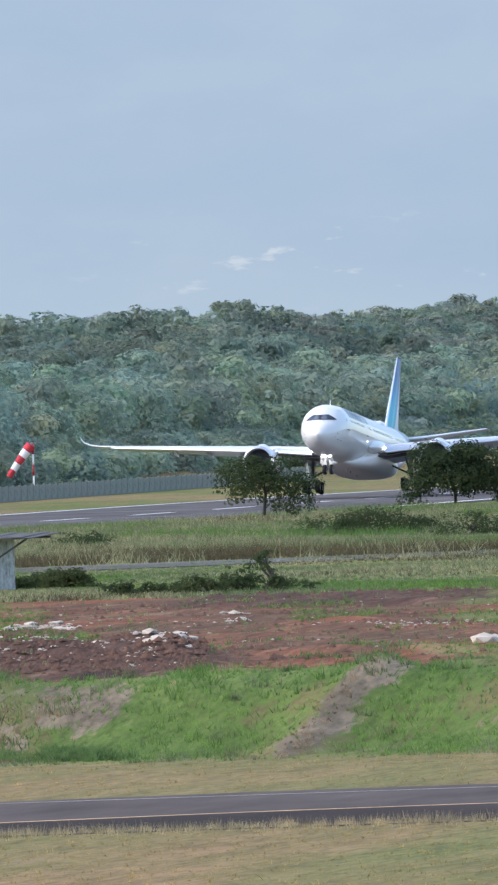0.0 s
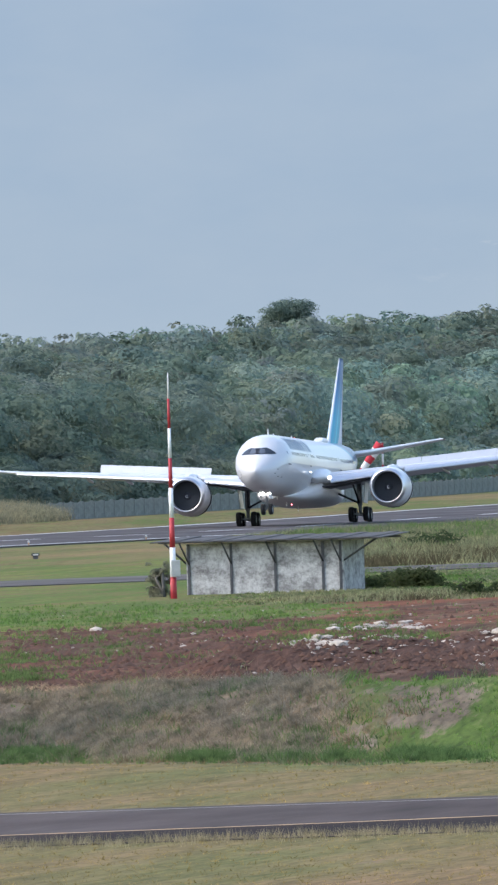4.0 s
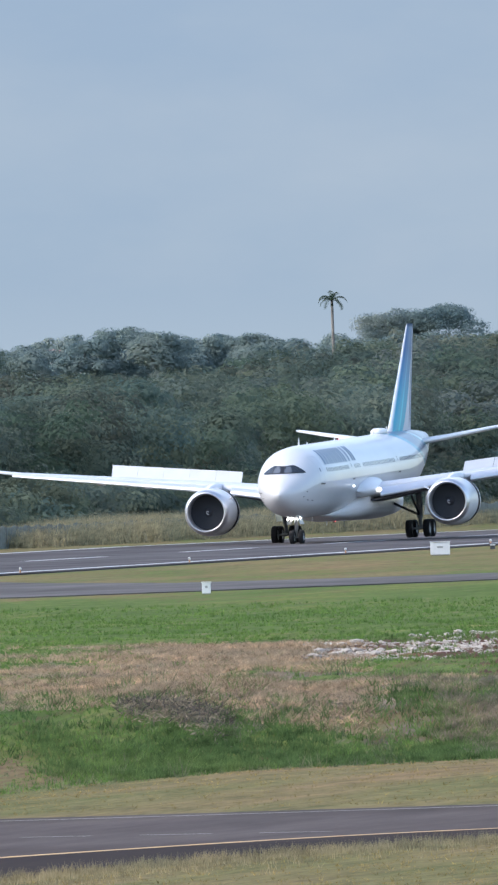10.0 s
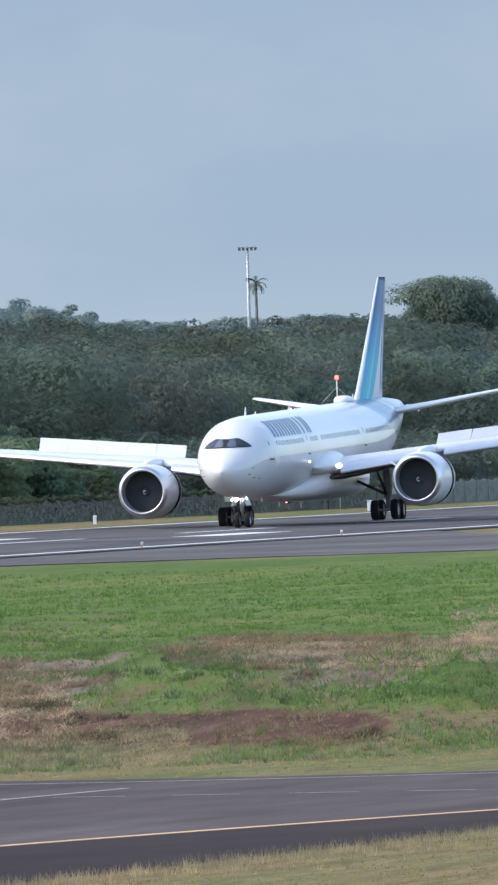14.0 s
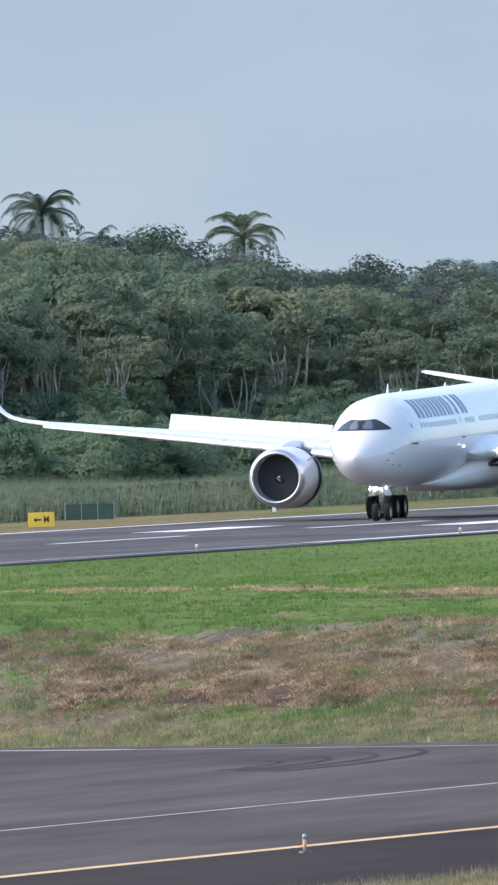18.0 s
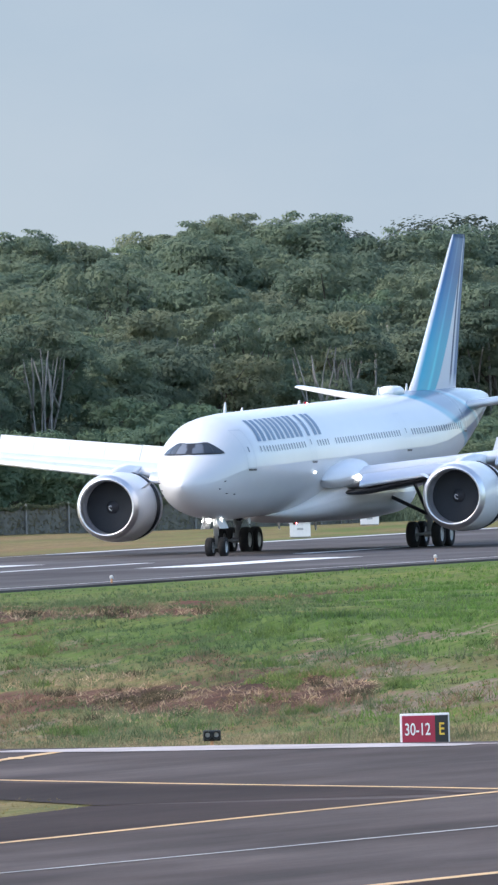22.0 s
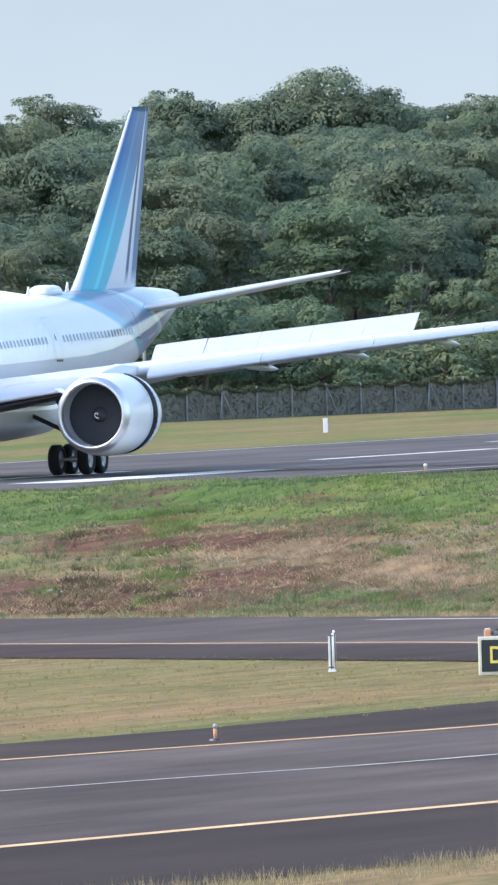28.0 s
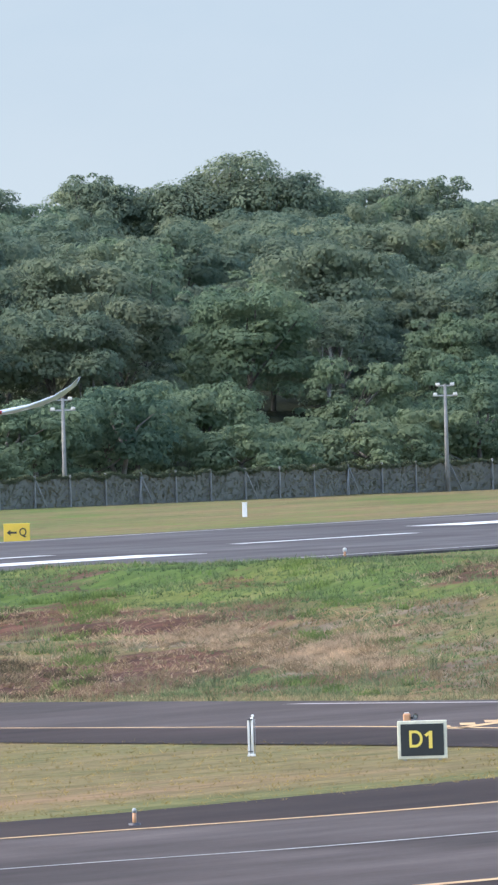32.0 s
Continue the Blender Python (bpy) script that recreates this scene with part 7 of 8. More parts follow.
    q = (tangle > 0.25 - 0.5 * soft((sb - 14.6) / 1.0)) & (sd > np.interp(sb, k, [p[1] for p in BANK])) & (add_up(sx, sy, EARTH_PATCHES) < 0.4)
    blades("scrub_grass", "dark tangled grass over the top of the bank", sx[q], sy[q], rng.uniform(0.08, 0.22, q.sum()), 0.022 + 0 * sx[q], M["grass_scrub"], 5, 0.7, 37)
    # loose hay heaps on the cut slope, a raked line over the field and the pale verge of the taxiway
    jx, jy = scatter(16000, 16.1, 17.15, 655, 710, rng)
    q = add_up(jx, jy, STRAW_PATCHES[-3:]) + 0.25 * wave(jx, jy * 0.3, 1.4, 81.0) + rng.normal(scale=0.2, size=len(jx)) > 0.6
    blades("loose_hay", "heaps of loose pinkish hay on the cut slope", jx[q], jy[q], rng.uniform(0.16, 0.34, q.sum()), 0.022 + 0 * jx[q], M["grass_hay"], 14, 1.3, 43)
    jb = rng.uniform(12.5, 14.6, 3600)
    jd = np.interp(jb, (12.5, 12.92, 13.47, 14.21, 14.6), (778, 809, 852, 919, 950)) + rng.normal(scale=7, size=len(jb)) + 9 * wave(jb * 14, jb, 0.9, 3.0)
    jx, jy = polar(jb, jd)
    q = wave(jx, jy * 0.05, 0.7, 85.0) > -0.55
    blades("hay_line", "thin raked line of pale hay across the green field", jx[q], jy[q], rng.uniform(0.08, 0.2, q.sum()), 0.03 + 0 * jx[q], M["grass_hay"], 7, 1.1, 44)
    jx, jy = scatter(90000, 12.0, 17.8, 608, 662, rng)
    jb = np.degrees(np.arctan2(-jx, jy))
    ju = np.hypot(jx, jy) - np.interp(jb, k, [p[1] for p in BANK]) - 4 * wave(jx, jy, 0.5, 3.0)
    q = (ju > 1) & (ju < np.interp(jb, (12, 13, 14.6, 15.5, 17.8), (17, 24, 22, 10, 8))) & ~inside(PAVED, jx, jy)
    blades("pale_verge", "soft pale dry grass along the taxiway's far edge", jx[q], jy[q], rng.uniform(0.08, 0.24, q.sum()), 0.018 + 0 * jx[q], M["grass_dry"], 5, 0.6, 45)
    # pale fringe along the near shoulder, and thin wisps on the mown field
    line = np.array(curve(OUTER, 12))
    q = rng.uniform(0, len(line) - 1.001, 9000)
    i = q.astype(int)
    p = line[i] + (line[i + 1] - line[i]) * (q - i)[:, None]
    ww = rng.exponential(1.6, len(p))
    nx, ny = p[:, 0] + ww * 0.55 + 0.3, p[:, 1] - ww * 0.85 - 0.3
    ok = (np.degrees(np.arctan2(-nx, ny)) < 18) & (np.degrees(np.arctan2(-nx, ny)) > 6)
    blades("dry_fringe", "tall pale dry grass along the taxiway shoulder", nx[ok], ny[ok], rng.uniform(0.1, 0.34, ok.sum()), 0.009 + 0 * nx[ok], M["grass_dry"], 7, 0.3, 4)
    x, y = scatter(60000, 7.0, 18.2, 410, 690, rng)
    ok = (np.hypot(x, y) < np.interp(np.degrees(np.arctan2(-x, y)), k, [p[1] for p in BANK])) & ~inside(PAVED, x, y) & (y > 330)
    ok = ok & (x > np.interp(y, [p[1] for p in line[::-1]], [p[0] for p in line[::-1]]) + 1.5) | ok & (np.hypot(x, y) > 585) | ok & (x < -141)
    blades("mown_wisps", "short dry wisps on the mown verge", x[ok], y[ok], rng.uniform(0.04, 0.13, ok.sum()), 0.016 + 0 * x[ok], M["grass_mown"], 4, 1.1, 6)
    # weeds that come up in strips over the turned earth
    tx, ty = scatter(60000, 7.0, 10.2, 735, 1060, rng)
    strips = wave(tx * 0.5, ty * 0.1, 1.1, 61.0) + 0.7 * wave(tx, ty * 0.15, 0.9, 63.0) + 0.5 * wave(tx, ty * 0.2, 2.7, 65.0) + rng.normal(scale=0.25, size=len(tx))
    q = (strips > np.interp(np.degrees(np.arctan2(-tx, ty)), (7.0, 8.2, 8.6, 10.2), (1.15, 0.95, 0.62, 0.5))) & (cover(tx, ty)[:, 1] > 0.3)
    blades("works_weeds", "low green weeds in strips over the bare earth", tx[q], ty[q], rng.uniform(0.1, 0.34, q.sum()), 0.03 + 0 * tx[q], M["grass_weed"], 6, 0.6, 39)
    # tall grass belts up-range: khaki, brown and green by patches
    x, y = scatter(46000, 6.8, 9.3, 1150, 2050, rng)
    strip_x = np.interp(y, (1200, 1229, 1290, 1350, 1402, 1535), (-262, -250, -231, -207, -178, -114))
    d, b = np.hypot(x, y), np.degrees(np.arctan2(-x, y))
    beyond = x < strip_x
    ok = (x > -276) & (np.abs(x - strip_x) > 8) & (b + 0.12 * wave(x, y * 0.3, 0.4, 2.0) < 8.72)
    pick = wave(x, y * 0.3, 0.16, 1.0) + 0.6 * wave(x, y * 0.3, 0.5, 4.0) + rng.normal(scale=0.3, size=len(x))
    near_brown = np.clip(1 - np.abs(x - strip_x + 15) / 16, 0, 1) * beyond
    pick = pick - 1.5 * near_brown
    hh = (0.3 + 0.5 * soft(0.5 + wave(x, y * 0.5, 0.11, 3.0)) + 0.5 * near_brown) * np.clip((8.8 - b) / 0.3, 0.3, 1) * np.where(beyond, 1.0, 0.42)
    for low, high, mat, lab in ((-9, -0.75, "grass_brown", "tall brown seeded grass beside the exit taxiway"), (-0.75, 0.0, "grass_khaki", "tall khaki grass between the taxiway and the runway"),
                                (0.0, 0.55, "grass_olive", "tall olive grass between the taxiway and the runway"), (0.55, 9, "grass_green", "fresh green grass between the taxiway and the runway")):
        k2 = ok & (pick >= low) & (pick < high)
        blades("tall_grass", lab, x[k2], y[k2], hh[k2], 0.035 + 0 * x[k2], M[mat], 6, 0.5, 7)
    # reeds at the fence
    q = rng.uniform(0, 1, 16000)
    yy = np.where(q < 0.4, 1330 + q / 0.4 * 200, 1730 + (q - 0.4) / 0.6 * 420)
    xx = np.interp(yy, [p[1] for p in FENCE], [p[0] for p in FENCE]) + rng.uniform(-4.5, 1.2, len(yy))
    hh = 1.5 + 1.2 * soft(0.5 + wave(xx, yy, 0.05, 2.0)) * rng.uniform(0.6, 1.1, len(yy))
    green = yy < 1560
    blades("reeds", "tall grey-green reeds along the fence", xx[green], yy[green], hh[green], 0.04 + 0 * xx[green], M["grass_reed"], 9, 0.3, 8)
    blades("dry_reeds", "tall beige reeds along the fence", xx[~green], yy[~green], hh[~green] * 0.85, 0.045 + 0 * xx[~green], M["grass_buff"], 10, 0.35, 9)


def brush_pile():
    """Dry branches thrown together at the foot of the bank, past counting."""
    rng = np.random.default_rng(91)
    for name, label, count, long, thick, mat in (("brushwood", "tangle of dry grey branches on the grassy bank", 700, 0.45, 0.018, "twig"), ("dry_litter", "grey-brown litter caught among dry branches", 2600, 0.16, 0.03, "grass_dead")):
        q = rng.uniform(-1, 1, count)
        x, y = polar(10.72 + 0.15 * q, 681.5 + 2.2 * rng.normal(size=count))
        z = height(x, y) + rng.uniform(0, 1, count) ** 1.3 * 0.3 * (1 - q * q) ** 0.6
        p = np.stack([x, y, z], 1)
        way = rng.normal(size=(count, 3)) * np.array([1.0, 0.7, 0.55])
        way *= (long * rng.uniform(0.5, 1.5, count) / np.linalg.norm(way, axis=1))[:, None]
        off = np.cross(way, rng.normal(size=(count, 3)))
        off *= (thick / np.linalg.norm(off, axis=1))[:, None]
        v = np.stack([p - way, p + off, p + way, p - off], 1).reshape(-1, 3)
        tagged(new(name, fast_mesh(name, v, np.arange(len(v)).reshape(-1, 4), M[mat])), label, "brush", kind="stuff")


def add_up(x, y, patches):
    """How strongly a place lies within patches of cover."""
    d, b = np.hypot(x, y), np.degrees(np.arctan2(-x, y)) + 0.1 * wave(x, y * 0.3, 0.22, 5.0) + 0.2 * wave(x, y * 0.25, 0.6, 8.0) + 0.1 * wave(x, y * 0.2, 1.4, 3.0)
    d = d + 12 * wave(x, y * 0.25, 0.6, 8.0)
    out = np.zeros(len(x))
    for b0, b1, d0, d1, power in patches:
        out = np.maximum(out, power * band(b, b0, b1, 0.4) * band(d, d0, d1, 12))
    return out


M["grass_weed"] = leaf_mat("weed_green", (0.11, 0.17, 0.07), (0.16, 0.232, 0.095), (0.21, 0.285, 0.125))
M["grass_scrub"] = leaf_mat("scrub_green", (0.12, 0.165, 0.09), (0.17, 0.225, 0.122), (0.225, 0.275, 0.165))
M["grass_dead"] = leaf_mat("dead_grass", (0.21, 0.165, 0.137), (0.375, 0.3, 0.252), (0.54, 0.445, 0.375))
M["grass_hay"] = leaf_mat("hay", (0.3, 0.2, 0.155), (0.54, 0.385, 0.305), (0.74, 0.56, 0.46))
M["grass_mown"] = leaf_mat("grass_mown", (0.2, 0.17, 0.07), (0.33, 0.265, 0.125), (0.46, 0.36, 0.2))
M["grass_straw"] = leaf_mat("grass_straw", (0.175, 0.12, 0.085), (0.31, 0.22, 0.158), (0.44, 0.33, 0.245))
M["grass_reed"] = leaf_mat("reed_green", (0.28, 0.31, 0.22), (0.36, 0.39, 0.28), (0.44, 0.46, 0.35))
M["grass_buff"] = leaf_mat("reed_buff", (0.4, 0.34, 0.25), (0.46, 0.39, 0.29), (0.52, 0.44, 0.34))
M["twig"] = surface("dry_branch", (0.09, 0.075, 0.062), 0.95, 0, 0.3, 2.0)
build_grass()
brush_pile()


# ---- bushes, palms and far trees ----
def lone(name, label, x, y, h, w, leaf, seed, group="", sink_in=0.2, **kw):
    t = make_tree(name, h, w, leaf, label, seed, group, **kw)
    t["category"] = "bush" if name == "bush" else "tree"
    t.matrix_basis = pose(x, y, float(height(x, y)) - sink_in)
    return t


lone("bush", "dark green open-branched bush in the tall grass", -261.7, 1938.3, 5.9, 9.4, "leaf_dark", 61, bark="bark_dark", flat=0.85, clumps=60, size=0.15, per=80, big=1.15)
lone("bush", "large dense dark green bush beside the runway", -276.2, 2190.0, 7.0, 11.0, "leaf_dark", 62, bark="bark_dark", flat=0.95, clumps=80, size=0.17, per=75, big=1.2)
lone("bush", "dense dark green bush beside the runway", -268.5, 2193.0, 6.0, 9.0, "leaf_dark", 63, bark="bark_dark", flat=0.95, clumps=66, size=0.17, per=75, big=1.2)
for i, (b, d, h, w) in enumerate(((8.06, 1165, 1.3, 2.2), (7.99, 1168, 1.0, 2.6), (7.92, 1168, 1.1, 2.6), (7.85, 1166, 1.5, 2.6), (7.8, 1170, 1.2, 2.4), (7.76, 1170, 1.9, 2.2), (7.69, 1175, 2.7, 1.7), (7.66, 1172, 1.2, 2.4),
                                  (7.6, 1170, 1.0, 2.2), (8.2, 1232, 1.4, 3.0), (8.27, 1236, 1.5, 2.6), (8.34, 1230, 1.2, 2.6), (7.3, 1640, 2.2, 6.0), (7.42, 1640, 2.6, 6.0), (7.55, 1650, 2.0, 5.0), (7.15, 1600, 2.4, 6.0), (8.15, 1600, 1.6, 5.0))):
    x, y = polar(b, d)
    lone("bush", "low dark green bush at the edge of the works" if d < 1300 else "low dark green bush in the tall grass", float(x), float(y), h + 0.5, w, "leaf_dark", 70 + i, "low bushes", 0.75, bark="bark_dark", flat=0.98, clumps=34, size=0.1, per=230 if d < 1300 else 90, big=1.5)
x, y = polar(8.868, 1212)
lone("bush", "dry grey-brown bush beside the mast", float(x), float(y), 3.1, 1.6, "creeper_dry", 80, "", 0.9, flat=0.95, clumps=44, size=0.08, per=700, big=1.8)


def palm(x, y, base_z, top_z, spread, label, seed, fronds=24):
    rng = np.random.default_rng(seed)
    t = tagged(new("palm"), label, "palm tree", "palms above the wood")
    t.matrix_basis = pose(x, y, base_z)
    h = top_z - base_z
    part("trunk", tube("trunk", ((0, 0, -0.5), (0.15, 0, h * 0.5), (0.1, 0, h - 0.2)), (0.28, 0.2, 0.17), M["bark"], 10), t, "slim grey trunk")
    part("crownshaft", tube("crownshaft", ((0.1, 0, h - 0.9), (0.1, 0, h)), (0.2, 0.12), M["palm"], 8), t, "green crownshaft")
    for k in range(fronds):
        a = 2 * math.pi * k / fronds + rng.uniform(-0.15, 0.15)
        up = rng.uniform(-0.25, 1.35)           # how steeply the frond leaves the crown
        vs, fs, pts = [], [], []
        p, ang, ln = Vector((0.1, 0, h - 0.1)), up, spread * rng.uniform(0.9, 1.1) * 1.25 / 8
        for i in range(9):
            pts.append(p.copy())
            p = p + Vector((math.cos(ang) * math.cos(a), math.cos(ang) * math.sin(a), math.sin(ang))) * ln
            ang -= 0.14 + 0.045 * i
        sd = Vector((-math.sin(a), math.cos(a), 0))
        for i in range(8):
            for j in range(3):
                p = pts[i].lerp(pts[i + 1], j / 3)
                ln = spread * 0.31 * math.sin(math.pi * (0.12 + 0.8 * (i + j / 3) / 8))
                d2 = (pts[i + 1] - pts[i]).normalized()
                for s in (-1, 1):
                    o = len(vs)
                    tip = p + sd * s * ln * 0.8 + d2 * ln * 0.5 + Vector((0, 0, -0.45 * ln))
                    vs += [tuple(p), tuple(p + d2 * 0.12 * spread / 3), tuple(tip)]
                    fs.append((o, o + 1, o + 2))
        part("frond", mesh_of("frond", vs, fs, M["palm"]), t)


PALMS = [tuple(float(c) for c in polar(b, d)) for b, d in ((14.36, 1800), (13.84, 1850), (14.21, 1830))]
palm(*PALMS[0], 8.0, 22.2, 3.3, "tall palm with a full drooping crown above the wood", 1, 28)
palm(*PALMS[1], 8.0, 20.0, 3.4, "tall palm with arching fronds above the wood", 2, 26)
palm(*PALMS[2], 8.0, 20.2, 2.0, "small palm among the treetops", 3, 14)
palm(-517.6, 2853.5, 8.0, 24.0, 1.9, "slender royal palm standing clear of the wood", 4, 16)
palm(-613.1, 2936.8, 8.0, 22.2, 1.7, "distant palm beside a floodlight mast", 5, 14)


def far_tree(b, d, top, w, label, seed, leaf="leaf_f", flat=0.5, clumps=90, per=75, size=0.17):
    x, y = polar(b, d)
    z = float(height(x, y))
    t = make_tree("tree", top - z, w, leaf, label, seed, "far trees", flat=flat, clumps=clumps, size=size, per=per, big=1.4)
    t.matrix_basis = pose(float(x), float(y), z)


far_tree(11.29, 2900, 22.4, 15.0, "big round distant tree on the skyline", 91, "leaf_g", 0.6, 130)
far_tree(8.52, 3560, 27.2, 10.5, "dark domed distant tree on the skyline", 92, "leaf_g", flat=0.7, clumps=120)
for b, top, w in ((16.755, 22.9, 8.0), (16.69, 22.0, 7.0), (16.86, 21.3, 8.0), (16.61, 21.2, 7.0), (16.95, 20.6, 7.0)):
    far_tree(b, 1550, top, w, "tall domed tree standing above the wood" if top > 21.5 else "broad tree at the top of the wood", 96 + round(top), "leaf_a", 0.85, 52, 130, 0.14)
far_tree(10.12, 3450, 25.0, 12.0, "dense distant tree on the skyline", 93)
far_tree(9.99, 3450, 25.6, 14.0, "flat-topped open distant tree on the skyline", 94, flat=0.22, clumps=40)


def build_far_ridge():
    """Trees of the ridge beyond the wood."""
    rng = np.random.default_rng(17)
    tops = ((9.6, 20), (10.1, 20.5), (10.35, 19.5), (10.7, 22), (10.95, 22), (11.15, 19.5), (11.5, 18), (12.0, 17.5), (12.5, 22.0), (12.7, 23.6), (12.86, 24.6), (13.0, 23.2), (13.15, 22.6), (13.24, 23.6), (13.33, 22.4), (13.6, 20))
    vs, fs, o = [], [], 0
    for b in np.arange(9.6, 13.6, 0.045):
        for row in range(2):
            d = 3300 + 160 * row + rng.uniform(-30, 30)
            x, y = polar(b + rng.normal(scale=0.01), d)
            z = float(height(x, y))
            top = float(np.interp(b, [t[0] for t in tops], [t[1] for t in tops])) + rng.normal(scale=0.7) + row * 0.5
            (v, f), _ = tree_data(top - z, rng.uniform(8, 11), rng, per=75, size=0.25, clumps=26, flat=0.85, big=1.8, ruffle=0.1)
            vs.append(v + np.array([float(x), float(y), z]))
            fs.append(f + o)
            o += len(v)
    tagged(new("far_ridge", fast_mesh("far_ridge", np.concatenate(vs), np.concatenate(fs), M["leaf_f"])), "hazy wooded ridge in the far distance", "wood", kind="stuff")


build_far_ridge()


# ---- far masts and buildings ----
def lattice_mast(x, y, base, top, w, label):
    t = tagged(new("floodlight_mast"), label, "mast", "far floodlight masts")
    t.matrix_basis = pose(x, y, base, 0, 0, math.degrees(math.atan2(-x, y)))
    h = top - base
    part("pole", tube("pole", ((0, 0, 0), (0, 0, h)), (0.35, 0.16), M["steel"], 8), t)
    bar = part("crossbar", box("crossbar", w, 0.3, 0.22, M["steel"], (0, 0, h)), t)
    for i in range(5):
        part("lamp_head", box("lamp_head", w * 0.13, 0.4, 0.4, M["dark_metal"], (-w * 0.42 + w * 0.21 * i, 0, h - 0.3), 0.03), bar)


lattice_mast(-614.0, 2936.6, 5, 27.0, 2.6, "far floodlight mast with a wide crossbar")
lattice_mast(-619.4, 2730.7, 5, 26.6, 2.5, "far floodlight mast above the trees")
lattice_mast(-702.8, 3122.1, 5, 25.0, 1.9, "far floodlight mast above the trees")


# tower red, paled in the colour itself for distance haze
M["red_hazed"] = surface("hazed_red_paint", (0.4, 0.13, 0.13), 0.7, 0, 0.2, 1.0)


def radio_tower():
    t = tagged(new("radio_tower"), "red and white lattice radio tower with thin antennas", "tower")
    t.matrix_basis = pose(-359.5, 2171.0, float(height(-359.5, 2171.0)) - 0.3, 0, 0, 9.4)
    z0 = float(height(-359.5, 2171.0))
    top = 12.6 - z0
    for i in range(4):
        a, b = top * i / 4, top * (i + 1) / 4
        mat = M["white"] if i < 2 else M["red_hazed"]
        for sx in (-1, 1):
            for sy in (-1, 1):
                part("leg", tube("leg", ((sx * 0.55, sy * 0.55, a), (sx * 0.55, sy * 0.55, b)), 0.1, mat, 6), t)
        for k in range(3):
            u, v = a + (b - a) * k / 3, a + (b - a) * (k + 1) / 3
            for sy in (-0.55, 0.55):
                part("brace", tube("brace", ((-0.55, sy, u), (0.55, sy, v)), 0.07, mat, 5), t)
                part("brace", tube("brace", ((0.55, sy, u), (-0.55, sy, v)), 0.07, mat, 5), t)
        part("cladding", box("cladding", 0.95, 0.5, (b - a) * 0.92, mat, (0, 0, a)), t)
    part("antenna", tube("antenna", ((-0.2, 0, top), (-0.2, 0, top + 2.3)), 0.06, M["white"], 6), t)
    part("antenna", tube("antenna", ((0.5, 0, top), (0.5, 0, top + 1.0)), 0.07, M["white"], 6), t)
    part("dish", box("dish", 0.9, 0.3, 0.25, M["white"], (1.0, 0, top * 0.38)), t)


radio_tower()


def localizer():
    t = tagged(new("antenna_array"), "row of small white antennas on a raised frame beyond the runway", "antenna")
    t.matrix_basis = pose(-340.0, 1665.0, float(height(-340, 1665)), 0, 0, 11.6)
    top = 7.5 - float(height(-341, 1665))
    part("beam", box("beam", 10.2, 0.12, 0.1, M["steel"], (0, 0, top - 0.25)), t)
    for i in range(15):
        part("antenna", box("antenna", 0.56, 0.35, 0.2, M["white"], (-4.9 + 9.8 * i / 14, 0, top - 0.1), 0.03), t, "white antenna element")
        part("dipole", box("dipole", 0.1, 0.2, 0.3, M["white"], (-4.9 + 9.8 * i / 14, -0.1, top - 0.42)), t)
    for i in range(8):
        x = -3.0 + 5.2 * i / 7
        part("support", tube("support", ((x, 0, -0.2 if i in (1, 6) else top - 1.4), (x, 0, top - 0.2)), 0.045, M["frame_blue"], 6), t)
        if i < 7:
            for z in (top - 0.75, top - 1.35):
                part("brace", tube("brace", ((x, 0.05, z), (x + 5.2 / 7, 0.05, z + 0.5)), 0.05, M["frame_blue"], 5), t)
    for s in (-1, 1):
        part("stay", tube("stay", ((-1.35, 0.3, top + 1.6), (-1.35 + s * 1.7, 0.3, top - 0.1)), 0.02, M["steel"], 5), t)
    part("lamp_pole", tube("lamp_pole", ((-1.35, 0.3, -0.2), (-1.35, 0.3, top + 2.2)), 0.045, M["smoke_white"], 8), t)
    part("warning_lamp", lathe("warning_lamp", ((top + 2.15, 0.0), (top + 2.2, 0.16), (top + 2.45, 0.14), (top + 2.5, 0.0)), M["red_glow"], 10, "z"), t, "lit red warning lamp", Matrix.Translation((-1.35, 0.3, 0)))


M["frame_blue"] = surface("blue_grey_steel", (0.1, 0.13, 0.16), 0.6, 0.2, 0.2)
M["red_glow"] = glow("red_warning_lamp", (1.0, 0.12, 0.1), 1.6)
localizer()


def far_house(b, d, z, w, h, label, roof):
    x, y = polar(b, d)
    t = tagged(new("house"), label, "house", "far houses")
    t.matrix_basis = pose(float(x), float(y), 6.0, 0, 0, b)
    part("wall", box("wall", w, 8, z - 6 + h * 0.5, M["smoke_white"], (0, 0, 0)), t)
    vs = [(-w / 2 - 0.4, -4.4, 0), (w / 2 + 0.4, -4.4, 0), (w / 2 + 0.4, 4.4, 0), (-w / 2 - 0.4, 4.4, 0), (-w / 2 + 2.2, 0, h), (w / 2 - 2.2, 0, h)]
    part("roof", mesh_of("roof", vs, [(0, 1, 5, 4), (1, 2, 5), (2, 3, 4, 5), (3, 0, 4), (3, 2, 1, 0)], roof), t, "", Matrix.Translation((0, 0, z - 6 + h * 0.5)))
    for i in range(4):
        win = part("window", box("window", 1.0, 0.08, 1.1, M["cabin_pane"], (-w * 0.36 + w * 0.24 * i, -4.03, z - 6 - 1.4)), t)


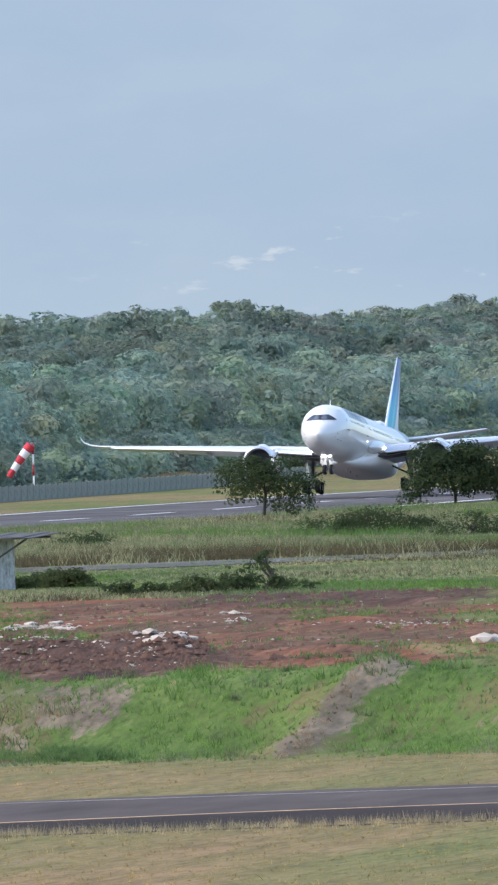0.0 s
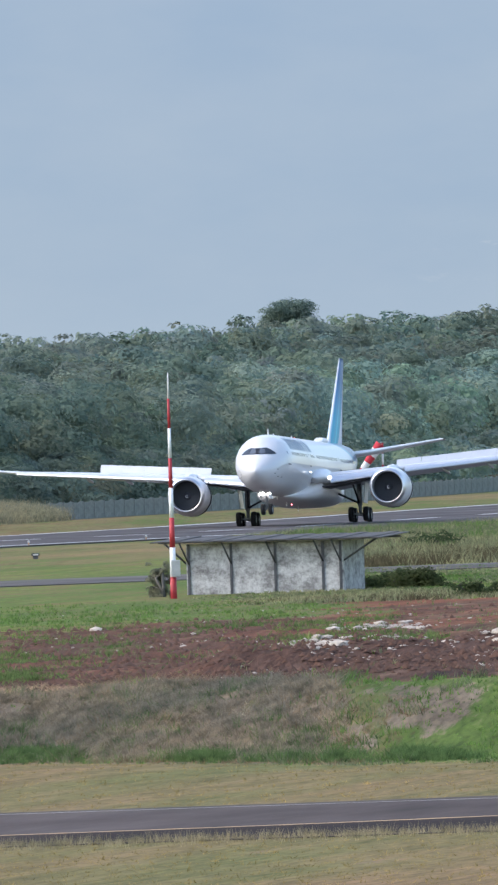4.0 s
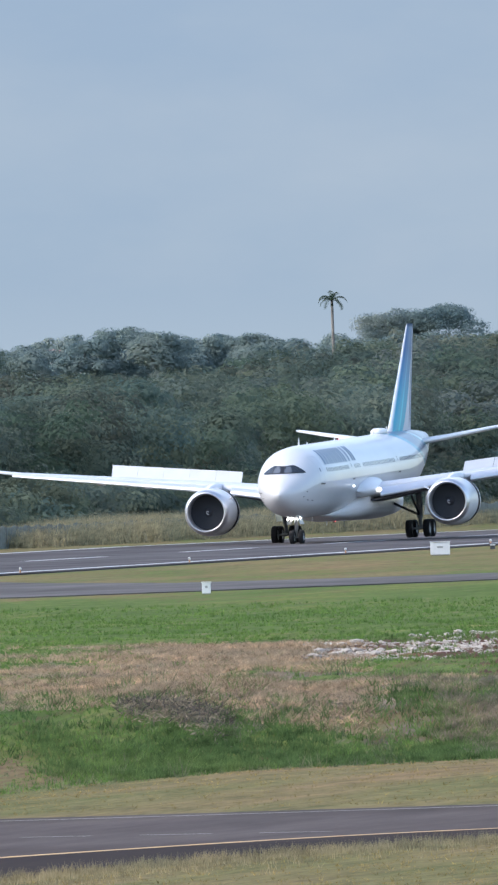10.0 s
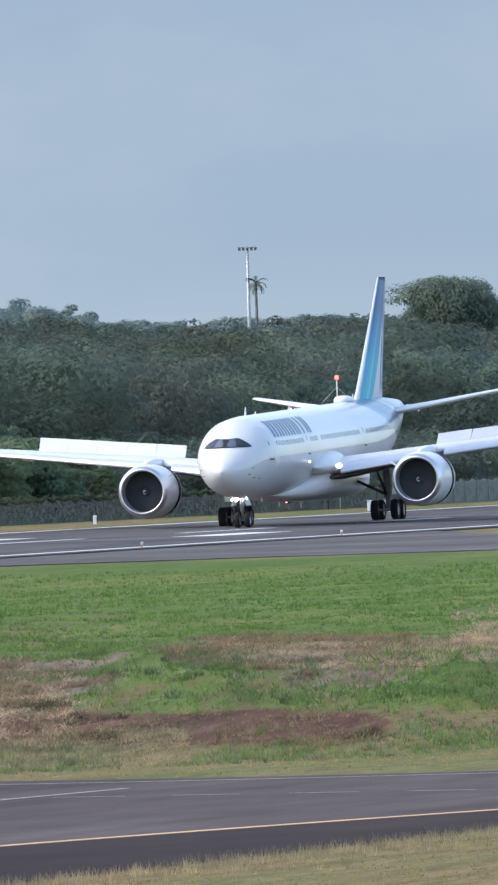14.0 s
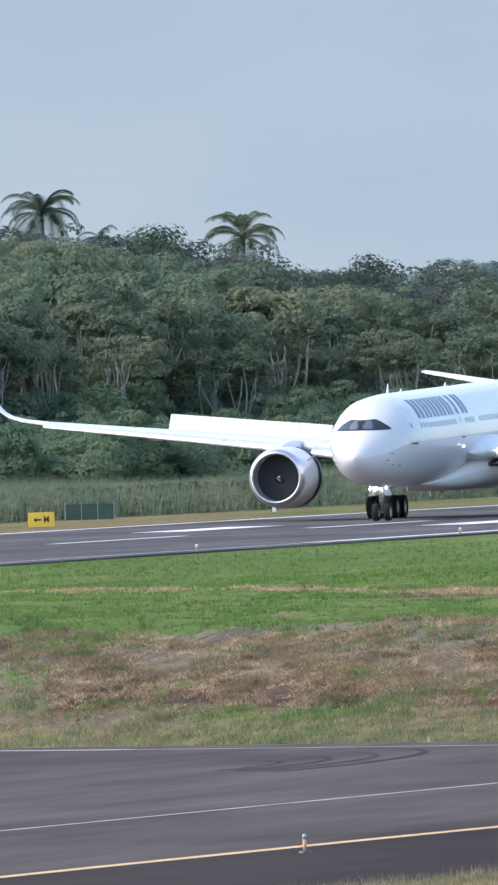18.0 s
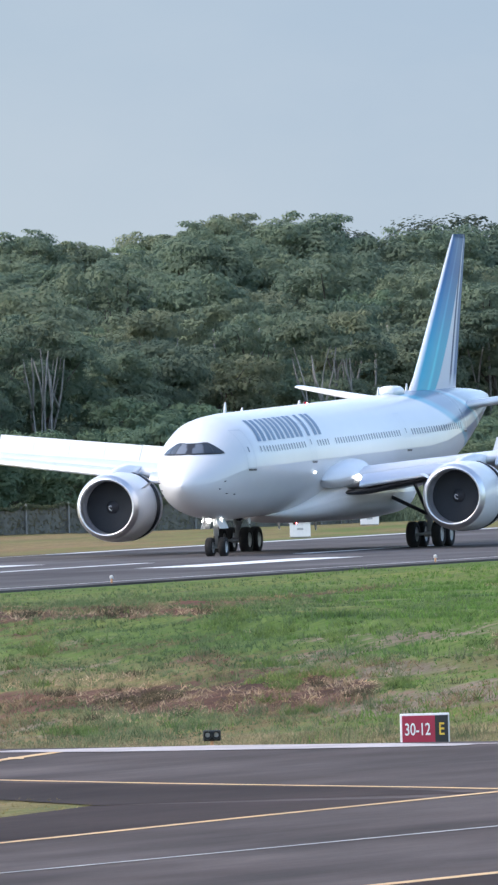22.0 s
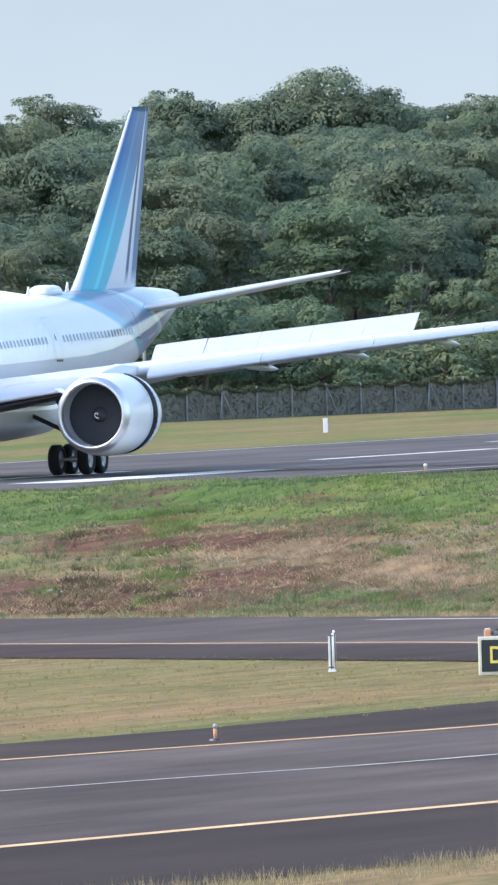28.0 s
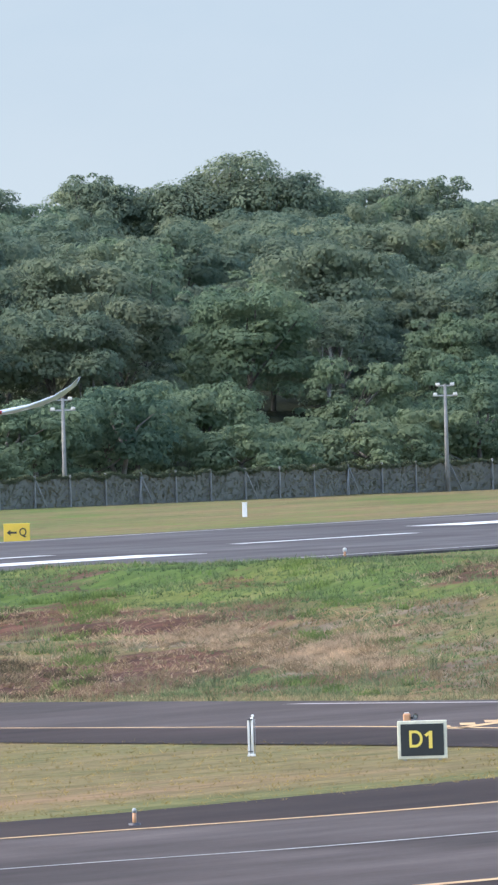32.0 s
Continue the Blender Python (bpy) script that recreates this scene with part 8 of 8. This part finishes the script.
far_house(10.98, 3420, 17.4, 9.6, 1.6, "distant white house with a long red roof paled for haze", M["roof_red"])
far_house(12.83, 3250, 19.0, 4.0, 1.6, "distant pale house with a reddish roof", M["roof_red"])
far_house(12.9, 3250, 19.2, 3.0, 1.2, "distant white house among trees", M["smoke_white"])
far_house(13.3, 3250, 20.6, 4.0, 1.0, "distant grey house among trees", M["concrete"])
x, y = polar(8.57, 2720)
wall = tagged(new("perimeter_building"), "long low grey block wall building beyond the runway", "building")
wall.matrix_basis = pose(float(x), float(y), float(height(x, y)) - 0.2, 0, 0, 8.4)
part("wall", box("wall", 9.5, 4, 2.4, M["concrete"], (0, 0, 0)), wall)
part("roof", box("roof", 9.9, 4.4, 0.15, M["sheet"], (0, 0, 2.4)), wall)
part("white_panel", box("white_panel", 1.6, 0.1, 1.1, M["white"], (4.5, -2.6, 1.1)), wall)


# ---- stones and clods on the bare earth ----
def rock_mesh(name, rng, material):
    bm = bmesh.new()
    bmesh.ops.create_icosphere(bm, subdivisions=1, radius=1)
    for v in bm.verts:
        v.co = v.co * rng.uniform(0.7, 1.15)
        v.co.z *= 0.7
    return bm_mesh(name, bm, material)


def rubble():
    rng = np.random.default_rng(23)
    shapes = [rock_mesh("stone", rng, M["stone"]) for _ in range(5)]

    def heap(name, label, n, b0, b1, d0, d1, s0, s1):
        t = tagged(new(name), label, "stones")
        for i in range(n):
            b, d = rng.uniform(b0, b1), rng.uniform(d0, d1)
            x, y = polar(b, d)
            s = s0 + (s1 - s0) * rng.uniform() ** 3
            m = pose(float(x), float(y), float(height(x, y)) + 0.1 * s, 0, 0, rng.uniform(0, 360)) @ Matrix.Diagonal((s * rng.uniform(0.8, 1.6), s, s * rng.uniform(0.4, 0.9), 1))
            part("stone", shapes[i % 5], t, "", m)

    heap("stone_bed", "spread of pale broken limestone in the grass", 295, 9.82, 10.38, 800, 885, 0.09, 0.3)
    heap("stone_bed", "spread of pale broken limestone in the grass", 280, 9.68, 10.1, 845, 930, 0.08, 0.27)
    heap("spoil_stones", "pale stones strewn over the red spoil heap", 130, 7.9, 8.75, 712, 752, 0.04, 0.17)
    for b0, b1, d0, d1, n in ((8.19, 8.42, 918, 950, 90), (8.19, 8.33, 765, 880, 150), (8.38, 8.48, 738, 748, 60), (7.88, 8.03, 735, 745, 70), (8.05, 8.2, 742, 770, 60)):
        heap("rubble_patch", "crust of pale broken limestone on the red earth", n, b0, b1, d0, d1, 0.09, 0.34)
    heap("rubble_patch", "small pile of pale stones on the red earth", 40, 7.73, 7.81, 935, 1010, 0.08, 0.3)
    heap("rubble_patch", "pale stones along the edge of the red earth", 60, 8.6, 9.6, 860, 990, 0.06, 0.25)
    heap("rubble_patch", "two pale boulders on the bank", 5, 17.46, 17.52, 668, 676, 0.1, 0.25)
    heap("boulder", "pale boulder at the edge of the works", 2, 7.09, 7.13, 785, 790, 0.45, 0.6)
    heap("boulder", "pale boulder in the straw", 1, 10.79, 10.81, 792, 796, 0.3, 0.35)
    heap("scattered_stones", "few pale stones strewn over the bare earth", 110, 7.05, 9.4, 740, 1120, 0.05, 0.14)
    # fine broken limestone between the larger stones, past counting
    tet = np.array([(0, 0, 0.4), (0.9, 0.1, 0), (-0.4, 0.85, 0), (-0.6, -0.7, 0)])
    fx, fy = [], []
    for b0, b1, d0, d1, n in ((9.8, 10.38, 798, 888, 2600), (9.68, 10.05, 845, 925, 1200), (8.17, 8.45, 925, 947, 900), (8.14, 8.42, 762, 850, 2600), (7.98, 8.2, 752, 800, 1500), (8.36, 8.6, 733, 752, 1200), (7.84, 8.05, 738, 770, 1200), (7.1, 7.5, 885, 925, 160), (7.8, 8.75, 712, 745, 300), (7.0, 9.4, 760, 1100, 200)):
        px, py = polar(b0 + (b1 - b0) * rng.beta(2, 2, n), d0 + (d1 - d0) * rng.beta(2, 2, n))
        fx.append(px)
        fy.append(py)
    fx, fy = np.concatenate(fx), np.concatenate(fy)
    fs = rng.uniform(0.03, 0.13, len(fx))
    v = tet[None] * fs[:, None, None] * rng.uniform(0.6, 1.5, (len(fx), 4, 3)) + np.stack([fx, fy, height(fx, fy)], 1)[:, None]
    f = (np.array([(0, 1, 2), (0, 2, 3), (0, 3, 1)])[None] + 4 * np.arange(len(fx))[:, None, None]).reshape(-1, 3)
    tagged(new("gravel", fast_mesh("gravel", v.reshape(-1, 3), f, M["stone"])), "pale broken limestone gravel on the works", "gravel", kind="stuff")
    # soil clods, past counting
    base = np.array([(0, 0, 0.7), (0.9, 0.1, 0), (-0.3, 0.85, 0.05), (-0.7, -0.6, 0), (0.2, -0.8, 0.1)])
    tri = np.array([(0, 1, 2), (0, 2, 3), (0, 3, 4), (0, 4, 1)])
    n = 26000
    b = rng.uniform(6.9, 10.0, n)
    d = 1 / rng.uniform(1 / 1110, 1 / 705, n)
    x, y = polar(b, d)
    b3, d3 = rng.uniform(7.84, 8.95, 5000), rng.uniform(708, 742, 5000)
    b2, d2 = np.concatenate([rng.uniform(12.6, 17.7, 2600), b3]), np.concatenate([rng.uniform(625, 745, 2600), d3])
    x2, y2 = polar(b2, d2)
    x, y = np.concatenate([x, x2]), np.concatenate([y, y2])
    keep = (cover(x, y)[:, 1] > 0.35) & ((tilth(x, y) > 0.45) | (rng.uniform(size=len(x)) < 0.14))
    x, y = x[keep], y[keep]
    s = 0.04 + np.where(np.hypot(x, y) < 700, 0.08, 0.2) * rng.uniform(size=len(x)) ** 3
    v = base[None] * s[:, None, None] * rng.uniform(0.6, 1.4, (len(x), 5, 3)) + np.stack([x, y, height(x, y)], 1)[:, None]
    f = (tri[None] + 5 * np.arange(len(x))[:, None, None]).reshape(-1, 3)
    tagged(new("clods", fast_mesh("clods", v.reshape(-1, 3), f, M["soil"])), "dark red clods of turned earth", "soil", kind="stuff")


rubble()


# ---- the puffs that the tyres raise at touchdown: fine white flecks ----
M["smoke"] = leaf_mat("tyre_smoke", (0.7, 0.74, 0.78), (0.76, 0.8, 0.84), (0.82, 0.85, 0.88), False, 0.02)
PUFFS = []


def build_smoke():
    rng = np.random.default_rng(77)
    smoke = tagged(new("tyre_smoke"), "thin white tyre smoke hanging behind the wheels", "smoke")
    smoke.matrix_basis = pose(-306.28, 2290.0, float(sink(2290.0, -306.28)) + 0.1)
    for side in (-5.3, 5.3):
        for along, wide, tall, count in ((-28.0, 1.6, 0.9, 40000), (-8.0, 2.1, 1.2, 60000), (16.0, 2.6, 1.6, 60000), (40.0, 3.0, 1.9, 40000)):
            p = rng.normal(size=(count, 3)) * np.array([wide, 9.0, 0.0])
            p[:, 2] = np.abs(rng.normal(scale=tall, size=count)) * rng.uniform(0.2, 1, count)
            a, b = rng.normal(scale=0.035, size=(count, 3)), rng.normal(scale=0.035, size=(count, 3))
            v = np.stack([p, p + a, p + b], 1).reshape(-1, 3)
            ob = part("puff", fast_mesh("puff", v, np.arange(len(v)).reshape(-1, 3), M["smoke"]), smoke)
            PUFFS.append((ob, side, along))


build_smoke()


# ---- what moves: the airliner's landing roll ----
def fly():
    def at(y, lift, pitch, yaw, bank):
        return pose(-306.28, y, float(sink(y, -306.28)) + 0.1 + lift, bank, -pitch, yaw - 90)

    walk(airliner, [
        (0, at(2350.51, 0.45, 5.00, -1.21, 0.50)), (0.5, at(2311.90, 0.23, 4.88, -1.30, 0.70)), (1, at(2274.14, 0.00, 4.75, -1.36, 0.90)), (1.5, at(2234.64, -0.05, 4.55, -1.07, 0.93)),
        (2, at(2196.02, -0.05, 4.35, -0.64, 0.96)), (2.5, at(2159.05, -0.05, 3.85, -0.36, 0.99)), (3.5, at(2087.97, -0.05, 3.08, 0.06, 1.06)), (4.5, at(2020.45, -0.05, 2.30, 0.34, 1.12)),
        (5, at(1989.60, -0.05, 1.92, 0.38, 1.15)), (5.5, at(1958.00, -0.05, 1.53, 0.37, 1.15)), (6, at(1927.86, -0.05, 1.15, 0.34, 1.15)), (6.5, at(1898.47, -0.05, 0.87, 0.27, 1.15)),
        (7, at(1869.81, -0.05, 0.58, 0.18, 1.15)), (7.5, at(1841.27, -0.05, 0.30, 0.02, 1.15)), (8, at(1812.44, -0.05, 0.17, -0.14, 1.15)), (8.5, at(1783.69, -0.05, 0.05, -0.27, 1.15)),
        (9, at(1754.89, -0.02, 0.03, -0.33, 1.15)), (9.5, at(1725.83, 0.02, 0.00, -0.32, 1.15)), (10, at(1697.04, 0.03, 0.00, -0.25, 1.15)), (10.5, at(1668.67, 0.03, 0.00, -0.16, 1.15)),
        (11, at(1640.53, 0.03, 0.00, -0.06, 1.15)), (11.5, at(1613.09, 0.03, 0.00, 0.04, 1.15)), (12, at(1586.24, 0.03, 0.00, 0.15, 1.15)), (12.5, at(1560.19, 0.03, 0.00, 0.24, 1.15)),
        (13, at(1534.78, 0.03, 0.00, 0.30, 1.15)), (13.5, at(1509.99, 0.03, 0.00, 0.33, 1.15)), (14, at(1485.59, 0.03, 0.00, 0.36, 1.15)), (14.5, at(1461.75, 0.02, 0.00, 0.35, 1.15)),
        (15.5, at(1413.86, 0.03, 0.00, 0.30, 0.88)), (16.5, at(1367.47, 0.03, 0.00, 0.27, 0.60)), (17, at(1345.27, 0.03, 0.00, 0.24, 0.56)), (17.5, at(1323.53, 0.03, 0.00, 0.23, 0.53)),
        (18, at(1301.28, 0.03, 0.00, 0.22, 0.49)), (18.5, at(1280.10, 0.00, 0.00, 0.21, 0.46)), (19, at(1259.40, -0.02, 0.00, 0.20, 0.42)), (19.5, at(1239.34, -0.05, 0.00, 0.22, 0.39)),
        (20, at(1219.00, -0.05, 0.00, 0.24, 0.35)), (20.5, at(1199.85, -0.05, 0.00, 0.22, 0.36)), (21, at(1181.23, -0.05, 0.00, 0.19, 0.36)), (21.5, at(1162.67, -0.05, 0.00, 0.14, 0.37)),
        (22, at(1144.70, -0.05, 0.00, 0.05, 0.38)), (22.5, at(1127.12, -0.05, 0.00, -0.08, 0.38)), (23, at(1109.80, -0.05, 0.00, -0.10, 0.39)), (23.5, at(1092.89, -0.05, 0.00, -0.11, 0.39)),
        (24, at(1076.35, -0.05, 0.00, -0.12, 0.40)), (24.5, at(1060.41, -0.05, 0.00, -0.11, 0.43)), (25, at(1044.85, -0.05, 0.00, -0.08, 0.46)), (25.5, at(1029.84, -0.02, 0.00, -0.07, 0.49)),
        (26, at(1015.34, 0.00, 0.00, -0.06, 0.53)), (26.5, at(1001.35, 0.00, 0.00, -0.06, 0.56)), (27.5, at(973.71, 0.00, 0.00, -0.06, 0.62)), (28.5, at(947.99, 0.00, 0.00, -0.06, 0.65)),
        (29, at(936.41, 0.00, 0.00, -0.06, 0.65)), (29.5, at(925.35, 0.00, 0.00, -0.06, 0.65)), (30, at(914.68, 0.00, 0.00, -0.06, 0.65)), (30.5, at(903.91, 0.00, 0.00, -0.06, 0.65)),
        (31, at(893.76, 0.00, 0.00, -0.06, 0.65)), (31.5, at(884.14, 0.00, 0.00, -0.06, 0.65)), (32, at(874.76, 0.00, 0.00, -0.06, 0.65)),
    ])
    moving_parts()
    for lamp in BEACONS:                   # a little less than one turn a second
        walk(lamp, [(k / 5, pose(0, 0, 0, 0, 0, 13 + (k / 5 - 12) * (315 if k < 60 else 330))) for k in range(161)])


def drift():
    """The smoke boils up as the wheels pass, thins towards the ground and is gone."""
    for ob, side, along in PUFFS:
        touch = 0.3 + max(0.0, (20.0 - along) / 80.0)
        rows = [(0, -9.0, 0.0), (touch, -8.0, 0.0), (touch + 0.25, 0.0, 0.3), (touch + 0.8, 0.15, 1.5), (2.15 + 0.006 * along, -1.0, 3.2), (3.6, -7.0, 6.0), (5.0, -9.5, 6.5), (32, -9.5, 6.5)]
        walk(ob, [(t, pose(side + 0.5 * d, along + d, z)) for t, z, d in rows])


def motions():
    fly()
    drift()


motions()
